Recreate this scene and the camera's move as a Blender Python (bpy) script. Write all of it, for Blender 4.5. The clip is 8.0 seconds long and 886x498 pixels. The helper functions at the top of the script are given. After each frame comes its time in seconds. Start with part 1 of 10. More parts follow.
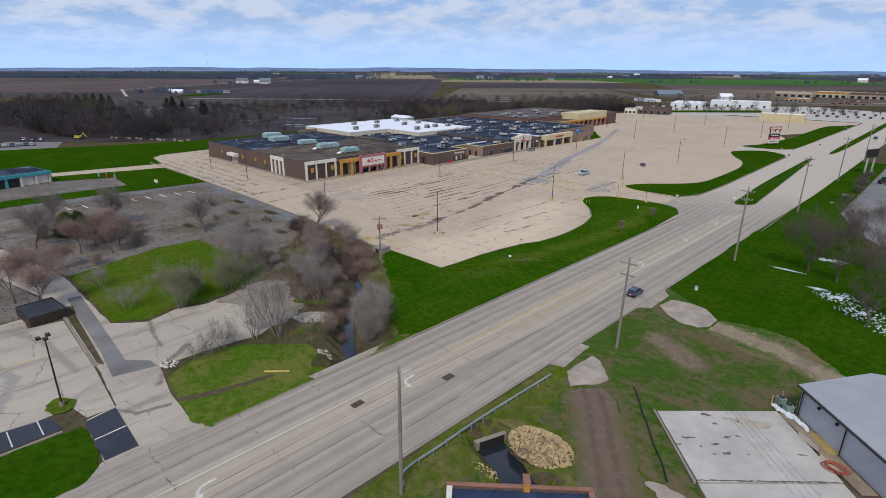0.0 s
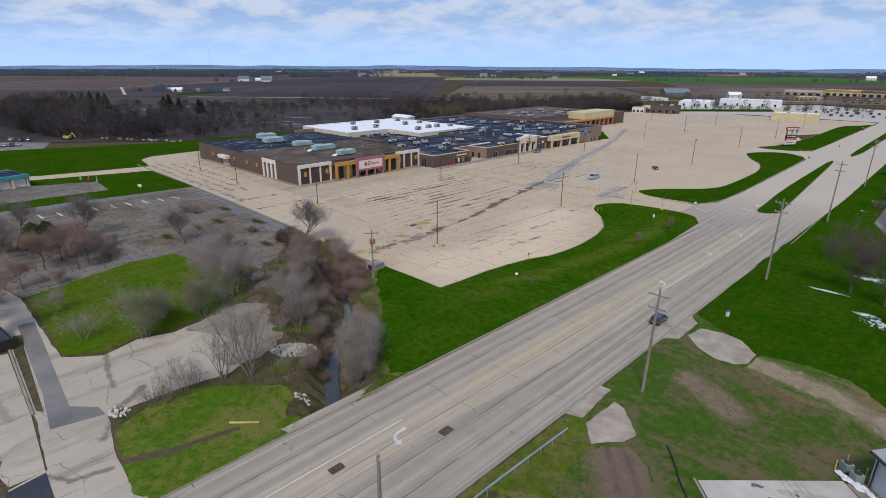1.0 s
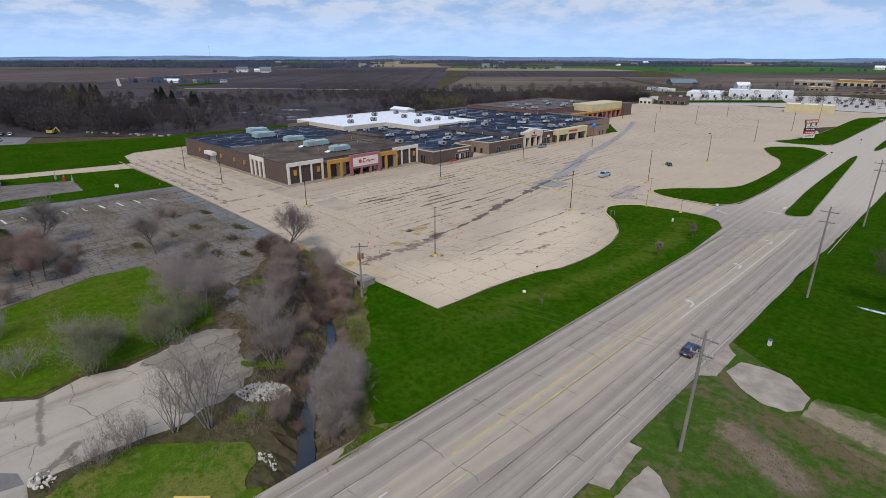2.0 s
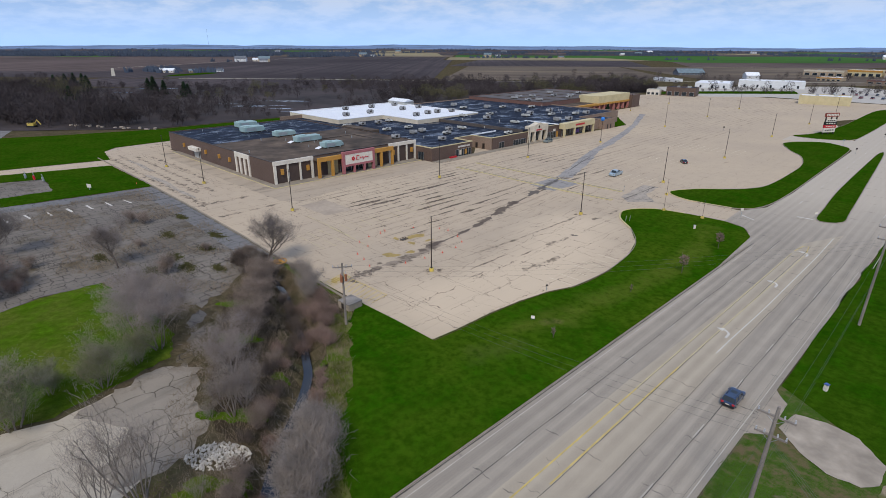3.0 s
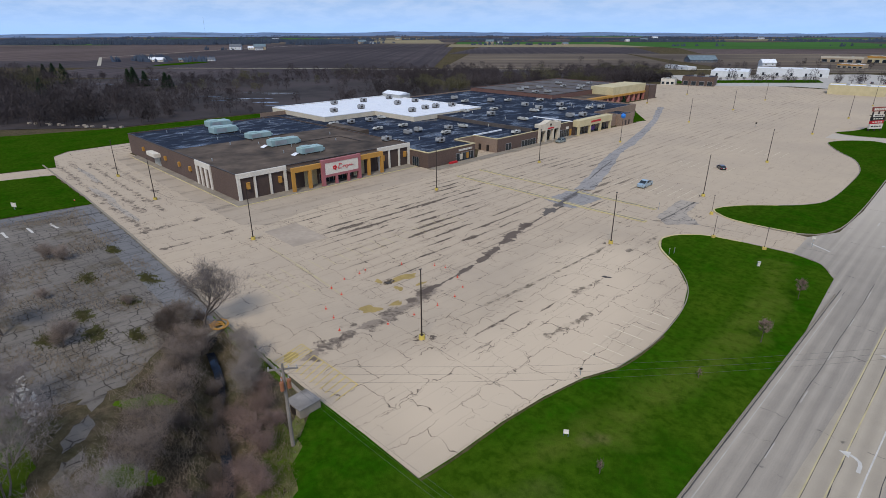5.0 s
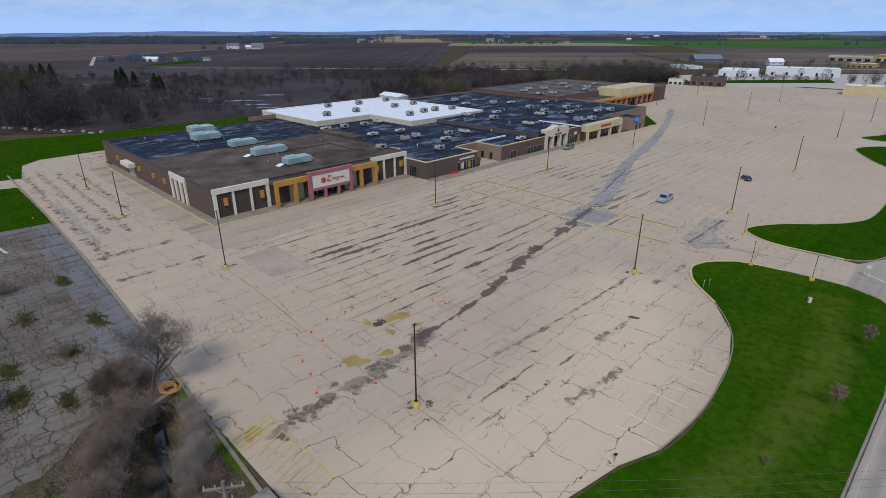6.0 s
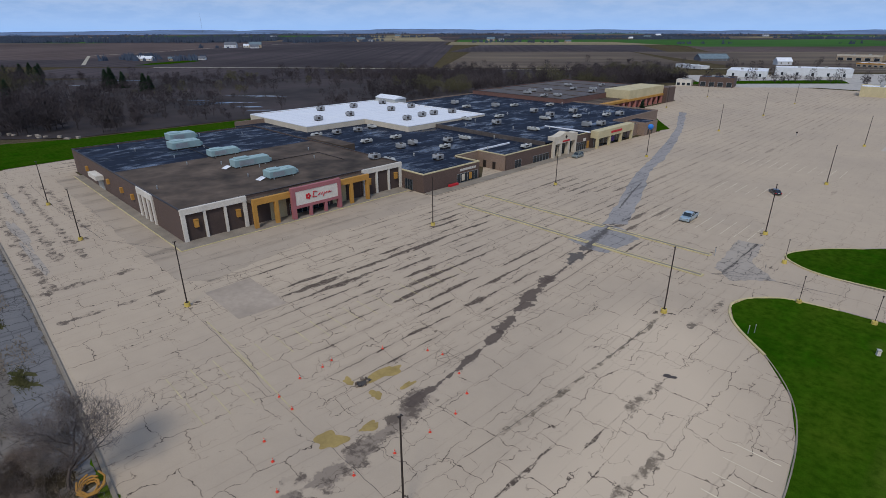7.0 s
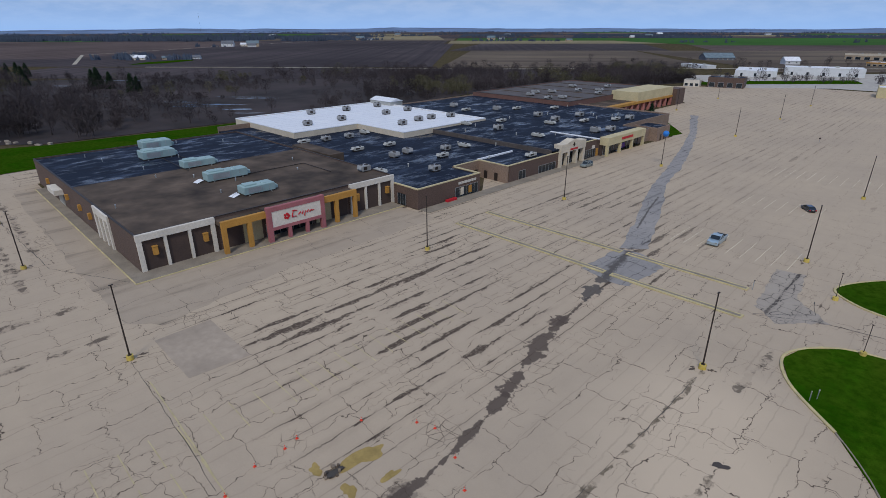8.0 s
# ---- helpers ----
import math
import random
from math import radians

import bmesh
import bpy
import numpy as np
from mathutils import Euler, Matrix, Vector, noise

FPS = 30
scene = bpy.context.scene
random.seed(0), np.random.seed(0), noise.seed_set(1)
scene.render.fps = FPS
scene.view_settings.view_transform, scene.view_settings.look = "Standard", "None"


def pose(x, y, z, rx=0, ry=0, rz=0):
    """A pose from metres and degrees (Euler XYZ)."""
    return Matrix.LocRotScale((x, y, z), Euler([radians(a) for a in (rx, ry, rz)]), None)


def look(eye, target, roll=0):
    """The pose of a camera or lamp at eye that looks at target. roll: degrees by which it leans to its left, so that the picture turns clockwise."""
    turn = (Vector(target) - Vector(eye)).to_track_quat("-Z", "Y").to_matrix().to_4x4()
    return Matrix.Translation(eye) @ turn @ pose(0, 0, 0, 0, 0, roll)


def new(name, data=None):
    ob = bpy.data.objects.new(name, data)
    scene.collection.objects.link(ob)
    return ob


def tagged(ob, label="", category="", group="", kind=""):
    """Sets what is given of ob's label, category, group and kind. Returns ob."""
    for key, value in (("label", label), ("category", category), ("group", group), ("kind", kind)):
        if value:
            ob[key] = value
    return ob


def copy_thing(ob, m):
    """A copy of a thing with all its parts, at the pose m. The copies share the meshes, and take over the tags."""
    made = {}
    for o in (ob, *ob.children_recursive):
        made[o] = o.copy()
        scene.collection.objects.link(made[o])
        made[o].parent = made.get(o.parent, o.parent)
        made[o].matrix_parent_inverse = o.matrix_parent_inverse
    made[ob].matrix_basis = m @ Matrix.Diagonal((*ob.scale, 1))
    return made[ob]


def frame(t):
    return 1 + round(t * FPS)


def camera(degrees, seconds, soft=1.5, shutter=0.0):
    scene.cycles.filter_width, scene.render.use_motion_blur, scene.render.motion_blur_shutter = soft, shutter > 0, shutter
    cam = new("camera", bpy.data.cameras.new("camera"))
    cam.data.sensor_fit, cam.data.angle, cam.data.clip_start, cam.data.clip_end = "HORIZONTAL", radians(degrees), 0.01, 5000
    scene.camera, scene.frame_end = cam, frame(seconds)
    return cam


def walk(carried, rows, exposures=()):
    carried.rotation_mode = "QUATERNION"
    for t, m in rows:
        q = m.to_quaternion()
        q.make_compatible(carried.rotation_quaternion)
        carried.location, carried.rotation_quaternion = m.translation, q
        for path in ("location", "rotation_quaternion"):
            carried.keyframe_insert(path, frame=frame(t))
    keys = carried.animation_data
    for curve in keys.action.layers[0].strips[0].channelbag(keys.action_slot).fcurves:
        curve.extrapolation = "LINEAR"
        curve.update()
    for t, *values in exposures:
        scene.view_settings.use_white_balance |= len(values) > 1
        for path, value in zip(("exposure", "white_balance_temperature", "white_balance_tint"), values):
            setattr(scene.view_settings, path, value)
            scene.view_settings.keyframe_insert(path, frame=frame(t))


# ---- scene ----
# ---------- camera ----------
cam = camera(79.4, 8.0, soft=0.55)
PATH = [
    (0, (-0.927, 1.142, 39.096), (-2.239, 2.505, 38.448), 0.3),
    (0.5, (-4.664, 5.551, 39.057), (-5.981, 6.908, 38.408), 0.2),
    (1, (-8.51, 9.963, 38.968), (-9.829, 11.317, 38.313), 0.3),
    (1.5, (-12.655, 14.735, 38.864), (-13.973, 16.082, 38.195), 0.2),
    (3, (-25.361, 29.215, 38.659), (-26.672, 30.543, 37.94), 0.2),
    (3.5, (-29.784, 34.267, 38.666), (-31.092, 35.588, 37.931), 0.1),
    (4, (-34.266, 39.212, 38.579), (-35.573, 40.529, 37.833), 0.0),
    (4.5, (-38.927, 44.255, 38.654), (-40.233, 45.569, 37.899), -0.0),
    (6, (-53.697, 59.497, 38.555), (-55.001, 60.807, 37.792), -0.1),
    (6.5, (-58.678, 64.733, 38.625), (-59.982, 66.041, 37.86), -0.1),
    (7, (-63.49, 69.977, 38.578), (-64.794, 71.285, 37.811), -0.1),
    (7.5, (-68.221, 75.169, 38.528), (-69.524, 76.477, 37.759), -0.1),
    (8, (-73.059, 80.749, 38.469), (-74.362, 82.055, 37.698), -0.1),
]
EXPOSURES = [(0.0, 0.09, 6650, 9.5), (3.0, 0.07, 6600, 9), (4.5, 0.03, 6500, 8.2), (6.0, -0.17, 6370, 8.6), (7.0, -0.33, 6280, 9), (8.0, -0.41, 6240, 9.4)]
walk(cam, [(t, look(eye, target, roll)) for t, eye, target, roll in PATH], EXPOSURES)

# ---------- world and sun ----------
SUN_ELEVATION, SUN_TURN = 48.0, 148.0
world = bpy.data.worlds.new("sky")
scene.world = world
world.use_nodes = True
wn, wl = world.node_tree.nodes, world.node_tree.links
wn.clear()
w_out = wn.new("ShaderNodeOutputWorld")
w_bg = wn.new("ShaderNodeBackground")
w_bg.inputs["Strength"].default_value = 0.085
sky = wn.new("ShaderNodeTexSky")
sky.sky_type, sky.sun_disc = "NISHITA", False
sky.sun_elevation, sky.sun_rotation = radians(SUN_ELEVATION), radians(SUN_TURN)
sky.air_density, sky.dust_density, sky.ozone_density = 1.0, 0.4, 2.0
w_co = wn.new("ShaderNodeTexCoord")
w_sep = wn.new("ShaderNodeSeparateXYZ")
wl.new(w_co.outputs["Generated"], w_sep.inputs[0])
# the cloud deck: the direction is carried onto a level sheet overhead
w_z = wn.new("ShaderNodeMath")
w_z.operation = "MAXIMUM"
w_z.inputs[1].default_value = 0.0
wl.new(w_sep.outputs["Z"], w_z.inputs[0])
w_z2 = wn.new("ShaderNodeMath")
w_z2.operation = "ADD"
w_z2.inputs[1].default_value = 0.26
wl.new(w_z.outputs[0], w_z2.inputs[0])
w_div = wn.new("ShaderNodeVectorMath")
w_div.operation = "DIVIDE"
w_cmb = wn.new("ShaderNodeCombineXYZ")
for k in range(3):
    wl.new(w_z2.outputs[0], w_cmb.inputs[k])
wl.new(w_co.outputs["Generated"], w_div.inputs[0])
wl.new(w_cmb.outputs[0], w_div.inputs[1])
w_n = wn.new("ShaderNodeTexNoise")
w_n.noise_dimensions = "2D"
w_n.inputs["Scale"].default_value = 4.2
w_n.inputs["Detail"].default_value = 6.0
w_n.inputs["Roughness"].default_value = 0.6
w_n.inputs["Distortion"].default_value = 0.0
wl.new(w_div.outputs[0], w_n.inputs["Vector"])
w_ramp = wn.new("ShaderNodeValToRGB")
w_ramp.color_ramp.elements[0].position, w_ramp.color_ramp.elements[1].position = 0.38, 0.60
wl.new(w_n.outputs["Fac"], w_ramp.inputs[0])
w_mix = wn.new("ShaderNodeMix")
w_mix.data_type = "RGBA"
wl.new(w_ramp.outputs[0], w_mix.inputs["Factor"])
w_blue = wn.new("ShaderNodeMix")
w_blue.data_type = "RGBA"
w_blue.inputs["Factor"].default_value = 0.6
w_blue.inputs["B"].default_value = (2.5, 4.5, 9.9, 1)
wl.new(sky.outputs[0], w_blue.inputs["A"])
wl.new(w_blue.outputs["Result"], w_mix.inputs["A"])
w_mix.inputs["B"].default_value = (6.2, 7.25, 9.4, 1)
# haze along the horizon
w_hz = wn.new("ShaderNodeMapRange")
w_hz.inputs["From Min"].default_value, w_hz.inputs["From Max"].default_value = 0.0, 0.075
w_hz.inputs["To Min"].default_value, w_hz.inputs["To Max"].default_value = 0.92, 0.0
wl.new(w_sep.outputs["Z"], w_hz.inputs["Value"])
w_mix2 = wn.new("ShaderNodeMix")
w_mix2.data_type = "RGBA"
wl.new(w_hz.outputs[0], w_mix2.inputs["Factor"])
wl.new(w_mix.outputs["Result"], w_mix2.inputs["A"])
w_mix2.inputs["B"].default_value = (4.9, 7.8, 13.2, 1)
wl.new(w_mix2.outputs["Result"], w_bg.inputs["Color"])
wl.new(w_bg.outputs[0], w_out.inputs[0])

sun_data = bpy.data.lights.new("sun", "SUN")
sun_data.energy, sun_data.angle, sun_data.color = 2.4, radians(14), (1.0, 0.94, 0.85)
sun = new("sun", sun_data)
_a, _e = radians(SUN_TURN), radians(SUN_ELEVATION)
sun.matrix_world = look((0, 0, 200), (0 - math.sin(_a) * math.cos(_e), 0 - math.cos(_a) * math.cos(_e), 200 - math.sin(_e)))
# ---------- materials ----------
def _tree(name):
    m = bpy.data.materials.new(name)
    m.use_nodes = True
    n = m.node_tree.nodes
    return m, n, m.node_tree.links, n["Principled BSDF"]


def _where(n, links, sx=1.0, sy=1.0, sz=1.0):
    g = n.new("ShaderNodeNewGeometry")
    v = n.new("ShaderNodeVectorMath")
    v.operation = "MULTIPLY"
    v.inputs[1].default_value = (sx, sy, sz)
    links.new(g.outputs["Position"], v.inputs[0])
    return v.outputs[0]


def _noise(n, links, vec, scale, detail=4.0, rough=0.55):
    t = n.new("ShaderNodeTexNoise")
    t.inputs["Scale"].default_value, t.inputs["Detail"].default_value, t.inputs["Roughness"].default_value = scale, detail, rough
    links.new(vec, t.inputs["Vector"])
    return t.outputs["Fac"]


def _range(n, links, v, a, b, c=0.0, d=1.0):
    r = n.new("ShaderNodeMapRange")
    for key, value in (("From Min", a), ("From Max", b), ("To Min", c), ("To Max", d)):
        r.inputs[key].default_value = value
    links.new(v, r.inputs["Value"])
    return r.outputs[0]


def _math(n, links, op, a, b):
    t = n.new("ShaderNodeMath")
    t.operation = op
    for k, v in enumerate((a, b)):
        if isinstance(v, (int, float)):
            t.inputs[k].default_value = v
        else:
            links.new(v, t.inputs[k])
    return t.outputs[0]


def _mix(n, links, f, a, b, blend="MIX"):
    t = n.new("ShaderNodeMix")
    t.data_type, t.blend_type = "RGBA", blend
    for key, v in (("Factor", f), ("A", a), ("B", b)):
        if isinstance(v, (int, float)):
            t.inputs[key].default_value = v
        elif isinstance(v, tuple):
            t.inputs[key].default_value = (*v, 1)
        else:
            links.new(v, t.inputs[key])
    return t.outputs["Result"]


def _bump(n, links, bsdf, v, strength, dist):
    b = n.new("ShaderNodeBump")
    b.inputs["Strength"].default_value, b.inputs["Distance"].default_value = strength, dist
    links.new(v, b.inputs["Height"])
    links.new(b.outputs[0], bsdf.inputs["Normal"])


def plain(name, color, rough=0.7, metal=0.0, vary=0.25, big=0.25, fine=6.0, bump=0.15, dirt=None, spec=0.3, each=0.0):
    """Paint, wood, metal, stone: one colour, varied at a coarse and a fine scale."""
    m, n, l, p = _tree(name)
    pos = _where(n, l)
    a, b = _noise(n, l, pos, big, 3), _noise(n, l, pos, fine, 5)
    lo, hi = tuple(c * (1 - vary) for c in color), tuple(min(1, c * (1 + vary)) for c in color)
    col = _mix(n, l, _range(n, l, a, 0.3, 0.7), lo, hi)
    col = _mix(n, l, _range(n, l, b, 0.35, 0.75, 0, 0.45), col, dirt or tuple(c * 0.6 for c in color))
    if each:
        o = n.new("ShaderNodeObjectInfo")
        col = _mix(n, l, _math(n, l, "MULTIPLY", o.outputs["Random"], each), col, tuple(c * 0.35 for c in color))
    l.new(col, p.inputs["Base Color"])
    p.inputs["Roughness"].default_value, p.inputs["Metallic"].default_value = rough, metal
    p.inputs["Specular IOR Level"].default_value = spec
    if bump:
        _bump(n, l, p, b, bump, 0.03)
    return m


def grassy(name, green, dry, dry_at=0.62, soft=0.16, wide=0.05, worn=()):
    m, n, l, p = _tree(name)
    pos = _where(n, l)
    a, b, c = _noise(n, l, pos, wide, 5, 0.6), _noise(n, l, pos, 0.9, 6, 0.7), _noise(n, l, pos, 9.0, 3)
    d = _noise(n, l, _where(n, l, 0.5, 0.06, 1), 1.0, 3)
    col = _mix(n, l, _range(n, l, d, 0.3, 0.7), tuple(g * 0.78 for g in green), tuple(g * 1.25 for g in green))
    k = _math(n, l, "ADD", _math(n, l, "MULTIPLY", a, 0.75), _math(n, l, "MULTIPLY", b, 0.25))
    col = _mix(n, l, _range(n, l, k, dry_at - soft / 2, dry_at + soft), col, dry)
    for line, half, tone in worn:
        gap = _math(n, l, "ADD", _from_line(n, l, line), _math(n, l, "MULTIPLY", _math(n, l, "SUBTRACT", a, 0.5), half * 7))
        thin = _math(n, l, "MULTIPLY", _range(n, l, gap, half * 0.2, half * 1.6, 0.75, 0), _range(n, l, b, 0.35, 0.6, 0.35, 1))
        col = _mix(n, l, thin, col, tone)
    e = _noise(n, l, pos, 0.28, 5, 0.62)
    col = _mix(n, l, _range(n, l, e, 0.42, 0.62, 0, 0.7), col, tuple(0.6 * g + 0.4 * d for g, d in zip(green, dry)))
    col = _mix(n, l, _range(n, l, b, 0.38, 0.62, 0, 0.7), col, tuple(g * 0.5 for g in green))
    col = _mix(n, l, _range(n, l, c, 0.3, 0.7, 0, 0.4), col, tuple(g * 0.4 for g in green))
    l.new(col, p.inputs["Base Color"])
    p.inputs["Roughness"].default_value, p.inputs["Specular IOR Level"].default_value = 0.95, 0.0
    _bump(n, l, p, c, 0.5, 0.08)
    return m


def _from_line(n, links, pts):
    """Distance in plan from a line of points."""
    pos = _where(n, links, 1, 1, 0)
    best = None
    for (ax, ay), (bx, by) in zip(pts, pts[1:]):
        dx, dy = bx - ax, by - ay
        sub = n.new("ShaderNodeVectorMath")
        sub.operation = "SUBTRACT"
        sub.inputs[1].default_value = (ax, ay, 0)
        links.new(pos, sub.inputs[0])
        dot = n.new("ShaderNodeVectorMath")
        dot.operation = "DOT_PRODUCT"
        dot.inputs[1].default_value = (dx / (dx * dx + dy * dy), dy / (dx * dx + dy * dy), 0)
        links.new(sub.outputs[0], dot.inputs[0])
        u = _range(n, links, dot.outputs["Value"], 0, 1)
        foot = n.new("ShaderNodeVectorMath")
        foot.operation = "SCALE"
        foot.inputs[0].default_value = (dx, dy, 0)
        links.new(u, foot.inputs["Scale"])
        gap = n.new("ShaderNodeVectorMath")
        gap.operation = "DISTANCE"
        links.new(sub.outputs[0], gap.inputs[0])
        links.new(foot.outputs[0], gap.inputs[1])
        best = gap.outputs["Value"] if best is None else _math(n, links, "MINIMUM", best, gap.outputs["Value"])
    return best


def trodden(name, green, dry, dirt, wet, line, half, ruts=0.0):
    """Patchy grass with a bare track worn into it; the track's edges are frayed."""
    m, n, l, p = _tree(name)
    pos = _where(n, l)
    a, b, c = _noise(n, l, pos, 0.14, 5, 0.65), _noise(n, l, pos, 0.9, 6, 0.7), _noise(n, l, pos, 7.0, 4)
    turfy = _mix(n, l, _range(n, l, b, 0.3, 0.7), tuple(g * 0.6 for g in green), tuple(g * 1.2 for g in green))
    k = _math(n, l, "ADD", _math(n, l, "MULTIPLY", a, 0.6), _math(n, l, "MULTIPLY", b, 0.4))
    turfy = _mix(n, l, _range(n, l, k, 0.468, 0.568), turfy, dry)
    d = _from_line(n, l, line)
    worn = _math(n, l, "ADD", d, _math(n, l, "MULTIPLY", _math(n, l, "SUBTRACT", k, 0.5), half * 5.0))
    soil = _mix(n, l, _range(n, l, b, 0.3, 0.7), dirt, tuple(v * 0.72 for v in dirt))
    if ruts:
        rut = _math(n, l, "ABSOLUTE", _math(n, l, "SUBTRACT", d, ruts), 0.0)
        soil = _mix(n, l, _math(n, l, "MULTIPLY", _range(n, l, rut, 0.15, 0.55, 1, 0), _range(n, l, b, 0.35, 0.55)), soil, wet)
    else:
        soil = _mix(n, l, _range(n, l, a, 0.5, 0.62, 0, 0.7), soil, wet)
    col = _mix(n, l, _range(n, l, worn, half * 0.55, half * 1.15, 1, 0), turfy, soil)
    col = _mix(n, l, _range(n, l, c, 0.35, 0.7, 0, 0.4), col, tuple(v * 0.45 for v in dirt))
    l.new(col, p.inputs["Base Color"])
    p.inputs["Roughness"].default_value, p.inputs["Specular IOR Level"].default_value = 0.95, 0.02
    _bump(n, l, p, c, 0.5, 0.08)
    return m


def cracked(name, color, warm, crack, cell=4.6, width=0.05, rows=5.3, streak=0.5, fine_cracks=0.6, weeds=None, rough=0.85, worn_to=None, damp=()):
    """Old paving: warped cracks of slab size, finer map cracking in patches, joints in rows along y with crumbled edges."""
    m, n, l, p = _tree(name)
    pos = _where(n, l)
    warp = n.new("ShaderNodeTexNoise")
    warp.inputs["Scale"].default_value, warp.inputs["Detail"].default_value = 0.35, 5
    l.new(pos, warp.inputs["Vector"])
    off = n.new("ShaderNodeVectorMath")
    off.operation = "MULTIPLY_ADD"
    off.inputs[1].default_value = (1.7, 1.7, 0)
    l.new(warp.outputs["Color"], off.inputs[0])
    l.new(pos, off.inputs[2])
    big, mid, grain = _noise(n, l, pos, 0.035, 4), _noise(n, l, pos, 0.35, 5, 0.65), _noise(n, l, pos, 7.0, 4)

    def edges(scale, vec, rnd):
        v = n.new("ShaderNodeTexVoronoi")
        v.feature, v.voronoi_dimensions = "DISTANCE_TO_EDGE", "2D"
        v.inputs["Scale"].default_value, v.inputs["Randomness"].default_value = scale, rnd
        l.new(vec, v.inputs["Vector"])
        return v.outputs["Distance"]

    e1 = edges(1 / cell, off.outputs[0], 0.45)
    k1 = _range(n, l, e1, 0.25 * width / cell, 1.4 * width / cell, 1, 0)
    k1 = _math(n, l, "MULTIPLY", k1, _range(n, l, mid, 0.42, 0.56))
    e2 = edges(2.3 / cell, off.outputs[0], 0.7)
    k2 = _range(n, l, e2, 0.4 * width / cell, 2.2 * width / cell, 1, 0)
    patch = _range(n, l, _noise(n, l, pos, 0.11, 4), 0.52, 0.62, 0, fine_cracks)
    k2 = _math(n, l, "MULTIPLY", k2, patch)
    # joints along y
    sep = n.new("ShaderNodeSeparateXYZ")
    sub = n.new("ShaderNodeVectorMath")
    sub.operation = "MULTIPLY_ADD"
    sub.inputs[1].default_value = (0.55, 0.55, 0)
    l.new(warp.outputs["Color"], sub.inputs[0])
    l.new(pos, sub.inputs[2])
    l.new(sub.outputs[0], sep.inputs[0])
    # the joints stand at uneven distances, and some have kept tight
    uneven = _math(n, l, "MULTIPLY", _noise(n, l, _where(n, l, 0.22, 0, 0), 1.0, 2), 1.5 * rows)
    across = _math(n, l, "MULTIPLY", _math(n, l, "ADD", sep.outputs["X"], uneven), 1 / rows)
    f = _math(n, l, "FRACT", across, 0.0)
    f = _math(n, l, "ABSOLUTE", _math(n, l, "SUBTRACT", f, 0.5), 0.0)
    pick = n.new("ShaderNodeTexWhiteNoise")
    pick.noise_dimensions = "1D"
    l.new(_math(n, l, "FLOOR", across, 0.0), pick.inputs["W"])
    open_row = _range(n, l, pick.outputs["Value"], 0.15, 0.65, 0.12, 1.0)
    k3 = _range(n, l, f, 0.005, 0.012, 0.6, 0)
    crumble = _noise(n, l, _where(n, l, 0.35, 0.075, 0), 1.0, 6, 0.72)
    thick = _range(n, l, crumble, 0.50, 0.68, 0.0, 0.20)
    k4 = _range(n, l, _math(n, l, "SUBTRACT", f, thick), 0.0, 0.01, 1, 0)
    k4 = _math(n, l, "MULTIPLY", k4, _range(n, l, crumble, 0.50, 0.55, 0, streak))
    k4 = _math(n, l, "MULTIPLY", k4, _range(n, l, _noise(n, l, pos, 1.6, 4, 0.7), 0.36, 0.52))
    k4 = _math(n, l, "MULTIPLY", k4, _range(n, l, _noise(n, l, pos, 0.018, 3), 0.44, 0.56, 0.0, 1.0))
    k3 = _math(n, l, "MULTIPLY", _math(n, l, "MULTIPLY", k3, open_row), _range(n, l, crumble, 0.40, 0.52))
    k4 = _math(n, l, "MULTIPLY", k4, open_row)
    if worn_to:
        keep = _range(n, l, _math(n, l, "ADD", sep.outputs["Y"], _math(n, l, "MULTIPLY", big, 90)), worn_to, worn_to + 50, 1, 0.22)
        k4 = _math(n, l, "MULTIPLY", k4, keep)
        k3 = _math(n, l, "MULTIPLY", k3, keep)
        k1 = _math(n, l, "MULTIPLY", k1, keep)
        k2 = _math(n, l, "MULTIPLY", k2, keep)
    dark = _math(n, l, "MAXIMUM", _math(n, l, "MAXIMUM", k1, k2), _math(n, l, "MAXIMUM", k3, k4))
    col = _mix(n, l, _range(n, l, big, 0.35, 0.65), color, warm)
    col = _mix(n, l, _range(n, l, mid, 0.35, 0.75, 0, 0.30), col, tuple(c * 0.7 for c in color))
    col = _mix(n, l, _range(n, l, grain, 0.3, 0.75, 0, 0.25), col, tuple(min(1, c * 1.25) for c in warm))
    if weeds:
        wmask = _range(n, l, _noise(n, l, pos, 0.09, 6, 0.7), 0.53, 0.66)
        col = _mix(n, l, wmask, col, weeds)
    # grime beside the joints
    soiled = _math(n, l, "MULTIPLY", _range(n, l, f, 0.02, 0.26, 0.55, 0), _range(n, l, crumble, 0.44, 0.60))
    soiled = _math(n, l, "MAXIMUM", soiled, _math(n, l, "MULTIPLY", _range(n, l, e1, 0.0, 5 * width / cell, 0.30, 0), _range(n, l, mid, 0.4, 0.6)))
    col = _mix(n, l, soiled, col, tuple(c * 0.5 for c in color))
    for line, half, tone in damp:
        fray = _math(n, l, "ADD", _math(n, l, "MULTIPLY", _noise(n, l, pos, 0.5, 6, 0.68), half * 3.4), _math(n, l, "MULTIPLY", grain, half * 0.9))
        reach = _math(n, l, "ADD", _from_line(n, l, line), _math(n, l, "SUBTRACT", fray, half * 2.15))
        col = _mix(n, l, _range(n, l, reach, half * 0.35, half * 1.1, 0.9, 0), col, tone)
    col = _mix(n, l, dark, col, crack)
    l.new(col, p.inputs["Base Color"])
    p.inputs["Roughness"].default_value, p.inputs["Specular IOR Level"].default_value = rough, 0.15
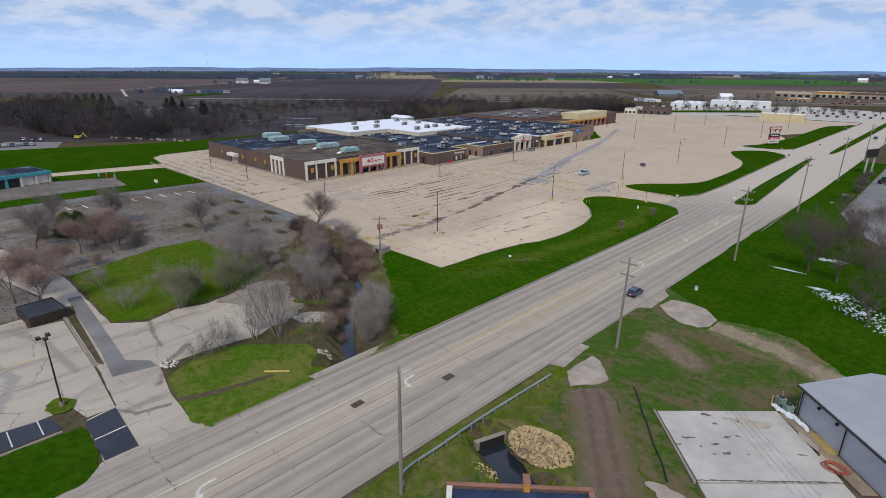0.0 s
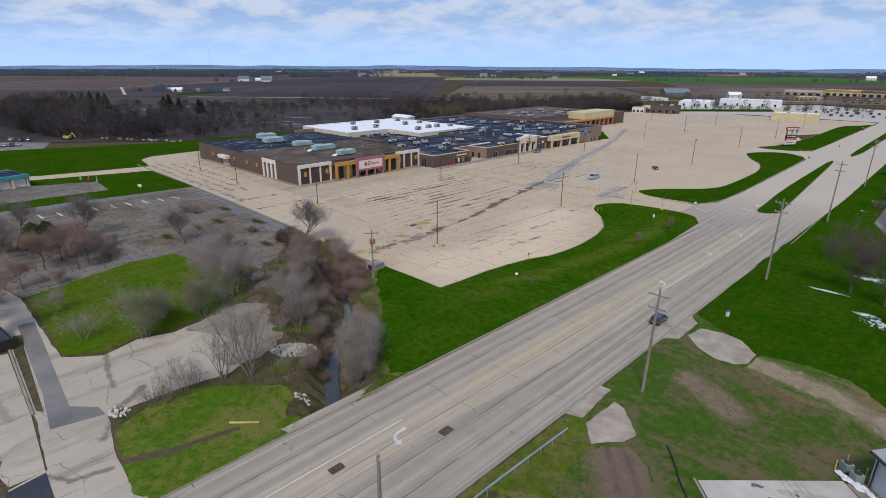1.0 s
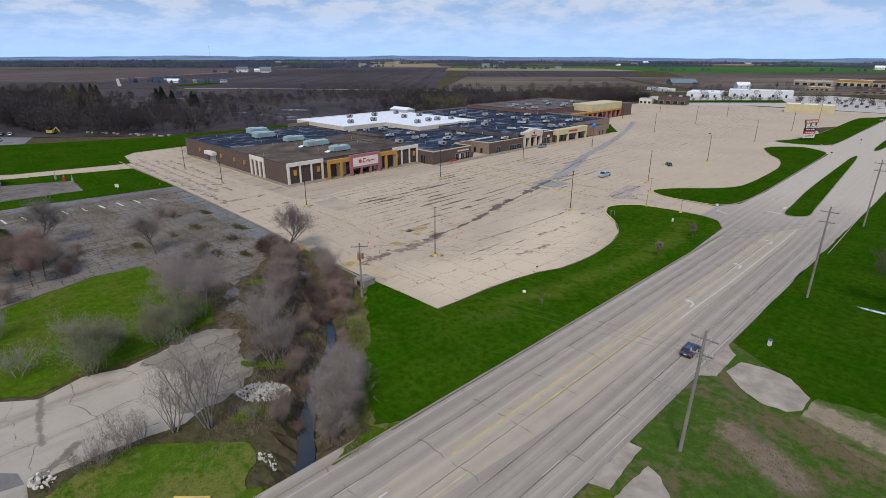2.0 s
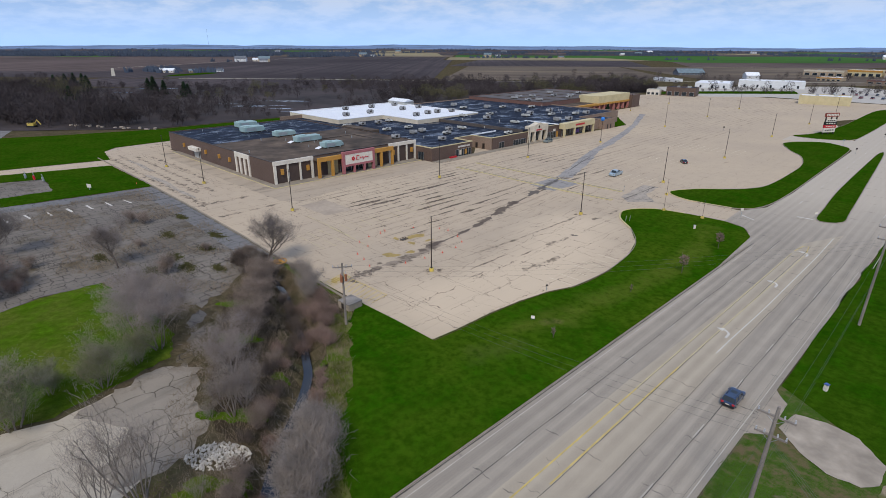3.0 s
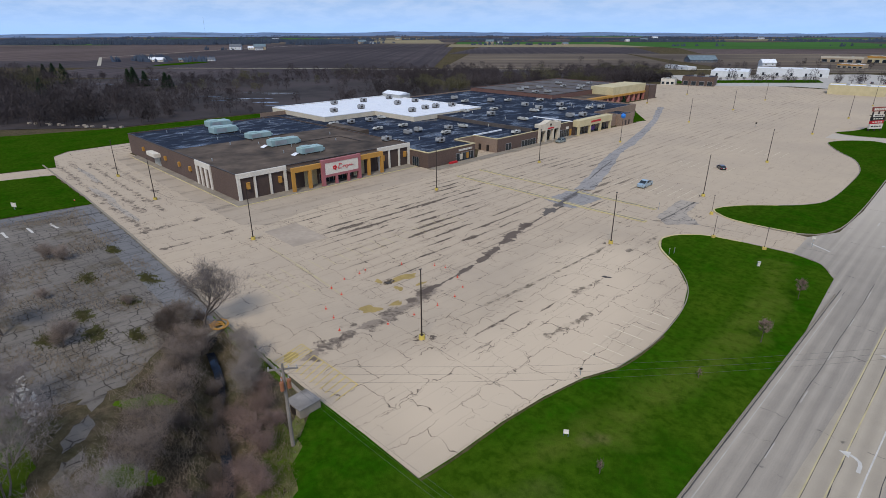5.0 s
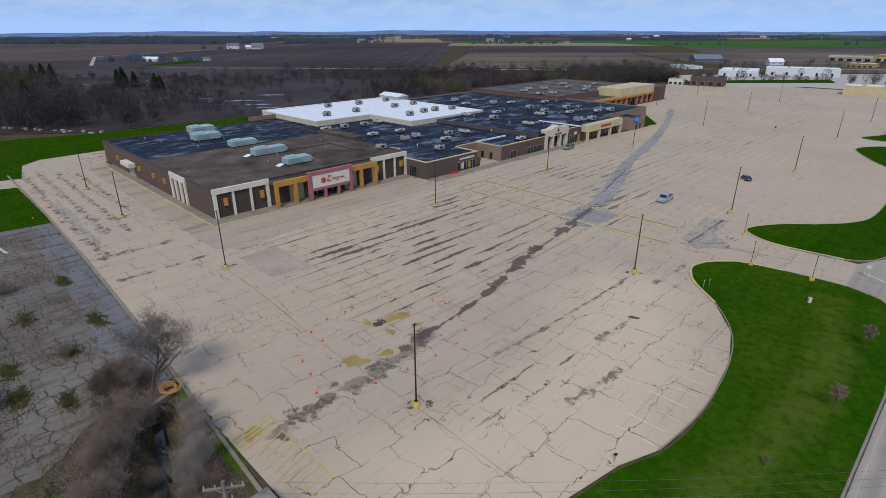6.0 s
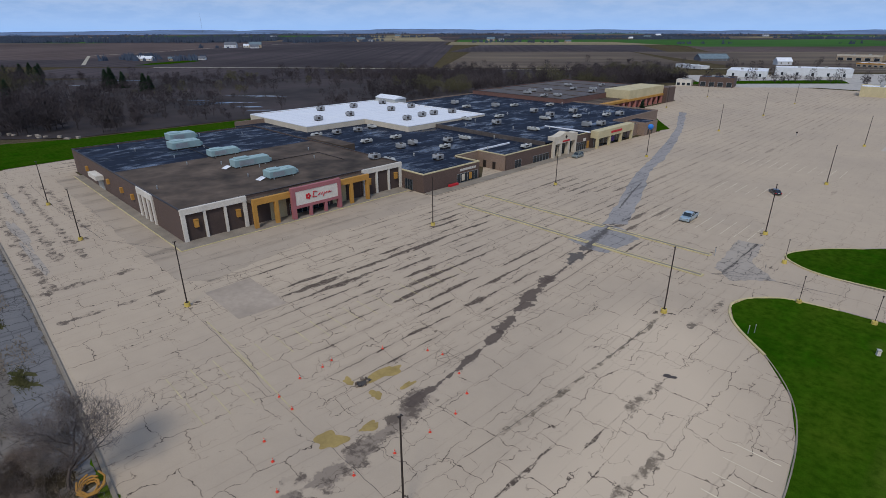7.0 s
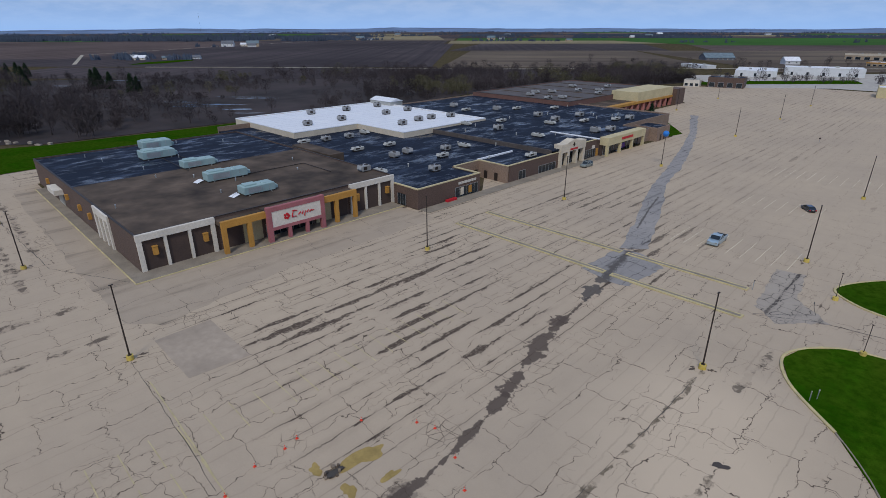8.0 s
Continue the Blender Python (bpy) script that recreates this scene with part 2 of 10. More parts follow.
    _bump(n, l, p, _math(n, l, "SUBTRACT", grain, _math(n, l, "MULTIPLY", dark, 1.5)), 0.35, 0.03)
    return m


def lot_paving(name, color, warm, crack, damp=(), worn_to=205, sun_patches=(([(-79, 84), (-75, 104), (-79, 118), (-86, 132)], 13.0, 1.24),)):
    """The big lot: broad slabs with jagged broken joints, crumbled streaks along the joints before the stores, damp silt lines."""
    m, n, l, p = _tree(name)
    pos = _where(n, l)
    sep0 = n.new("ShaderNodeSeparateXYZ")
    l.new(pos, sep0.inputs[0])
    px, py = sep0.outputs["X"], sep0.outputs["Y"]

    def warped(scale, size, detail):
        t = n.new("ShaderNodeTexNoise")
        t.inputs["Scale"].default_value, t.inputs["Detail"].default_value, t.inputs["Roughness"].default_value = scale, detail, 0.65
        l.new(pos, t.inputs["Vector"])
        v = n.new("ShaderNodeVectorMath")
        v.operation = "MULTIPLY"
        v.inputs[1].default_value = (size, size, 0)
        l.new(t.outputs["Color"], v.inputs[0])
        return v.outputs[0]

    def added(a, b):
        v = n.new("ShaderNodeVectorMath")
        l.new(a, v.inputs[0])
        l.new(b, v.inputs[1])
        return v.outputs[0]

    bent = added(pos, added(warped(0.22, 3.4, 3), warped(0.9, 1.1, 6)))
    straight = added(pos, warped(0.5, 0.7, 6))

    def joints(vec, row, width, half, offset):
        """Long joints along y, broken cross joints between them."""
        s = n.new("ShaderNodeSeparateXYZ")
        l.new(vec, s.inputs[0])
        c = n.new("ShaderNodeCombineXYZ")
        l.new(s.outputs["Y"], c.inputs[0])
        l.new(s.outputs["X"], c.inputs[1])
        b = n.new("ShaderNodeTexBrick")
        b.offset, b.squash, b.squash_frequency = offset, 1.5, 3
        b.inputs["Scale"].default_value, b.inputs["Mortar Size"].default_value, b.inputs["Mortar Smooth"].default_value = 1.0, half, 0.6
        b.inputs["Brick Width"].default_value, b.inputs["Row Height"].default_value = width, row
        l.new(c.outputs[0], b.inputs["Vector"])
        return b.outputs["Fac"]

    big, mid, grain = _noise(n, l, pos, 0.03, 4), _noise(n, l, pos, 0.3, 5, 0.65), _noise(n, l, pos, 7.0, 4)
    k1 = _math(n, l, "MULTIPLY", joints(bent, 5.3, 5.6, 0.052, 0.37), _range(n, l, mid, 0.40, 0.52))
    k2 = _math(n, l, "MULTIPLY", joints(bent, 2.4, 3.1, 0.038, 0.61), _range(n, l, _noise(n, l, pos, 0.12, 5, 0.6), 0.51, 0.60, 0, 0.9))
    v = n.new("ShaderNodeTexVoronoi")
    v.feature, v.voronoi_dimensions = "DISTANCE_TO_EDGE", "2D"
    v.inputs["Scale"].default_value, v.inputs["Randomness"].default_value = 0.75, 0.9
    l.new(straight, v.inputs["Vector"])
    k5 = _math(n, l, "MULTIPLY", _range(n, l, v.outputs["Distance"], 0.01, 0.05, 1, 0), _range(n, l, _noise(n, l, pos, 0.10, 5, 0.6), 0.60, 0.68, 0, 0.8))
    # where the paving is worst: the stalls before the stores, less so beyond the cross aisle and near the lawn
    front = _math(n, l, "MULTIPLY", _range(n, l, px, -112, -101, 1, 0.12), _range(n, l, py, 97, 106, 0.1, 1))
    front = _math(n, l, "MULTIPLY", front, _range(n, l, py, 155, 240, 1, 0.62))
    rows = 2.65
    s2 = n.new("ShaderNodeSeparateXYZ")
    l.new(straight, s2.inputs[0])
    across = _math(n, l, "MULTIPLY", _math(n, l, "ADD", s2.outputs["X"], _math(n, l, "MULTIPLY", _noise(n, l, _where(n, l, 0.22, 0, 0), 1.0, 2), 1.2 * rows)), 1 / rows)
    f = _math(n, l, "MULTIPLY", _math(n, l, "ABSOLUTE", _math(n, l, "SUBTRACT", _math(n, l, "FRACT", across, 0.0), 0.5), 0.0), rows)
    pick = n.new("ShaderNodeTexWhiteNoise")
    pick.noise_dimensions = "1D"
    l.new(_math(n, l, "FLOOR", across, 0.0), pick.inputs["W"])
    crumble = _noise(n, l, _where(n, l, 0.42, 0.085, 0), 1.0, 9, 0.72)
    patchy = _noise(n, l, _where(n, l, 0.05, 0.035, 0), 1.0, 3, 0.5)
    limit = _math(n, l, "SUBTRACT", 0.685, _math(n, l, "ADD", _math(n, l, "MULTIPLY", front, 0.155), _math(n, l, "MULTIPLY", pick.outputs["Value"], 0.06)))
    limit = _math(n, l, "ADD", limit, _range(n, l, patchy, 0.36, 0.64, 0.10, -0.085))
    thick = _math(n, l, "MULTIPLY", _math(n, l, "SUBTRACT", crumble, limit), 4.2)
    speck = _noise(n, l, pos, 2.2, 6, 0.72)
    k4 = _range(n, l, _math(n, l, "SUBTRACT", f, _math(n, l, "ADD", thick, _math(n, l, "MULTIPLY", _math(n, l, "SUBTRACT", speck, 0.5), 0.5))), -0.05, 0.05, 1, 0)
    k4 = _math(n, l, "MULTIPLY", k4, _range(n, l, speck, 0.33, 0.52, 0.25, 1))
    k3 = _math(n, l, "MULTIPLY", _range(n, l, f, 0.03, 0.11, 0.85, 0), _math(n, l, "MULTIPLY", _range(n, l, crumble, 0.42, 0.54), _range(n, l, front, 0.1, 0.6, 0.15, 1)))
    keep = _range(n, l, _math(n, l, "ADD", py, _math(n, l, "MULTIPLY", big, 90)), worn_to, worn_to + 60, 1, 0.35)
    dark = _math(n, l, "MAXIMUM", _math(n, l, "MAXIMUM", k1, k2), _math(n, l, "MAXIMUM", k3, k5))
    dark = _math(n, l, "MULTIPLY", dark, keep)
    streaks = _math(n, l, "MULTIPLY", k4, _range(n, l, keep, 0.35, 1, 0.3, 0.95))
    col = _mix(n, l, _range(n, l, big, 0.35, 0.65), color, warm)
    col = _mix(n, l, _range(n, l, mid, 0.35, 0.75, 0, 0.22), col, tuple(c * 0.72 for c in color))
    col = _mix(n, l, _range(n, l, grain, 0.3, 0.75, 0, 0.2), col, tuple(min(1, c * 1.2) for c in warm))
    # grime beside the worn joints
    soiled = _math(n, l, "MULTIPLY", _range(n, l, f, 0.05, 0.8, 0.36, 0), _math(n, l, "MULTIPLY", _range(n, l, crumble, 0.44, 0.62), _range(n, l, front, 0.1, 0.8, 0.08, 1)))
    col = _mix(n, l, soiled, col, tuple(c * 0.42 for c in color))
    # pool of sunlight on the lot, painted as paler paving
    for line, half, gain in sun_patches:
        reach = _math(n, l, "ADD", _from_line(n, l, line), _math(n, l, "MULTIPLY", _math(n, l, "SUBTRACT", big, 0.5), half * 2.0))
        col = _mix(n, l, _range(n, l, reach, half * 0.25, half, 0.8, 0), col, tuple(c * gain for c in warm))
    for line, half, tone, broken in damp:
        fray = _math(n, l, "ADD", _math(n, l, "MULTIPLY", _noise(n, l, pos, 0.32, 6, 0.6), half * 9.0), _math(n, l, "MULTIPLY", speck, half * 1.2))
        reach = _math(n, l, "ADD", _from_line(n, l, line), _math(n, l, "SUBTRACT", fray, half * 5.1))
        wet = _range(n, l, reach, half * 0.7, half * 1.0, 0.9, 0)
        if broken:
            wet = _math(n, l, "MULTIPLY", wet, _range(n, l, _noise(n, l, pos, 0.55, 7, 0.7), 0.47, 0.56, 0.12, 1))
        col = _mix(n, l, wet, col, tone)
    col = _mix(n, l, streaks, col, tuple(c * 1.25 for c in crack))
    col = _mix(n, l, dark, col, tuple(c * 1.25 for c in crack))
    l.new(col, p.inputs["Base Color"])
    p.inputs["Roughness"].default_value, p.inputs["Specular IOR Level"].default_value = 0.88, 0.15
    _bump(n, l, p, _math(n, l, "SUBTRACT", grain, _math(n, l, "MULTIPLY", dark, 1.5)), 0.35, 0.03)
    return m


def lanes(name, color, light, crack):
    """Worn road: wheel tracks run along y, transverse joints."""
    m, n, l, p = _tree(name)
    pos = _where(n, l)
    track = _noise(n, l, _where(n, l, 1.3, 0.012, 1), 1.0, 4, 0.6)
    at = n.new("ShaderNodeSeparateXYZ")
    l.new(pos, at.inputs[0])
    skew = _math(n, l, "MULTIPLY", _range(n, l, at.outputs["Y"], -40, 150, -120, 70), 0.02)
    wheel = _math(n, l, "FRACT", _math(n, l, "MULTIPLY", _math(n, l, "SUBTRACT", at.outputs["X"], skew), 1 / 1.72), 0.0)
    wheel = _range(n, l, _math(n, l, "ABSOLUTE", _math(n, l, "SUBTRACT", wheel, 0.5), 0.0), 0.08, 0.42, 0.62, 0)
    mid, grain = _noise(n, l, pos, 0.3, 5, 0.65), _noise(n, l, pos, 8.0, 4)
    col = _mix(n, l, _range(n, l, track, 0.3, 0.7), color, light)
    col = _mix(n, l, _math(n, l, "MULTIPLY", wheel, _range(n, l, mid, 0.3, 0.7, 0.55, 1)), col, tuple(c * 0.78 for c in color))
    col = _mix(n, l, _range(n, l, mid, 0.4, 0.75, 0, 0.3), col, tuple(c * 0.75 for c in color))
    col = _mix(n, l, _range(n, l, grain, 0.35, 0.75, 0, 0.3), col, tuple(min(1, c * 1.3) for c in light))
    col = _mix(n, l, _range(n, l, at.outputs["Y"], 158, 205, 0, 0.8), col, tuple(min(1, c * 1.22) for c in light))
    warp = _noise(n, l, pos, 0.5, 5)
    sep = n.new("ShaderNodeSeparateXYZ")
    l.new(pos, sep.inputs[0])
    y = _math(n, l, "ADD", sep.outputs["Y"], _math(n, l, "MULTIPLY", warp, 2.2))
    f = _math(n, l, "ABSOLUTE", _math(n, l, "SUBTRACT", _math(n, l, "FRACT", _math(n, l, "MULTIPLY", y, 1 / 9.5), 0.0), 0.5), 0.0)
    k = _math(n, l, "MULTIPLY", _range(n, l, f, 0.003, 0.008, 1, 0), _range(n, l, _noise(n, l, _where(n, l, 0.3, 0.13, 0), 1.0, 3), 0.5, 0.56, 0, 0.8))
    col = _mix(n, l, k, col, crack)
    l.new(col, p.inputs["Base Color"])
    p.inputs["Roughness"].default_value, p.inputs["Specular IOR Level"].default_value = 0.8, 0.3
    _bump(n, l, p, grain, 0.3, 0.02)
    return m


def furrowed(name, color, light, along=(0.67, -0.742), pitch=14.0, strength=0.5):
    """Ploughed land: faint rows, damp and dry patches."""
    m, n, l, p = _tree(name)
    g = n.new("ShaderNodeNewGeometry")
    dot = n.new("ShaderNodeVectorMath")
    dot.operation = "DOT_PRODUCT"
    dot.inputs[1].default_value = (along[1], -along[0], 0)
    l.new(g.outputs["Position"], dot.inputs[0])
    dot2 = n.new("ShaderNodeVectorMath")
    dot2.operation = "DOT_PRODUCT"
    dot2.inputs[1].default_value = (along[0], along[1], 0)
    l.new(g.outputs["Position"], dot2.inputs[0])
    cmb = n.new("ShaderNodeCombineXYZ")
    l.new(_math(n, l, "MULTIPLY", dot.outputs["Value"], 1 / pitch), cmb.inputs[0])
    l.new(_math(n, l, "MULTIPLY", dot2.outputs["Value"], 0.0016), cmb.inputs[1])
    rows = _noise(n, l, cmb.outputs[0], 1.0, 3, 0.6)
    pos = _where(n, l, 0.004, 0.004, 1)
    big = _noise(n, l, pos, 1.0, 6, 0.62)
    col = _mix(n, l, _range(n, l, rows, 0.35, 0.65, 0, strength), color, light)
    col = _mix(n, l, _range(n, l, big, 0.35, 0.68, 0, 0.8), col, tuple(c * 0.62 for c in color))
    l.new(col, p.inputs["Base Color"])
    p.inputs["Roughness"].default_value, p.inputs["Specular IOR Level"].default_value = 0.95, 0.05
    return m


def membrane(name, color, worn, ponded, wet=0.0):
    """Flat roofing: lapped sheets, dried puddles, damp patches with some gloss."""
    m, n, l, p = _tree(name)
    pos = _where(n, l)
    a, b, c = _noise(n, l, _where(n, l, 0.35, 0.16, 1), 0.8, 9, 0.7), _noise(n, l, pos, 0.14, 5, 0.6), _noise(n, l, pos, 5.0, 4)
    sep = n.new("ShaderNodeSeparateXYZ")
    l.new(pos, sep.inputs[0])
    f = _math(n, l, "FRACT", _math(n, l, "MULTIPLY", sep.outputs["X"], 0.28), 0.0)
    seam = _range(n, l, _math(n, l, "ABSOLUTE", _math(n, l, "SUBTRACT", f, 0.5), 0.0), 0.012, 0.03, 0.5, 0)
    col = _mix(n, l, _range(n, l, a, 0.53, 0.70, 0, 0.8), color, worn)
    col = _mix(n, l, _range(n, l, b, 0.5, 0.66, 0, 0.7), col, ponded)
    col = _mix(n, l, seam, col, tuple(v * 0.4 for v in color))
    col = _mix(n, l, _range(n, l, c, 0.35, 0.75, 0, 0.3), col, tuple(v * 0.6 for v in color))
    l.new(col, p.inputs["Base Color"])
    if wet:
        film = _noise(n, l, _where(n, l, 0.30, 0.12, 1), 0.8, 9, 0.66)
        l.new(_range(n, l, film, 0.52, 0.62, 0.75, 0.22), p.inputs["Roughness"])
        l.new(_range(n, l, film, 0.52, 0.62, 0.12, wet), p.inputs["Specular IOR Level"])
    else:
        l.new(_range(n, l, a, 0.4, 0.7, 0.55, 0.8), p.inputs["Roughness"])
        p.inputs["Specular IOR Level"].default_value = 0.15
    _bump(n, l, p, c, 0.2, 0.03)
    return m


def bricked(name, color, mortar, scale=1.0, vary=0.35):
    """Small brickwork on a far wall: courses by height, mottled by noise."""
    m, n, l, p = _tree(name)
    pos = _where(n, l)
    sep = n.new("ShaderNodeSeparateXYZ")
    l.new(pos, sep.inputs[0])
    f = _math(n, l, "FRACT", _math(n, l, "MULTIPLY", sep.outputs["Z"], 5.0 * scale), 0.0)
    row = _range(n, l, f, 0.08, 0.14, 0.5, 0)
    a, b = _noise(n, l, _where(n, l, 1, 1, 2.4), 2.6, 4), _noise(n, l, pos, 0.2, 4)
    col = _mix(n, l, _range(n, l, a, 0.3, 0.7), tuple(c * (1 - vary) for c in color), tuple(c * (1 + vary) for c in color))
    col = _mix(n, l, row, col, mortar)
    col = _mix(n, l, _range(n, l, b, 0.4, 0.75, 0, 0.35), col, tuple(c * 0.6 for c in color))
    l.new(col, p.inputs["Base Color"])
    p.inputs["Roughness"].default_value = 0.85
    _bump(n, l, p, f, 0.15, 0.02)
    return m


def ribbed(name, color, pitch=0.3, axis="X", rough=0.45, metal=0.2):
    m, n, l, p = _tree(name)
    pos = _where(n, l)
    sep = n.new("ShaderNodeSeparateXYZ")
    l.new(pos, sep.inputs[0])
    s = _math(n, l, "ADD", sep.outputs["X"], sep.outputs["Y"]) if axis == "D" else sep.outputs[axis]
    f = _math(n, l, "FRACT", _math(n, l, "MULTIPLY", s, 1 / pitch), 0.0)
    w = _range(n, l, _math(n, l, "ABSOLUTE", _math(n, l, "SUBTRACT", f, 0.5), 0.0), 0.3, 0.45)
    a = _noise(n, l, pos, 0.4, 5)
    col = _mix(n, l, _range(n, l, a, 0.3, 0.75, 0, 0.6), color, tuple(c * 0.72 for c in color))
    col = _mix(n, l, _math(n, l, "MULTIPLY", w, 0.14), col, tuple(c * 0.5 for c in color))
    l.new(col, p.inputs["Base Color"])
    p.inputs["Roughness"].default_value, p.inputs["Metallic"].default_value = rough, metal
    _bump(n, l, p, w, 0.2, 0.02)
    return m


def glossy(name, color, rough=0.08, metal=0.0, coat=0.0):
    m, n, l, p = _tree(name)
    a = _noise(n, l, _where(n, l), 1.5, 3)
    l.new(_mix(n, l, _range(n, l, a, 0.3, 0.7, 0, 0.3), color, tuple(c * 0.7 for c in color)), p.inputs["Base Color"])
    p.inputs["Roughness"].default_value, p.inputs["Metallic"].default_value = rough, metal
    p.inputs["Coat Weight"].default_value = coat
    return m


M_SOIL = grassy("leaf_litter_soil", (0.085, 0.078, 0.04), (0.16, 0.115, 0.08), 0.47, 0.12, 0.16)
M_LAWN = grassy("mown_grass", (0.021, 0.078, 0.002), (0.074, 0.108, 0.010), 0.53, 0.22, 0.07)
M_LITTER = grassy("dark_wet_litter", (0.058, 0.047, 0.03), (0.105, 0.076, 0.055), 0.5, 0.12, 0.3)
M_LAWN_WORN = grassy("mown_grass_with_thin_patches", (0.022, 0.083, 0.002), (0.098, 0.135, 0.012), 0.53, 0.2, 0.08, worn=(([(-66.5, 82.0), (-64.4, 88.0), (-62.0, 97), (-60.4, 108), (-59.6, 122), (-60.5, 140), (-63, 152)], 1.9, (0.19, 0.21, 0.035)), ([(-66.2, 76.0), (-63.6, 81.5)], 2.4, (0.16, 0.155, 0.045)), ([(-63.6, 89.5), (-62.8, 91.0)], 0.7, (0.25, 0.18, 0.08))))
M_ROUGH = grassy("rough_grass", (0.066, 0.135, 0.007), (0.17, 0.145, 0.04), 0.52, 0.14, 0.12)
M_TRACK = trodden("rutted_track_and_grass", (0.044, 0.105, 0.006), (0.135, 0.105, 0.056), (0.18, 0.134, 0.096), (0.115, 0.085, 0.064), [(-30.5, 60.0), (-28.8, 57.6), (-26.2, 54.6), (-22.0, 48.6), (-17.5, 42.2), (-10.5, 33.5)], 3.2, 0.95)
M_SAND = trodden("sandy_track_and_grass", (0.040, 0.105, 0.005), (0.16, 0.118, 0.066), (0.31, 0.25, 0.17), (0.13, 0.10, 0.08), [(-24.0, 86.6), (-19, 86.0), (-13.0, 85.2), (-8.0, 82.0), (0, 76)], 2.1)
M_WEEDY = trodden("trampled_grass", (0.042, 0.105, 0.006), (0.125, 0.098, 0.05), (0.22, 0.168, 0.115), (0.13, 0.10, 0.075), [(-27, 76), (-21, 72.5)], 2.2)
M_VERGE = trodden("verge_with_worn_ditch", (0.075, 0.155, 0.008), (0.15, 0.16, 0.035), (0.12, 0.09, 0.062), (0.07, 0.055, 0.04), [(-70.8, 20.2), (-67.0, 18.9), (-63.6, 18.6), (-62.4, 21.2), (-61.6, 23.4), (-60.1, 29.8)], 0.6)
SILT, GRIME = (0.094, 0.071, 0.058), (0.115, 0.088, 0.068)
M_LOT = lot_paving("old_lot_paving", (0.415, 0.334, 0.248), (0.470, 0.376, 0.272), (0.060, 0.043, 0.033), damp=(
    ([(-96.8, 77.5), (-98.5, 87.3), (-98.8, 92.5), (-101.0, 104.3)], 0.75, (0.27, 0.216, 0.165), False),
    ([(-96.8, 79), (-97.5, 83.6), (-98.5, 87.3), (-98.8, 92.5), (-100.5, 99.6), (-101.0, 104.3)], 1.25, GRIME, True),
    ([(-101.0, 102.3), (-101.9, 110.4), (-102.6, 115.1), (-103.7, 122.2)], 0.42, SILT, False),
    ([(-104.2, 123.0), (-105.4, 126.3), (-106.9, 131.1), (-107.8, 134.9), (-108.4, 141)], 0.85, SILT, False),
    ([(-108.4, 139.5), (-108.9, 145.2), (-109.1, 149.0)], 0.30, SILT, False),
    ([(-109.2, 148.5), (-109.8, 152.4), (-111.1, 159.2), (-112.6, 165.9), (-113.4, 171.0)], 1.0, (0.085, 0.076, 0.071), False),
    ([(-90.3, 104), (-89.4, 116.7), (-89.1, 127.5), (-89.0, 141)], 0.30, (0.15, 0.118, 0.082), True),
    ([(-82.5, 118), (-82, 126)], 0.5, (0.16, 0.125, 0.09), True), ([(-78, 104), (-77, 113)], 0.45, (0.16, 0.125, 0.09), True), ([(-84.5, 140), (-84.2, 152)], 0.4, (0.15, 0.12, 0.09), True),
    ([(-250, 80.4), (-205, 80.0), (-160, 79.6)], 0.8, GRIME, True), ([(-246, 84.0), (-175, 83.6)], 0.65, GRIME, True), ([(-240, 87.6), (-172, 87.2)], 0.6, GRIME, True), ([(-236, 92.0), (-190, 91.6)], 0.6, GRIME, True),
    ([(-160.5, 78), (-160.8, 91)], 0.8, GRIME, True), ([(-148, 78), (-148.4, 93)], 0.45, GRIME, True)))
M_STRIP = cracked("crazed_grey_asphalt", (0.138, 0.134, 0.134), (0.195, 0.187, 0.182), (0.045, 0.042, 0.042), 2.4, 0.06, 2.7, 0.9, 1.0)
M_REPAIR = cracked("patched_blue_grey_paving", (0.265, 0.248, 0.236), (0.325, 0.30, 0.278), (0.06, 0.054, 0.052), 3.2, 0.05, 3.1, 0.9, 0.8, damp=(([(-109, 149), (-111.1, 159.2), (-113, 171)], 0.9, (0.085, 0.076, 0.071)), ([(-117.5, 182), (-121.5, 196), (-124, 206)], 0.25, (0.10, 0.088, 0.08))))
M_CRAZED = cracked("crazed_pale_paving", (0.345, 0.298, 0.248), (0.39, 0.335, 0.272), (0.06, 0.05, 0.045), 1.9, 0.06, 3.1, 0.9, 1.0)
M_BROKEN = cracked("broken_lot_paving", (0.132, 0.116, 0.101), (0.205, 0.178, 0.150), (0.04, 0.033, 0.026), 1.7, 0.075, 3.4, 0.8, 1.0, (0.10, 0.078, 0.046))
M_DRIVE = cracked("old_concrete_drive", (0.355, 0.312, 0.255), (0.42, 0.365, 0.29), (0.09, 0.075, 0.055), 6.0, 0.035, 7.0, 0.2, 0.3, damp=(
    ([(-66.4, 13.2), (-64.2, 14.6), (-63.2, 18.0)], 0.4, (0.17, 0.14, 0.11)), ([(-90, 24.6), (-84, 23.2), (-79, 22.6)], 0.45, (0.19, 0.16, 0.125)), ([(-76.5, 25), (-73.6, 21.6), (-69, 18.8)], 0.6, (0.17, 0.14, 0.11)),
    ([(-96, 2), (-84, 6), (-76, 3)], 0.9, (0.27, 0.25, 0.22)), ([(-80, 12), (-92, 11), (-100, 8)], 0.7, (0.26, 0.23, 0.18))))
M_DRIVE_OLD = cracked("soil_strewn_paving", (0.205, 0.178, 0.147), (0.275, 0.238, 0.195), (0.08, 0.066, 0.052), 3.4, 0.07, 5.0, 0.5, 0.8, (0.145, 0.115, 0.085))
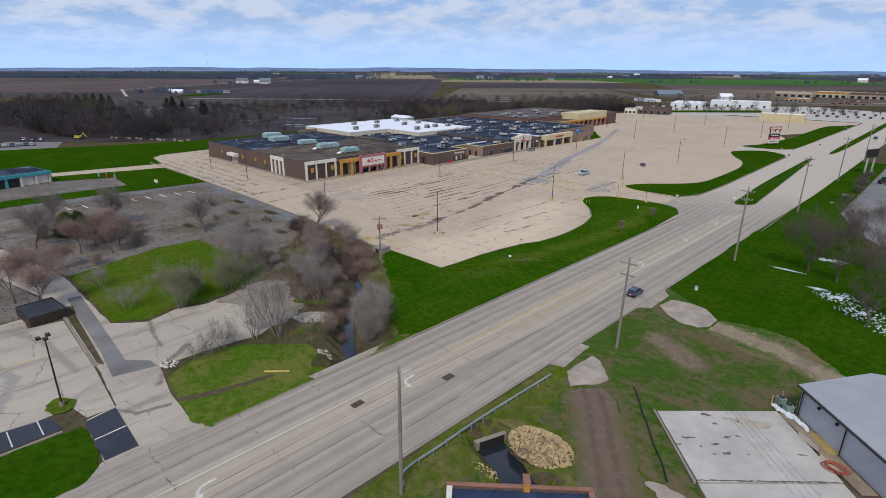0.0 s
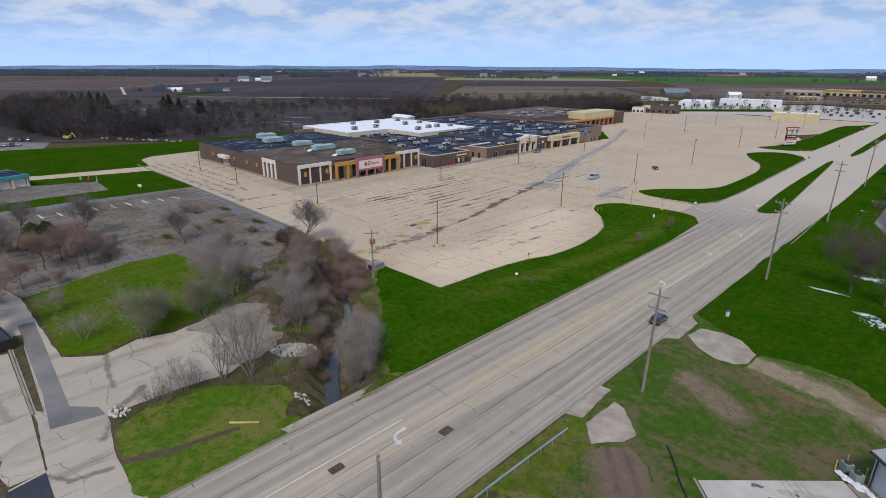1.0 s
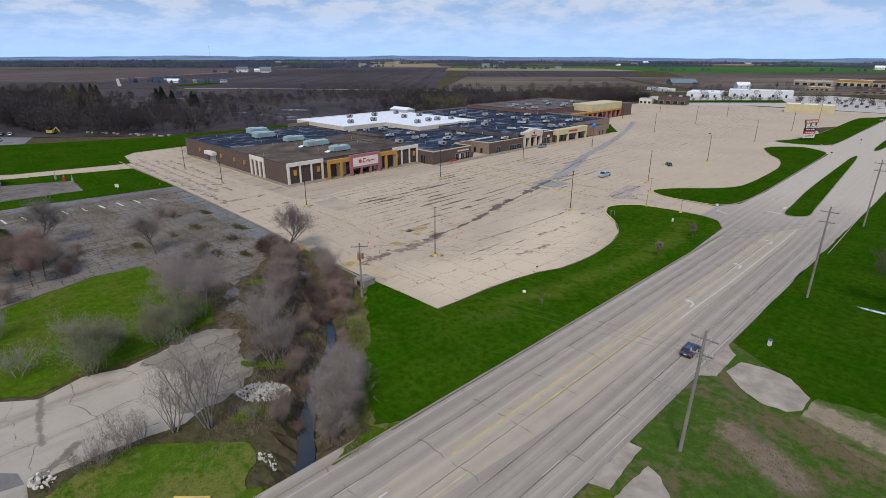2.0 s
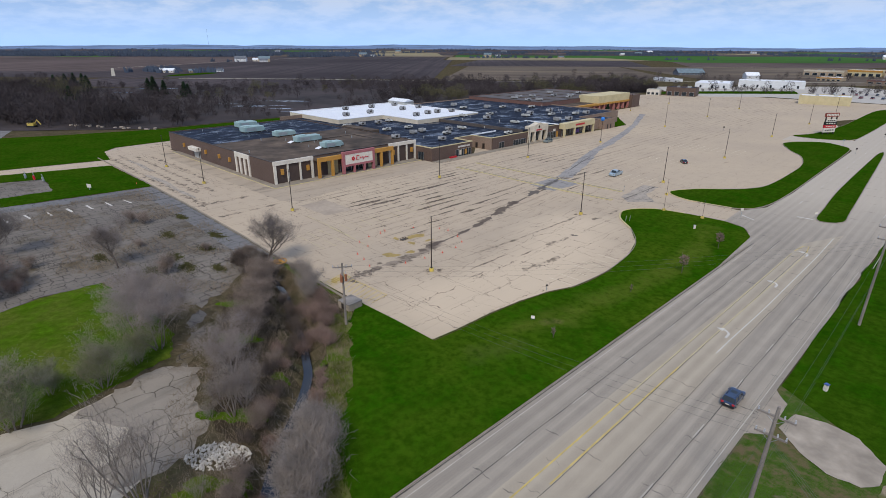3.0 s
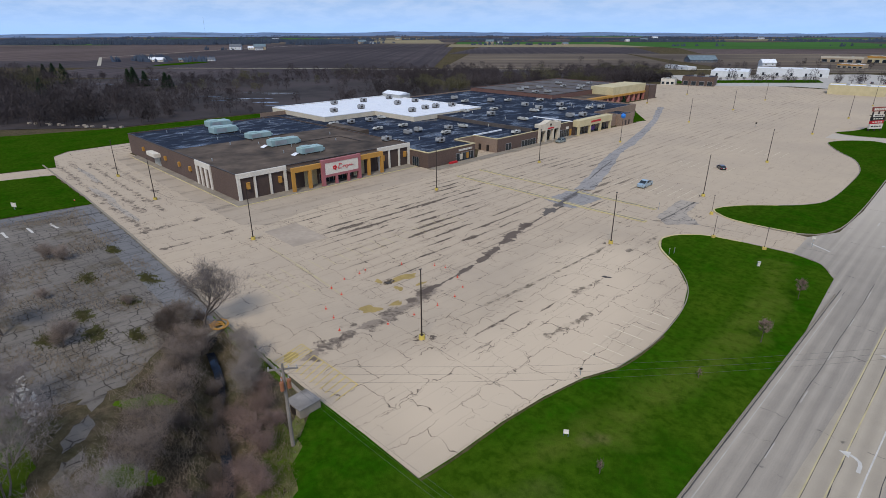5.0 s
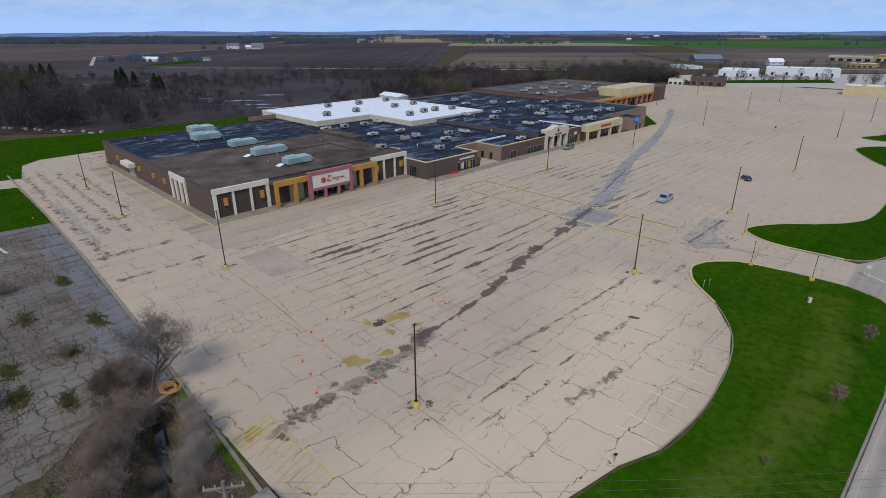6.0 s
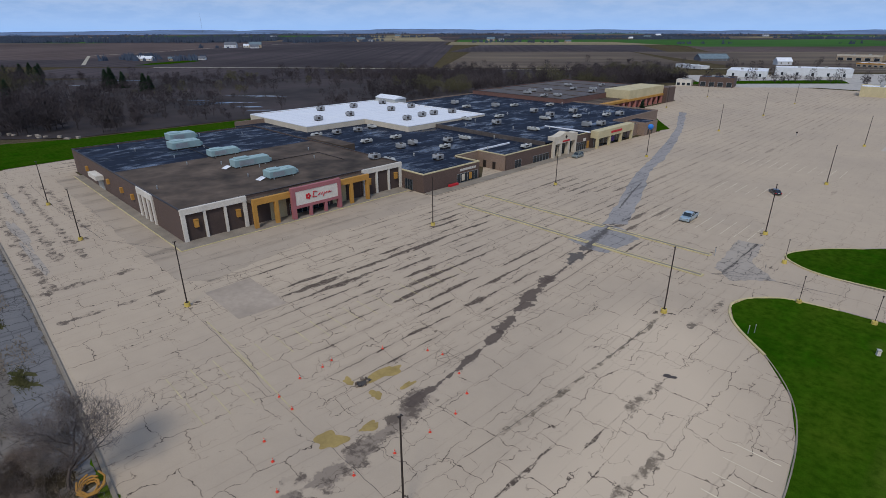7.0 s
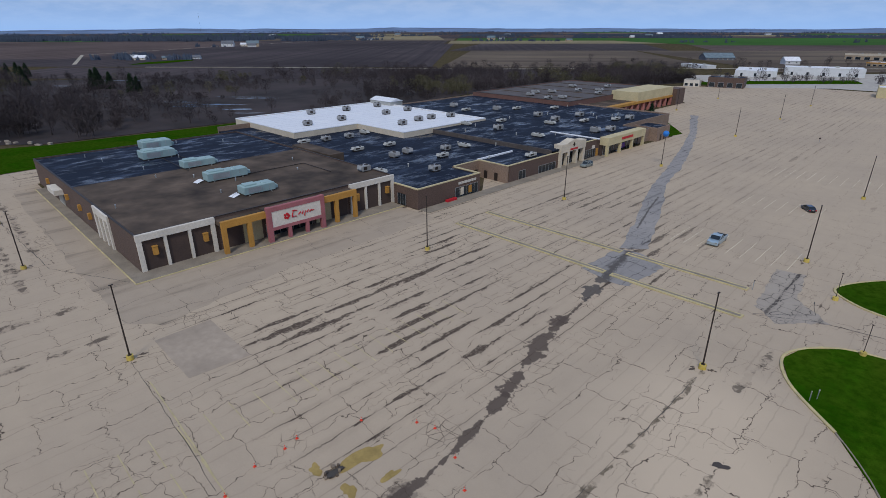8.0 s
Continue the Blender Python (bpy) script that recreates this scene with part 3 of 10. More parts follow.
M_ROAD = lanes("grey_road_lanes", (0.235, 0.204, 0.168), (0.385, 0.332, 0.266), (0.06, 0.055, 0.05))
M_CENTRE = lanes("tan_concrete_lane", (0.345, 0.293, 0.225), (0.405, 0.343, 0.26), (0.08, 0.07, 0.06))
M_SNOW = plain("grainy_old_snow", (0.72, 0.74, 0.78), 0.9, 0, 0.08, 1.0, 6, 0.3)
M_RUST = plain("rusty_iron", (0.12, 0.075, 0.05), 0.8, 0.2, 0.3, 2, 8)
M_BANK = grassy("tangled_bank_grass", (0.085, 0.13, 0.012), (0.20, 0.165, 0.07), 0.47, 0.10, 0.35)
M_WEED = grassy("olive_weeds", (0.085, 0.088, 0.035), (0.14, 0.115, 0.065), 0.5, 0.14, 0.5)
M_PALEGRASS = grassy("pale_tangled_grass", (0.12, 0.15, 0.035), (0.24, 0.20, 0.10), 0.5, 0.12, 0.3)
M_CURB = plain("kerb_concrete", (0.262, 0.222, 0.172), 0.9, 0, 0.2, 0.3, 5)
M_CURB_Y = plain("yellow_kerb_paint", (0.50, 0.41, 0.19), 0.8, 0, 0.25, 0.4, 3, dirt=(0.42, 0.39, 0.32))
M_WHITE_LINE = plain("worn_white_line", (0.56, 0.53, 0.48), 0.8, 0, 0.15, 0.5, 3, 0, dirt=(0.36, 0.33, 0.29))
M_DASH = plain("rubbed_white_dash", (0.43, 0.39, 0.335), 0.8, 0, 0.15, 0.5, 3, 0, dirt=(0.31, 0.27, 0.225))
M_YELLOW_LINE = plain("worn_yellow_line", (0.53, 0.39, 0.10), 0.8, 0, 0.25, 0.4, 1.5, 0, dirt=(0.34, 0.285, 0.21))
M_SCUFF = grassy("scuffed_edge_soil", (0.085, 0.085, 0.03), (0.15, 0.115, 0.065), 0.5, 0.1, 0.5)
M_STALL = plain("worn_cream_line", (0.66, 0.58, 0.42), 0.85, 0, 0.2, 0.4, 2, 0, dirt=(0.52, 0.45, 0.35))
M_FAINT_LINE = plain("faded_yellow_line", (0.48, 0.395, 0.205), 0.85, 0, 0.2, 0.4, 2, 0, dirt=(0.41, 0.37, 0.30))
M_SEAM = plain("road_joint_filler", (0.075, 0.068, 0.062), 0.8, 0, 0.4, 0.5, 2.0, 0)
M_TAR = plain("tarred_crack", (0.075, 0.066, 0.058), 0.7, 0, 0.3, 0.5, 2.0, 0)
M_WET = plain("wet_silt", (0.078, 0.062, 0.053), 0.6, 0, 0.3, 0.5, 2.0, 0.05)
M_ASPHALT = plain("newer_asphalt", (0.182, 0.172, 0.163), 0.85, 0, 0.25, 0.15, 3.0)
M_LANE = cracked("swept_drive_lane", (0.372, 0.302, 0.228), (0.42, 0.338, 0.248), (0.07, 0.055, 0.045), 7.0, 0.03, 9.0, 0.15, 0.3)
M_STAIN = plain("brown_grime", (0.125, 0.094, 0.07), 0.9, 0, 0.35, 0.6, 2.0, 0, dirt=(0.075, 0.056, 0.044))
M_SCAB = plain("dark_slab_scab", (0.14, 0.125, 0.11), 0.95, 0, 0.3, 1, 4, 0)
M_TANSTAIN = plain("tan_slab_stain", (0.35, 0.30, 0.235), 0.95, 0, 0.15, 0.6, 1.5, 0, dirt=(0.42, 0.39, 0.345))
M_TARP = plain("white_tarp", (0.66, 0.68, 0.70), 0.5, 0, 0.1, 1, 4, 0.2)
M_PATCH = plain("smooth_paving_repair", (0.385, 0.312, 0.238), 0.9, 0, 0.12, 0.15, 1.0, 0)
M_SEALED = plain("black_sealed_asphalt", (0.035, 0.038, 0.05), 0.6, 0, 0.3, 0.3, 3.0)
M_SLAB = plain("pale_concrete_slab", (0.435, 0.405, 0.365), 0.97, 0, 0.13, 0.22, 0.6, dirt=(0.29, 0.26, 0.22))
M_DIRT = plain("bare_dirt", (0.26, 0.205, 0.15), 0.95, 0, 0.3, 0.3, 2.5, 0.4)
M_MUD = plain("ochre_mud", (0.35, 0.25, 0.085), 0.8, 0, 0.2, 0.5, 3.0)
M_GRAVEL = plain("pale_gravel_track", (0.40, 0.36, 0.28), 0.95, 0, 0.15, 0.05, 1.0)
M_WATER = glossy("creek_water", (0.018, 0.022, 0.03), 0.04)
M_BROWN = bricked("dark_brown_brick", (0.105, 0.067, 0.052), (0.14, 0.105, 0.088))
M_PANEL = plain("brown_wall_panel", (0.075, 0.052, 0.044), 0.8, 0, 0.15, 0.3, 4)
M_TANBRICK = bricked("tan_brick", (0.24, 0.165, 0.12), (0.30, 0.25, 0.2))
M_REDBRICK = bricked("dull_red_brick", (0.15, 0.075, 0.06), (0.2, 0.16, 0.13))
M_CREAM = plain("cream_stucco", (0.60, 0.53, 0.42), 0.85, 0, 0.1, 0.3, 3)
M_WHITEP = plain("off_white_stucco", (0.66, 0.61, 0.53), 0.85, 0, 0.1, 0.3, 3)
M_SANDY = plain("sand_stucco", (0.55, 0.47, 0.28), 0.85, 0, 0.1, 0.3, 3)
M_ORANGE = plain("ochre_orange_paint", (0.46, 0.235, 0.05), 0.75, 0, 0.12, 0.4, 4)
M_PINK = plain("faded_rose_paint", (0.36, 0.13, 0.14), 0.75, 0, 0.12, 0.4, 4)
M_RED = plain("red_sign_plastic", (0.50, 0.02, 0.03), 0.4, 0, 0.1, 0.5, 5, 0)
M_GLASS = glossy("dark_shop_glass", (0.02, 0.028, 0.035), 0.06)
M_ALU = glossy("dull_aluminium", (0.42, 0.43, 0.44), 0.4, 0.8)
# second tone: pale scuffs together with blue sky sheen painted in
M_ROOF_D = membrane("dark_roof_membrane", (0.012, 0.018, 0.034), (0.085, 0.112, 0.17), (0.006, 0.009, 0.018), 0.5)
M_ROOF_B = plain("brown_gravel_roof", (0.085, 0.062, 0.045), 0.95, 0, 0.7, 0.13, 0.5, 0.3, dirt=(0.035, 0.028, 0.025))
M_ROOF_W = membrane("white_roof_membrane", (0.74, 0.76, 0.80), (0.62, 0.65, 0.72), (0.80, 0.81, 0.83))
M_ROOF_G = membrane("grey_brown_roof", (0.10, 0.085, 0.078), (0.17, 0.15, 0.14), (0.07, 0.06, 0.056))
M_TEALHV = ribbed("pale_teal_sheet_metal", (0.33, 0.46, 0.46), 0.55, "X", 0.5, 0.1)
M_GREYHV = ribbed("grey_sheet_metal", (0.33, 0.33, 0.325), 0.5, "Y", 0.5, 0.2)
M_PALEHV = plain("off_white_sheet_metal", (0.44, 0.44, 0.41), 0.5, 0.1, 0.12, 0.5, 4)
M_DARKMETAL = plain("dark_bronze_metal", (0.045, 0.035, 0.03), 0.5, 0.3, 0.2, 0.5, 6)
M_GALV = plain("galvanised_steel", (0.42, 0.45, 0.46), 0.45, 0.6, 0.15, 0.6, 6)
M_BLACK = plain("black_rubber", (0.02, 0.02, 0.02), 0.8, 0, 0.2, 0.5, 6)
M_POLEWOOD = plain("weathered_pole_wood", (0.23, 0.20, 0.175), 0.9, 0, 0.25, 0.4, 5, 0.3)
M_WIRE = plain("power_line", (0.09, 0.10, 0.08), 0.5, 0.2, 0.1, 0.5, 5, 0)
M_YBASE = plain("yellow_painted_base", (0.56, 0.42, 0.07), 0.75, 0, 0.2, 0.6, 4, dirt=(0.38, 0.33, 0.22))
M_ORCONE = plain("orange_cone_plastic", (0.75, 0.07, 0.04), 0.5, 0, 0.1, 0.5, 5, 0)
M_SHEDROOF = ribbed("pale_grey_roof_sheet", (0.34, 0.352, 0.36), 0.45, "D", 0.6, 0.1)
M_SHEDWALL = ribbed("pale_grey_wall_sheet", (0.50, 0.52, 0.56), 0.45, "D", 0.5, 0.2)
M_BLUEROOF = membrane("navy_roof_membrane", (0.028, 0.042, 0.085), (0.05, 0.07, 0.12), (0.02, 0.03, 0.06))
M_COPING = plain("terracotta_coping", (0.26, 0.12, 0.085), 0.7, 0, 0.2, 0.6, 5)
M_ROCK = plain("pale_tan_rock", (0.52, 0.395, 0.22), 0.95, 0, 0.3, 1.2, 7, 0.4, each=0.6)
M_WROCK = plain("pale_grey_rubble", (0.52, 0.485, 0.43), 0.95, 0, 0.2, 1.2, 7, 0.4)
M_BARK = plain("grey_bark", (0.20, 0.17, 0.152), 0.95, 0, 0.3, 0.9, 8, 0.3)
M_TWIG_A = plain("grey_twigs", (0.225, 0.19, 0.175), 0.95, 0, 0.3, 0.7, 2, 0, each=0.5)
M_TWIG_B = plain("brown_twigs", (0.265, 0.207, 0.173), 0.95, 0, 0.3, 0.7, 2, 0, each=0.5)
M_TWIG_R = plain("russet_twigs", (0.275, 0.185, 0.155), 0.95, 0, 0.3, 0.7, 2, 0, each=0.5)
M_TWIG_P = plain("pale_grey_brown_twigs", (0.275, 0.235, 0.207), 0.95, 0, 0.25, 0.7, 2, 0, each=0.25)
M_TWIG_L = plain("lilac_grey_twigs", (0.27, 0.228, 0.212), 0.95, 0, 0.25, 0.7, 2, 0, each=0.3)
M_TWIG_G = plain("olive_grey_twigs", (0.25, 0.235, 0.165), 0.95, 0, 0.25, 0.7, 2, 0, each=0.3)
M_TWIG_D = plain("dark_brown_twigs", (0.125, 0.096, 0.08), 0.95, 0, 0.3, 0.7, 2, 0, each=0.5)
M_BARK_D = plain("dark_bark", (0.10, 0.08, 0.068), 0.95, 0, 0.3, 0.9, 8, 0.3)
M_BUD = plain("grey_green_buds", (0.17, 0.185, 0.095), 0.9, 0, 0.3, 0.8, 2, 0)
M_BRUSH = plain("dead_brush", (0.20, 0.155, 0.108), 0.95, 0, 0.35, 0.3, 2, 0)
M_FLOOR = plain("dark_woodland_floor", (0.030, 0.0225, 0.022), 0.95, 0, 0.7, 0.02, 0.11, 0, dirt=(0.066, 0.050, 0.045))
# twig brown leans blue: haze over the woods is mixed into it
M_WOOD_FAR = plain("woodland_twigs", (0.058, 0.047, 0.049), 0.95, 0, 0.55, 0.02, 0.3, 0)
M_WOOD_FAR2 = plain("woodland_olive_twigs", (0.09, 0.082, 0.045), 0.95, 0, 0.35, 0.02, 0.3, 0)
M_CEDAR = plain("olive_green_cedar", (0.05, 0.078, 0.018), 0.9, 0, 0.35, 0.6, 3, 0)
M_APRON = plain("stained_tan_concrete", (0.335, 0.285, 0.228), 0.95, 0, 0.25, 0.35, 0.8, 0.06, dirt=(0.17, 0.14, 0.11))
M_NEEDLE = plain("dark_conifer_needles", (0.022, 0.045, 0.02), 0.9, 0, 0.35, 0.4, 3, 0)
# far trees: distance haze is painted into this blue-grey
M_FARTREE = plain("haze_tinted_tree_clumps", (0.044, 0.060, 0.092), 0.95, 0, 0.3, 0.004, 0.1, 0)
# blue of these hills is distance haze put into the base colour
M_FARHILL = plain("haze_tinted_hills", (0.105, 0.165, 0.285), 0.95, 0, 0.4, 0.004, 0.03, 0, dirt=(0.20, 0.25, 0.33))
M_FIELD = [
    # these two browns are cooled to carry the haze of distance
    furrowed("dark_ploughed_field", (0.050, 0.042, 0.046), (0.096, 0.077, 0.077), (0.67, -0.742), 9.0, 0.95),
    furrowed("red_brown_field", (0.080, 0.059, 0.056), (0.145, 0.108, 0.095), (0.67, -0.742), 9.0, 0.95),
    furrowed("straw_stubble_field", (0.095, 0.075, 0.062), (0.22, 0.175, 0.125), (-0.742, -0.67), 20.0, 0.95),
    furrowed("green_winter_wheat", (0.045, 0.125, 0.02), (0.06, 0.15, 0.03)),
    # sunlight on the far straw is part of this bright base colour
    furrowed("sun_painted_straw_field", (0.25, 0.21, 0.125), (0.31, 0.26, 0.16)),
    furrowed("damp_brown_marsh", (0.075, 0.06, 0.052), (0.11, 0.088, 0.075), (0.67, -0.742), 30.0),
]
# ---------- mesh helpers ----------
class Mesh:
    """Collects vertices and faces of one part."""

    def __init__(self):
        self.v, self.f = [], []

    def add(self, verts, faces):
        k = len(self.v)
        self.v.extend(verts)
        self.f.extend([tuple(i + k for i in f) for f in faces])
        return self

    def box(self, x0, x1, y0, y1, z0, z1, cut=0.0):
        """A box; cut chamfers the upper edges."""
        if cut <= 0:
            v = [(x, y, z) for z in (z0, z1) for x, y in ((x0, y0), (x1, y0), (x1, y1), (x0, y1))]
            return self.add(v, [(3, 2, 1, 0), (4, 5, 6, 7), (0, 1, 5, 4), (1, 2, 6, 5), (2, 3, 7, 6), (3, 0, 4, 7)])
        c = cut
        v = [(x, y, z) for z, d in ((z0, 0), (z1 - c, 0), (z1, c)) for x, y in ((x0 + d, y0 + d), (x1 - d, y0 + d), (x1 - d, y1 - d), (x0 + d, y1 - d))]
        f = [(3, 2, 1, 0), (8, 9, 10, 11)]
        for r in (0, 4):
            f += [(r, r + 1, r + 5, r + 4), (r + 1, r + 2, r + 6, r + 5), (r + 2, r + 3, r + 7, r + 6), (r + 3, r, r + 4, r + 7)]
        return self.add(v, f)

    def prism(self, pts, z0, z1):
        n = len(pts)
        v = [(x, y, z0) for x, y in pts] + [(x, y, z1) for x, y in pts]
        return self.add(v, [tuple(range(n - 1, -1, -1)), tuple(range(n, 2 * n))] + [(i, (i + 1) % n, n + (i + 1) % n, n + i) for i in range(n)])

    def tube(self, pts, radii, sides=6, cap=True):
        pts = [Vector(p) for p in pts]
        if isinstance(radii, (int, float)):
            radii = [radii] * len(pts)
        rings = []
        for i, p in enumerate(pts):
            d = (pts[min(i + 1, len(pts) - 1)] - pts[max(i - 1, 0)]).normalized()
            a = d.cross(Vector((0, 0, 1)) if abs(d.z) < 0.9 else Vector((1, 0, 0))).normalized()
            b = d.cross(a)
            rings.append([tuple(p + radii[i] * (a * math.cos(2 * math.pi * k / sides) + b * math.sin(2 * math.pi * k / sides))) for k in range(sides)])
        v = [q for r in rings for q in r]
        f = []
        for i in range(len(pts) - 1):
            for k in range(sides):
                a, b = i * sides + k, i * sides + (k + 1) % sides
                f.append((a, b, b + sides, a + sides))
        if cap:
            f += [tuple(range(sides - 1, -1, -1)), tuple(range(len(v) - sides, len(v)))]
        return self.add(v, f)

    def cone(self, x, y, z0, z1, r0, r1, sides=12):
        return self.tube([(x, y, z0), (x, y, z1)], [r0, r1], sides)

    def turned(self, m):
        self.v = [tuple(m @ Vector(p)) for p in self.v]
        return self

    def data(self, name, material):
        d = bpy.data.meshes.new(name)
        d.from_pydata(self.v, [], self.f)
        d.update()
        d.materials.append(material)
        return d


def thing(name, label, category, at=(0, 0, 0), turn=0.0, group="", kind=""):
    ob = new(name)
    ob.matrix_world = pose(*at, 0, 0, turn)
    return tagged(ob, label, category, group, kind)


def part(name, mesh, material, parent=None, label=""):
    ob = new(name, mesh.data(name, material))
    ob.parent = parent
    if label:
        ob["label"] = label
    return ob


def solo(name, mesh, material, label, category="", kind="", group=""):
    return tagged(part(name, mesh, material), label, category, group, kind)


def smooth(v, a, b):
    u = min(1.0, max(0.0, (v - a) / (b - a)))
    return u * u * (3 - 2 * u)


def dip(x, y):
    """The lot sinks towards its drain line."""
    return -1.3 * math.exp(-((x + 105) / 13) ** 2) * smooth(y, 78, 100) * (1 - smooth(y, 135, 165))


CREEK = [(-53, 36.2), (-58.4, 41.4), (-62.4, 43.9), (-66.2, 46.8), (-69.6, 49.6), (-73.4, 53.9), (-78.5, 58.4), (-82.6, 60.6), (-86.2, 62.5), (-90.2, 64.0), (-95.4, 65.6), (-101.2, 68.5), (-109, 70.5)]
POND = [(-31.8, 40.8), (-29.5, 40.0), (-27, 39.0), (-24, 37.6)]


def near_line(x, y, line):
    best = 1e9
    for (ax, ay), (bx, by) in zip(line, line[1:]):
        dx, dy = bx - ax, by - ay
        u = min(1, max(0, ((x - ax) * dx + (y - ay) * dy) / (dx * dx + dy * dy)))
        best = min(best, math.hypot(x - ax - u * dx, y - ay - u * dy))
    return best


def level(x, y):
    """The height of the bare ground."""
    z = dip(x, y) - 0.06
    if -118 < x < -18 and 25 < y < 80:
        z -= 2.1 * math.exp(-(near_line(x, y, CREEK) / 2.0) ** 4) + 2.0 * math.exp(-(near_line(x, y, POND) / 2.2) ** 4)
    return z


def rounded(pts, steps=5, closed=True):
    """A smooth line through the points."""
    out, n = [], len(pts)
    for i in range(n if closed else n - 1):
        p = [pts[(i + k) % n] if closed else pts[min(n - 1, max(0, i + k))] for k in (-1, 0, 1, 2)]
        for s in range(steps):
            t = s / steps
            out.append(tuple(0.5 * (2 * b + (c - a) * t + (2 * a - 5 * b + 4 * c - d) * t * t + (3 * b - a - 3 * c + d) * t ** 3) for a, b, c, d in zip(*p)))
    if not closed:
        out.append(pts[-1])
    return out


def sheet(name, pts, material, lift, label, category="", kind="structure", ground=dip, step=0.0, skirt=0.0):
    """Paving or turf over an outline, laid on the ground; step: how finely it follows it; skirt: depth of its edge."""
    bm = bmesh.new()
    face = bm.faces.new([bm.verts.new((x, y, 0)) for x, y in pts])
    bm.normal_update()
    if face.normal.z < 0:
        face.normal_flip()
    bmesh.ops.triangulate(bm, faces=[face])
    if step:
        xs, ys = [p[0] for p in pts], [p[1] for p in pts]
        for axis, lo, hi in ((0, min(xs), max(xs)), (1, min(ys), max(ys))):
            k = math.ceil(lo / step) * step
            while k < hi:
                if ground is not dip or (-137 < k < -73 if axis == 0 else 76 < k < 167):
                    co, no = ((k, 0, 0), (1, 0, 0)) if axis == 0 else ((0, k, 0), (0, 1, 0))
                    bmesh.ops.bisect_plane(bm, geom=bm.verts[:] + bm.edges[:] + bm.faces[:], plane_co=co, plane_no=no, dist=0.001)
                k += step
    for v in bm.verts:
        v.co.z = ground(v.co.x, v.co.y) + lift
    if skirt:
        rim = [e for e in bm.edges if e.is_boundary]
        made = bmesh.ops.extrude_edge_only(bm, edges=rim)
        for v in made["geom"]:
            if isinstance(v, bmesh.types.BMVert):
                v.co.z -= skirt
    d = bpy.data.meshes.new(name)
    bm.to_mesh(d)
    bm.free()
    d.materials.append(material)
    return tagged(new(name, d), label, category, "", kind)


def ribbon(mesh, pts, widths, lift, ground=dip, ragged=0.0, seed=1, every=1.5):
    """A flat band along a line on the ground, with uneven edges if ragged."""
    rng = random.Random(seed)
    line = []
    for (a, b) in zip(pts, pts[1:]):
        k = max(1, int(math.hypot(b[0] - a[0], b[1] - a[1]) / every))
        line += [(a[0] + (b[0] - a[0]) * i / k, a[1] + (b[1] - a[1]) * i / k) for i in range(k)]
    line.append(pts[-1])
    n, v = len(line), []
    for i, (x, y) in enumerate(line):
        a, b = line[max(0, i - 1)], line[min(n - 1, i + 1)]
        dx, dy = b[0] - a[0], b[1] - a[1]
        s = math.hypot(dx, dy) or 1
        nx, ny = -dy / s, dx / s
        if isinstance(widths, (int, float)):
            w = widths
        else:
            u = i / (n - 1) * (len(widths) - 1)
            k = min(int(u), len(widths) - 2)
            w = widths[k] + (widths[k + 1] - widths[k]) * (u - k)
        for side in (1, -1):
            h = side * w / 2 * (1 + ragged * rng.uniform(-1, 1))
            v.append((x + nx * h, y + ny * h, ground(x + nx * h, y + ny * h) + lift))
    return mesh.add(v, [(2 * i, 2 * i + 1, 2 * i + 3, 2 * i + 2) for i in range(n - 1)])


def kerb(mesh, pts, closed=True, width=0.3, height=0.16, base=-0.1, ground=dip):
    """A kerb with a chamfered top that follows a line."""
    n, v, f = len(pts), [], []
    prof = [(-width / 2, base), (-width / 2, height - 0.04), (-width / 2 + 0.05, height), (width / 2 - 0.05, height), (width / 2, height - 0.04), (width / 2, base)]
    for i, (x, y) in enumerate(pts):
        a, b = (pts[i - 1], pts[(i + 1) % n]) if closed else (pts[max(0, i - 1)], pts[min(n - 1, i + 1)])
        dx, dy = b[0] - a[0], b[1] - a[1]
        s = math.hypot(dx, dy) or 1
        for o, z in prof:
            v.append((x - dy / s * o, y + dx / s * o, ground(x, y) + z))
    for i in range(n if closed else n - 1):
        j = (i + 1) % n
        f += [(6 * i + k, 6 * i + k + 1, 6 * j + k + 1, 6 * j + k) for k in range(5)]
    if not closed:
        f += [tuple(range(6)), tuple(range(6 * n - 1, 6 * n - 7, -1))]
    return mesh.add(v, f)


def blob(cx, cy, rx, ry, seed, n=28, rough=0.25, turn=0.0):
    """An uneven outline."""
    rng = random.Random(seed)
    ph = [rng.uniform(0, 6.28) for _ in range(6)]
    out = []
    for i in range(n):
        a = 2 * math.pi * i / n
        r = 1 + rough * sum(math.sin((k + 2) * a + ph[k]) / (k + 1.5) for k in range(6))
        x, y = rx * r * math.cos(a), ry * r * math.sin(a)
        out.append((cx + x * math.cos(turn) - y * math.sin(turn), cy + x * math.sin(turn) + y * math.cos(turn)))
    return out


def far(u, v):
    """Plan of the farmland: u metres out along the view, v to its side."""
    return (-0.67 * u + 0.742 * v, 0.742 * u + 0.67 * v)


def lane(off, y):
    """The road leans slightly off the y axis up to the junction."""
    return off + 0.02 * max(-120.0, min(70.0, y - 80))


def ragged(pts, seed=1, amount=1.0):
    """Breaks up the straight edges of an outline, as turf and old paving grow over."""
    rng = random.Random(seed)
    total = sum(math.dist(a, b) for a, b in zip(pts, pts[1:] + pts[:1]))
    step = max(0.8, total / 170)
    out = []
    for a, b in zip(pts, pts[1:] + pts[:1]):
        k = max(1, int(math.dist(a, b) / step))
        j = min(0.32, step * 0.3) * amount
        out += [(a[0] + (b[0] - a[0]) * i / k + rng.uniform(-j, j), a[1] + (b[1] - a[1]) * i / k + rng.uniform(-j, j)) for i in range(k)]
    return out


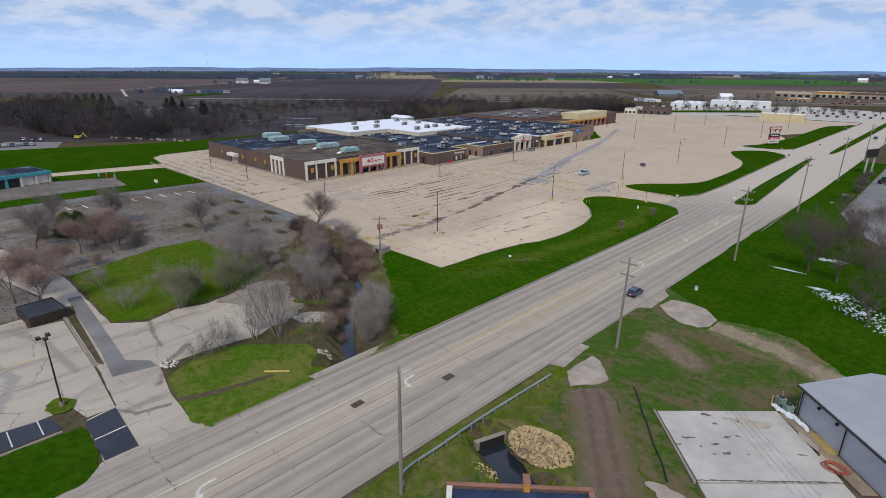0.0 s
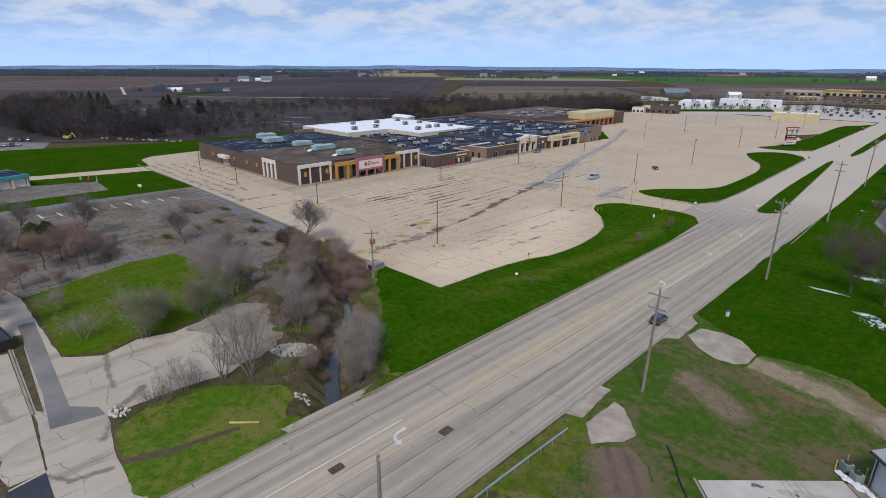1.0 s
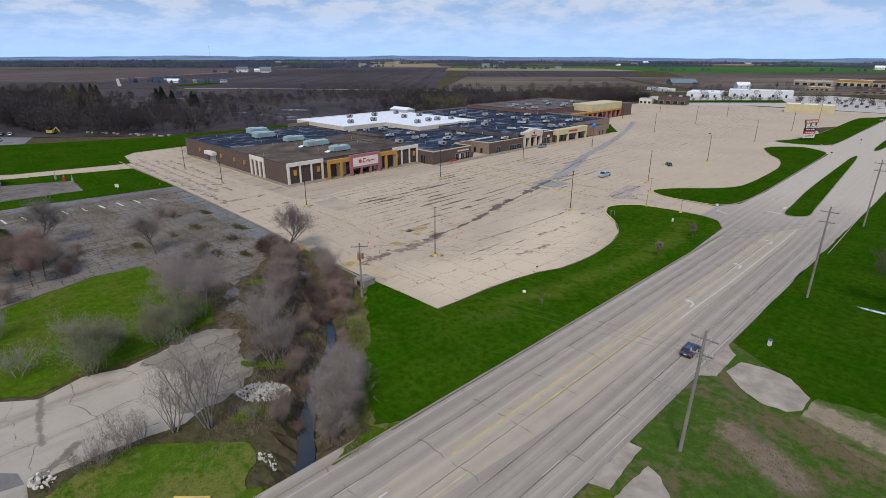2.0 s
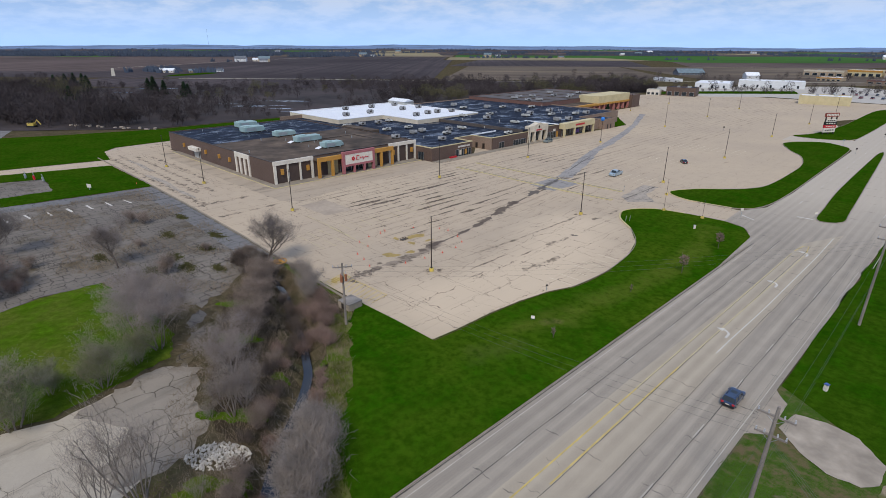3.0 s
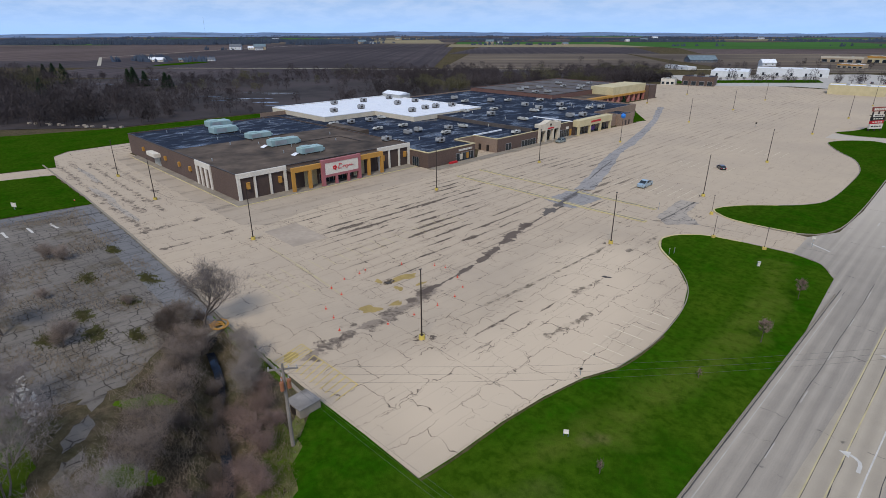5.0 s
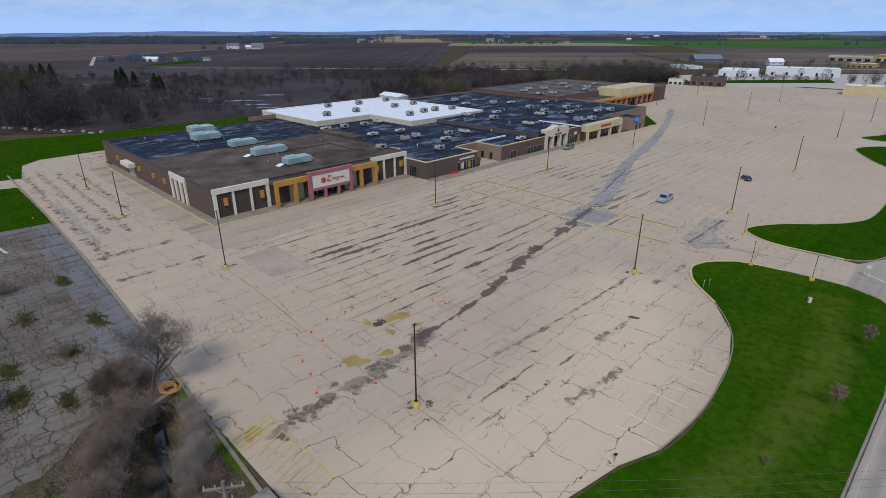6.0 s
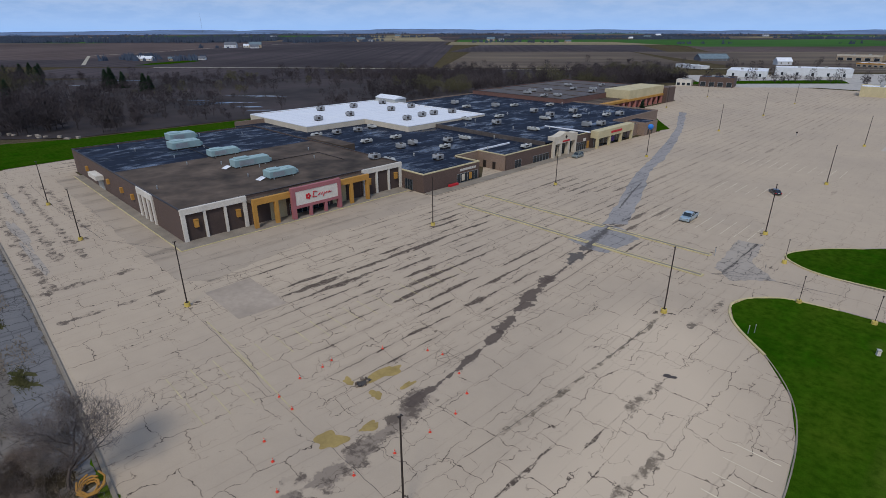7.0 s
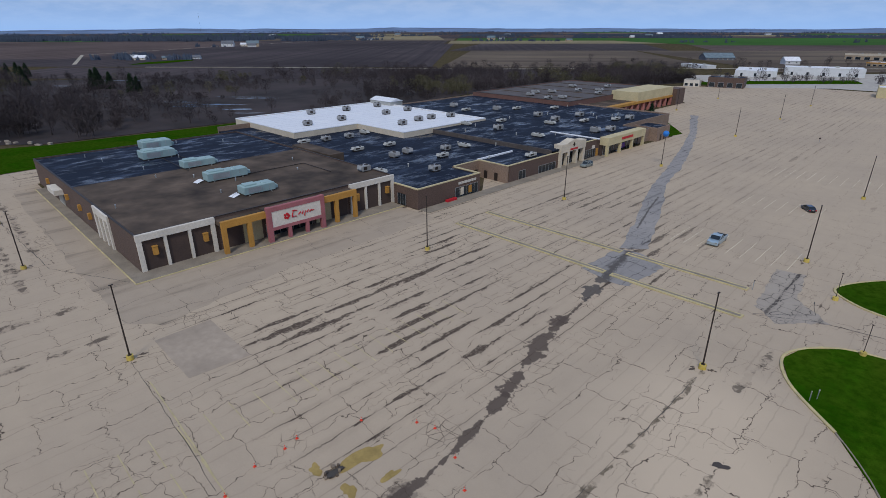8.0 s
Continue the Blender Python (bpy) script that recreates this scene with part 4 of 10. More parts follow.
# ---------- ground ----------
def axis_lines(spans):
    out = []
    for a, b, s in spans:
        k = max(1, round((b - a) / s))
        out += [a + (b - a) * i / k for i in range(k)]
    out.append(spans[-1][1])
    return out


gx = axis_lines([(-4900, -700, 600), (-700, -126, 41), (-126, -12, 1.5), (-12, 120, 12), (120, 4900, 900)])
gy = axis_lines([(-4900, -80, 800), (-80, 24, 8), (24, 78, 1.5), (78, 168, 4.5), (168, 600, 40), (600, 4900, 600)])
ground_mesh = Mesh()
ground_mesh.add([(x, y, level(x, y)) for y in gy for x in gx], [(j * len(gx) + i, j * len(gx) + i + 1, (j + 1) * len(gx) + i + 1, (j + 1) * len(gx) + i) for j in range(len(gy) - 1) for i in range(len(gx) - 1)])
solo("ground", ground_mesh, M_SOIL, "brown leaf-littered soil reaching out to the horizon", "ground", "structure")

# ---------- road ----------
LEFT, RIGHT = -54.1, -34.9
road_pts = [(lane(LEFT, y) - 1.5, y) for y in (-120, 0, 60, 110, 148)] + [(-57.4, 156), (-60.6, 159.4), (-62.2, 160.4), (-62.4, 172.2), (-58.5, 180), (-57.6, 200), (-58.2, 290), (-63, 300), (-85, 300), (-85, 313), (-62, 318), (-60, 420), (-59, 500), (-57, 1400)]
road_pts += [(-30, 1400), (-31.5, 500), (-32.0, 210)] + [(lane(RIGHT, y), y) for y in (150, 100, 60, 0, -120)]
sheet("road", road_pts, M_ROAD, 0.0, "worn grey multi-lane road with pale wheel tracks", "road", skirt=0.1)
centre_pts = [(lane(-48.2, y), y) for y in (-120, 0, 30, 60, 85)] + [(lane(-47.0, 120), 120), (lane(-46.6, 156), 156), (lane(-41.6, 168), 168)] + [(lane(-41.6, y), y) for y in (120, 90, 70)] + [(lane(-43.6, 45), 45), (lane(-44.2, 0), 0), (lane(-44.2, -120), -120)]
sheet("centre_lane", centre_pts, M_CENTRE, 0.006, "paler tan concrete turning lane between the grey lanes", "lane")

seams = Mesh()
for off, seed in ((-50.55, 1), (-45.0, 2), (-41.75, 3), (-38.3, 4)):
    rng = random.Random(seed)
    ribbon(seams, [(lane(off, y) + rng.uniform(-0.06, 0.06), y) for y in range(-100, 156, 3)], 0.07, 0.012, ragged=0.7, seed=seed)
ribbon(seams, [(lane(-47.0, y) + 0.35, y) for y in range(60, 152, 4)], 0.06, 0.012, ragged=0.6, seed=9)
ribbon(seams, [(lane(LEFT, y) + 0.75, y) for y in range(-100, 150, 4)], 0.05, 0.012, ragged=0.6, seed=10)
for k in range(12):
    rng = random.Random(60 + k)
    y = rng.uniform(0, 150)
    off = rng.choice((-53.6, -50.5, -47.5, -44.8, -41.6, -38.2))
    ribbon(seams, [(lane(off + 0.4 * i, y) , y + 0.25 * math.sin(1.7 * i + k) + 0.1 * rng.uniform(-1, 1)) for i in range(rng.randint(3, 9))], 0.03, 0.012, ragged=0.6, seed=k, every=0.4)
solo("road_seam", seams, M_SEAM, "dark tarred seams and cracks along the road lanes", "road seam", "stuff")


def painted(name, label, material, lines, lift=0.016):
    """Road paint, one object for each stroke."""
    for pts, width in lines:
        m = Mesh()
        ribbon(m, pts, width, lift, ragged=0.06, seed=len(pts))
        solo(name, m, material, label, "road marking", "structure")


gutter = Mesh()
ribbon(gutter, [(lane(LEFT, y) + 0.14, y) for y in range(50, 150, 3)], 0.12, 0.013, ragged=0.35, seed=15, every=0.8)
solo("gutter_grime", gutter, M_SEAM, "black silt and grass roots along the gutter", "gutter", "structure")
painted("white_edge_line", "worn white edge line along the kerb", M_DASH,
        [([(lane(-53.35, y), y) for y in range(22, 150, 4)], 0.10), ([(lane(-35.5, y), y) for y in range(30, 150, 4)], 0.10),
         ([(-32.6, y) for y in range(150, 480, 10)], 0.12), ([(-57.1, y) for y in range(205, 290, 10)], 0.12)])
painted("white_lane_dash", "short white lane dash on the road", M_DASH,
        [([(lane(off, y), y), (lane(off, y + 3), y + 3)], 0.12) for off, y0 in ((-50.4, 4), (-38.45, 8)) for y in range(y0, 150, 12)])
painted("white_lane_dash", "short white lane dash on the road", M_WHITE_LINE,
        [([(off, y), (off, y + 3)], 0.12) for off in (-53.5, -36.0) for y in range(190, 480, 12)])
painted("white_turn_line", "solid white line beside the turning lane", M_WHITE_LINE,
        [([(lane(-42.75, y) - 0.3 * smooth(y, 120, 100), y) for y in range(99, 168, 5)], 0.14), ([(lane(-47.4, y), y) for y in range(-40, 47, 4)], 0.17)])
painted("yellow_line", "worn yellow line beside the centre lane", M_YELLOW_LINE,
        [([(lane(-46.7, y), y) for y in range(52, 86, 4)], 0.17), ([(lane(-45.15, y) + 0.5 * smooth(y, 90, 150), y) for y in range(64, 96, 4)], 0.16),
         ([(lane(-46.75, 150), 150), (lane(-46.2, 154), 154), (lane(-45.3, 155), 155), (lane(-44.7, 150), 150)], 0.14)])
painted("yellow_line", "faded yellow line beside the centre lane", M_FAINT_LINE, [([(lane(-43.9, y), y) for y in range(-40, 56, 4)], 0.12), ([(lane(-46.75, y), y) for y in range(84, 152, 4)], 0.14), ([(lane(-45.15, y) + 0.5 * smooth(y, 90, 150), y) for y in range(92, 151, 4)], 0.13)])
painted("stop_bar", "worn white stop bar across the lane", M_WHITE_LINE, [([(-51.0, 176.5), (-47.6, 176.5)], 0.5), ([(-61, 168.5), (-57.5, 166.2)], 0.35)])


def turn_arrow(x, y, turn):
    m = Mesh()
    arc = [(0.0, -1.5, 0), (0.0, -0.3, 0), (-0.15, 0.25, 0), (-0.55, 0.62, 0), (-1.0, 0.75, 0)]
    ribbon(m, [(p[0], p[1]) for p in arc], 0.34, 0, lambda a, b: 0.0, every=0.3)
    m.add([(-1.0, 0.2, 0), (-1.9, 0.75, 0), (-1.0, 1.3, 0)], [(0, 2, 1)])
    ob = solo("turn_arrow", m, M_WHITE_LINE, "white left-turn arrow painted on the lane", "road marking", "structure")
    ob.matrix_world = pose(x, y, 0.018, 0, 0, turn)


for x, y, turn in ((-43.2, 105.6, 0), (-43.1, 129.3, 0), (-42.9, 149.5, 0), (-47.0, 15.0, 180), (-46.7, 41.8, 180)):
    turn_arrow(x, y, turn)

for x, y, w in ((-43.1, 46.1, 0.42), (-46.9, 34.0, 0.38)):
    g = thing("drain_cover", "rusty iron drain cover set in the road", "drain cover", (x, y, 0.02))
    part("frame", Mesh().box(-w - 0.1, w + 0.1, -0.8, 0.8, -0.02, 0.012, 0.008), M_DARKMETAL, g)
    for k in range(5):
        part("bar", Mesh().box(-w + k * w * 0.42, -w + k * w * 0.42 + 0.14, -0.7, 0.7, -0.01, 0.022), M_RUST, g)

kerbs = Mesh()
kerb(kerbs, [(lane(LEFT, y) - 0.1, y) for y in range(20, 149, 3)], False, 0.16, 0.13)
solo("road_kerb", kerbs, M_CURB, "grey concrete kerb along the road and lawn", "kerb", "structure")
kerbs = Mesh()
kerb(kerbs, [(lane(LEFT, y) - 0.2, y) for y in range(-60, 6, 3)], False)
solo("road_kerb", kerbs, M_CURB, "grey concrete kerb along the road and lawn", "kerb", "structure")

# ---------- the big parking lot ----------
ISLAND_1 = [(-89.0, 74.3), (-80, 74.5), (-72.0, 74.4), (-71.6, 78.6), (-71.4, 86), (-70.7, 92.5), (-69.4, 99), (-67.6, 103.5), (-67.0, 109), (-66.9, 115), (-68.0, 124.6), (-70.4, 132.4), (-75.1, 139.5), (-80.6, 145.2), (-82.8, 150.5), (-81.6, 154.6), (-77.6, 158.4), (-71, 159.7), (-62, 160.0), (-57.2, 158), (-54.3, 152.5)]
LOT = [(-80, 74.6), (-89, 74.4), (-105, 74.4), (-130, 75.6), (-160, 76.6), (-195, 77.2), (-229.5, 77.0), (-238.4, 43), (-249, 25), (-300, -20), (-304.5, -13), (-256, 29), (-246.3, 44.5), (-239.8, 79.5), (-258, 82.5), (-264, 88), (-266, 112), (-246.5, 113), (-246.5, 102), (-240, 102), (-167, 102), (-167, 158), (-158, 158), (-158, 180), (-166, 190), (-157, 232), (-154, 284), (-172, 320), (-190, 318), (-190, 384), (-240, 440), (-226, 470), (-188, 486), (-160, 512), (-60, 516), (-60, 440), (-84, 385), (-78, 372), (-62, 318), (-85, 313), (-85, 300), (-63, 300), (-70, 304.5), (-77.0, 300), (-80.8, 292), (-80.6, 286), (-74.0, 272), (-68.5, 262), (-64.5, 246), (-63.8, 228), (-64.3, 205), (-67.0, 197), (-72.0, 190.8), (-77.0, 185), (-81.0, 181), (-81.6, 177.5), (-79.5, 174.6), (-74.3, 172.9), (-62.4, 172.2), (-62.2, 160.4), (-71, 159.2), (-78, 157.6)]
LOT += [(-80.4, 155.4), (-82.0, 150.5), (-79.8, 145), (-74.3, 139), (-69.7, 132), (-67.3, 124.3), (-66.2, 115), (-66.3, 109), (-66.9, 103.5), (-68.7, 99), (-70.0, 92.5), (-70.7, 86), (-70.9, 78.6), (-71.3, 74.6)]
sheet("parking_lot", LOT, M_LOT, 0.0, "huge empty parking lot of cracked tan-grey paving", "parking lot", step=2.0, skirt=0.1)


def island(pts, label, painted_from=None, turf=M_LAWN, steps=4, edge=M_CURB):
    line = rounded(pts, steps)
    sheet("lawn_island", line, turf, 0.13, label, "lawn", step=2.0)
    m = Mesh()
    kerb(m, line, True, 0.22, 0.15)
    solo("island_kerb", m, edge, "low kerb round the grass island", "kerb", "structure")
    return line


line_1 = ISLAND_1 + [(lane(LEFT, y) - 0.2, y) for y in (130, 100, 78, 62, 52)] + [(x + 0.4 * math.sin(2.1 * k) + 0.25 * math.sin(5.3 * k), y - 0.35 * math.cos(1.7 * k)) for k, (x, y) in enumerate(rounded([(-56.6, 49.5), (-62.5, 52.0), (-68, 56.5), (-73, 61.5), (-79, 65.5), (-85, 70)], 6, False))]
sheet("lawn", line_1, M_LAWN_WORN, 0.12, "smooth bright green lawn between road and parking lot", "lawn", step=2.0, skirt=0.2)
m = Mesh()
ribbon(m, [(x + 0.25, y) for x, y in rounded(ISLAND_1[2:10], 4, False)], 0.3, 0.128, ragged=0.28, seed=21, every=0.5)
solo("dry_grass_edge", m, M_SCUFF, "brown scuffed soil and dry grass along the lot edge", "grass", "structure")
m = Mesh()
kerb(m, rounded(ISLAND_1[7:], 4, False)[:-2], False, 0.2, 0.14)
solo("lot_kerb", m, M_CURB, "worn concrete kerb between lot and lawn", "kerb", "structure")
m = Mesh()
kerb(m, rounded(ISLAND_1[12:18], 6, False), False, 0.36, 0.19)
solo("yellow_kerb", m, M_CURB_Y, "faded yellow painted kerb round the lawn tip", "kerb", "structure")

ISLAND_2 = [(-82.4, 178), (-79.5, 173.9), (-74.3, 172.2), (-64.6, 172.8), (-59.4, 179.5), (-58.0, 200), (-58.3, 240), (-58.6, 277), (-59.5, 293), (-63, 299), (-70.1, 304), (-77.5, 299), (-81.4, 292), (-81.2, 286), (-75, 272), (-69.3, 262), (-65.4, 246), (-64.6, 228), (-65, 206), (-67.6, 197.4), (-72.7, 191), (-78.5, 185.4)]
island(ISLAND_2, "curved bright green grass island with a kerb")
m = Mesh()
kerb(m, rounded(ISLAND_2[-2:] + ISLAND_2[:4], 6, False), False, 0.36, 0.19)
solo("yellow_kerb", m, M_CURB_Y, "faded yellow painted kerb round the lawn tip", "kerb", "structure")
island([(-84.6, 316), (-76, 312.4), (-64, 318.5), (-61.4, 340), (-60.6, 420), (-60.2, 492), (-66, 480), (-73.6, 463), (-74.6, 400), (-75.3, 365), (-79, 330)], "long grass island beside the far parking lot")
island([(-46.9, 176.5), (-42.3, 178.5), (-42.6, 190), (-44.6, 227), (-48.2, 289), (-49.9, 289), (-49.9, 268), (-49.2, 216), (-48, 190)], "narrow grass median in the road")
island([(-46.8, 323), (-43.8, 330), (-42.9, 420), (-42.9, 520), (-46.4, 530), (-46.9, 420)], "narrow grass median in the road")
m = Mesh()
kerb(m, [(-246 + 2 * i, 77.3) for i in range(26)] + [(-194, 77.2), (-160, 76.6), (-130, 75.6), (-105, 74.2), (-89, 73.4)], False, 0.4, 0.2)
solo("lot_kerb", m, M_CURB, "worn concrete kerb along the lot edge", "kerb", "structure")


def decal(name, pts, material, label, lift=0.02, category="paving patch"):
    return sheet(name, pts if len(pts) > 20 or material is M_PATCH else ragged(pts, len(label)), material, lift, label, category, step=2.0)


decal("drive_lane", [(-240, 95.8), (-240, 101.6), (-163.2, 101.6), (-162.8, 157), (-151.5, 157), (-150.8, 120), (-147.6, 104), (-146.5, 99), (-150.5, 95.2), (-190, 95)], M_LANE, "swept grey drive lane along the store front", 0.012, "lane")
decal("paving_patch", [(-143.0, 96.6), (-143.2, 104.2), (-130.8, 104.0), (-131.4, 96.6)], M_PATCH, "smooth grey rectangular repair in the paving")
decal("paving_patch", [(-114.9, 169.6), (-110.7, 172.6), (-116.3, 188.5), (-121.8, 204.3), (-127.2, 217), (-132.2, 240), (-140.6, 268.5), (-150, 297), (-167, 342), (-170, 341), (-152.5, 296), (-143.5, 267), (-135.6, 238), (-130.4, 217.5), (-126.8, 205.8), (-120.6, 188)], M_REPAIR, "long blue-grey asphalt repair strip across the lot", 0.017)
decal("paving_patch", [(-115.2, 156.8), (-108.5, 155.6), (-106.2, 156.2), (-105.2, 166.6), (-110.8, 169.8), (-115.0, 169.0)], M_REPAIR, "grey asphalt repair between the yellow kerb islands", 0.018)
decal("paving_patch", [(-86.0, 159.5), (-89.6, 163.0), (-91.2, 179.5), (-87.0, 180.5), (-85.6, 169.5), (-80.5, 164.5)], M_CRAZED, "crazed grey asphalt repair near the lot entrance")
cracks = Mesh()
for pts, w, s in (([(-90.6, 100), (-89.7, 113), (-89.2, 127), (-89.0, 141)], 0.06, 1), ([(-141.0, 92.9), (-125.8, 92.4), (-112.2, 91.8)], 0.045, 3), ([(-112.2, 91.8), (-101, 91.9), (-90, 91.4), (-74, 90.6)], 0.04, 4), ([(-140, 144), (-139.6, 188), (-138.4, 237)], 0.06, 5),
                  ([(-164.5, 100), (-180, 92), (-214, 90), (-240, 90)], 0.08, 6), ([(-89, 160), (-82, 164), (-70, 166)], 0.12, 7), ([(-89, 160.2), (-82.5, 166), (-84, 172)], 0.12, 8)):
    rng = random.Random(s)
    jag = []
    for (a, b) in zip(pts, pts[1:]):
        k = max(2, int(math.dist(a, b) / 1.3))
        jag += [(a[0] + (b[0] - a[0]) * i / k + rng.uniform(-0.1, 0.1), a[1] + (b[1] - a[1]) * i / k + rng.uniform(-0.1, 0.1)) for i in range(k)]
    ribbon(cracks, jag, w, 0.022, ragged=0.75, seed=s)
solo("lot_crack", cracks, M_TAR, "long dark cracks across the parking lot", "crack", "stuff")
for x, y, rx, ry, s in ((-102.5, 92.5, 1.3, 1.6, 1), (-107.9, 104.1, 1.0, 2.3, 2), (-105.4, 100.8, 0.8, 0.7, 3), (-101.4, 96.8, 0.6, 1.3, 4), (-98.4, 76.6, 1.1, 0.9, 5), (-104.1, 104.6, 0.5, 0.9, 6), (-109.6, 99.9, 0.7, 0.6, 7)):
    decal("mud_patch", blob(x, y, rx, ry, s, 40, 0.34), M_MUD, "dried ochre mud washed over the paving", 0.03, "mud")
decal("oil_stain", blob(-81.8, 126.7, 0.75, 0.4, 9, 28, 0.3, 0.6), M_WET, "dark oily stain on the paving", 0.02, "stain")
for k, (x, y) in enumerate(((-89.9, 91.6), (-89.2, 141.8), (-140.6, 93.0), (-139.9, 143.6), (-139.2, 188.2), (-88.4, 186.8), (-183.3, 88.9), (-214.5, 89.5))):
    m = Mesh()
    for j in range(7):
        rng = random.Random(910 + 9 * k + j)
        a, r = rng.uniform(0, 6.28), rng.uniform(0.5, 1.3)
        cx, cy = x + r * math.cos(a), y + r * math.sin(a)
        ribbon(m, [(cx, cy), (cx + rng.uniform(-0.6, 0.6), cy + rng.uniform(-1.4, 1.4))], [0.05, rng.uniform(0.2, 0.6), 0.05], 0.0205 + 0.0002 * j, ragged=0.9, seed=j, every=0.2)
    solo("dark_stain", m, M_STAIN, "dark broken paving round the lamp base", "stain", "structure")

# the two long yellow kerb islands by the cross aisle
for y0, (a, b, c, d) in ((158.2, (-146.0, -111.6, -110.4, -89.8)), (168.0, (-146.1, -113.7, -112.6, -92.1))):
    for x0, x1 in ((a, b), (c, d)):
        m = Mesh()
        k = 8
        for i in range(k):
            xa, xb = x0 + (x1 - x0) * i / k, x0 + (x1 - x0) * (i + 1) / k
            za, zb = dip(xa, y0), dip(xb, y0)
            m.add([(xa, y0 - 0.6, za - 0.1), (xa, y0 + 0.6, za - 0.1), (xa, y0 + 0.6, za + 0.15), (xa, y0 - 0.6, za + 0.15), (xb, y0 - 0.6, zb - 0.1), (xb, y0 + 0.6, zb - 0.1), (xb, y0 + 0.6, zb + 0.15), (xb, y0 - 0.6, zb + 0.15)],
                  [(3, 2, 6, 7), (0, 3, 7, 4), (2, 1, 5, 6)] + ([(0, 1, 2, 3)] if i == 0 else []) + ([(7, 6, 5, 4)] if i == k - 1 else []))
        isle = solo("kerb_island", m, M_CURB_Y, "long faded yellow concrete kerb island in the lot", "kerb", "structure", "kerb islands by the aisle")
        top = Mesh()
        ribbon(top, [(x0 + 0.3, y0), (x1 - 0.3, y0)], 0.62, 0.155, ragged=0.1, seed=3)
        part("island_top", top, M_CURB, isle, "pale worn concrete top")
for row, (x0, x1, ys, length) in enumerate((((-72.6, -68.2, [104 + 2.7 * k for k in range(7)], 5.2), (-124, -119, [84 + 2.8 * k for k in range(18)], 5.0), (-118, -113, [84 + 2.8 * k for k in range(4)], 5.0)))):
    m = Mesh()
    for y in ys:
        ribbon(m, [(x0, y), (x1, y)], 0.11, 0.02, ragged=0.4, seed=int(y))
    solo("stall_line", m, M_STALL if row == 0 else M_FAINT_LINE, "faded parking stall lines", "road marking", "stuff")
for x0, y0, y1, count in ((-110.0, 180.6, 190.4, 9), (-112.4, 248.4, 259.2, 11), (-108.0, 214.0, 223.6, 7)):
    m = Mesh()
    for k in range(count):
        ribbon(m, [(x0 + 2.52 * k, y0), (x0 + 2.52 * k, y1)], 0.10, 0.02, ragged=0.5, seed=int(y0) + k)
    solo("stall_line", m, M_STALL, "worn pale parking stall lines", "road marking", "stuff")
for corners, count in ((((-100.0, 79.2), (-97.6, 79.2), (-96.7, 74.8), (-98.8, 74.6)), 4), (((-96.6, 78.9), (-87.6, 79.1), (-87.0, 75.6), (-95.0, 75.3)), 8)):
    hatch = Mesh()
    (ax, ay), (bx, by), (cx, cy), (dx, dy) = corners
    for i in range(count + 1):
        u = i / count
        ribbon(hatch, [(ax + (bx - ax) * u, ay + (by - ay) * u), (dx + (cx - dx) * u, dy + (cy - dy) * u)], 0.14, 0.034, ragged=0.3, seed=i)
    ribbon(hatch, [(ax, ay), (bx, by)], 0.14, 0.034, ragged=0.3)
    solo("hatched_marking", hatch, M_YELLOW_LINE, "faded yellow hatched no-parking box", "road marking", "structure")
ribbon_m = Mesh()
ribbon(ribbon_m, [(-163.2, 100.6), (-163.0, 156.5)], 0.25, 0.02)
ribbon(ribbon_m, [(-134, 93.1), (-119, 92.6), (-109, 92.2)], 0.16, 0.03, ragged=0.5)
solo("yellow_line", ribbon_m, M_FAINT_LINE, "faded yellow line on the lot", "road marking", "structure")

# ---------- west side: drive, broken lot, lawns ----------
def turf(name, pts, material, label, lift=0.05, category="grass", step=3.0):
    pts = ragged(pts, len(label), 0.35 if category == "driveway" else 1.0)
    return sheet(name, pts, material, lift, label, category, ground=level, step=step)


turf("lawn", [(-55.2, 19.8), (-57.5, 18.5), (-64.5, 18.9), (-69.5, 20.0), (-72.0, 24.5), (-71.5, 30), (-67, 35), (-63.5, 38.3), (-61, 37.5), (-58, 34.6), (-55.3, 32)], M_VERGE, "rough green verge with dry patches beside the road", 0.09)
turf("verge", [(-55.0, 31), (-58, 34.6), (-55.6, 38.8), (-54.9, 42)], M_ROUGH, "rough green verge over the culvert", 0.07)
turf("verge", [(-54.8, 42), (-56, 45), (-56.6, 49.5), (-54.9, 52)], M_ROUGH, "rough green verge over the culvert", 0.07)
turf("driveway", [(-55.2, 4.8), (-57.8, 9.4), (-67.0, 10.0), (-67.6, 13.4), (-79, 14.3), (-99, 14.8), (-104.7, 15.8), (-150, 6), (-150, 14), (-120.5, 19.5), (-92.5, 19.6), (-88.8, 24), (-90.4, 29), (-88.9, 33.5), (-90.0, 39), (-90.6, 43.5), (-88.8, 46.2), (-83.5, 44.6), (-75.8, 42.2), (-71.8, 34.5), (-73.0, 28), (-73.2, 20.3), (-64.5, 18.9), (-57.5, 18.5), (-55.2, 19.8)], M_DRIVE, "old cracked concrete driveway and apron", 0.01, "driveway")
sheet("driveway_patch", [(-108.5, 17.2), (-108.3, 19.3), (-95, 18.6), (-78.4, 17.6), (-75.8, 20.0), (-73.6, 20.2), (-74.9, 15.0), (-83.7, 15.9), (-99, 16.6)], M_ASPHALT, 0.022, "dark grey asphalt strip along the driveway", "paving patch", ground=level)
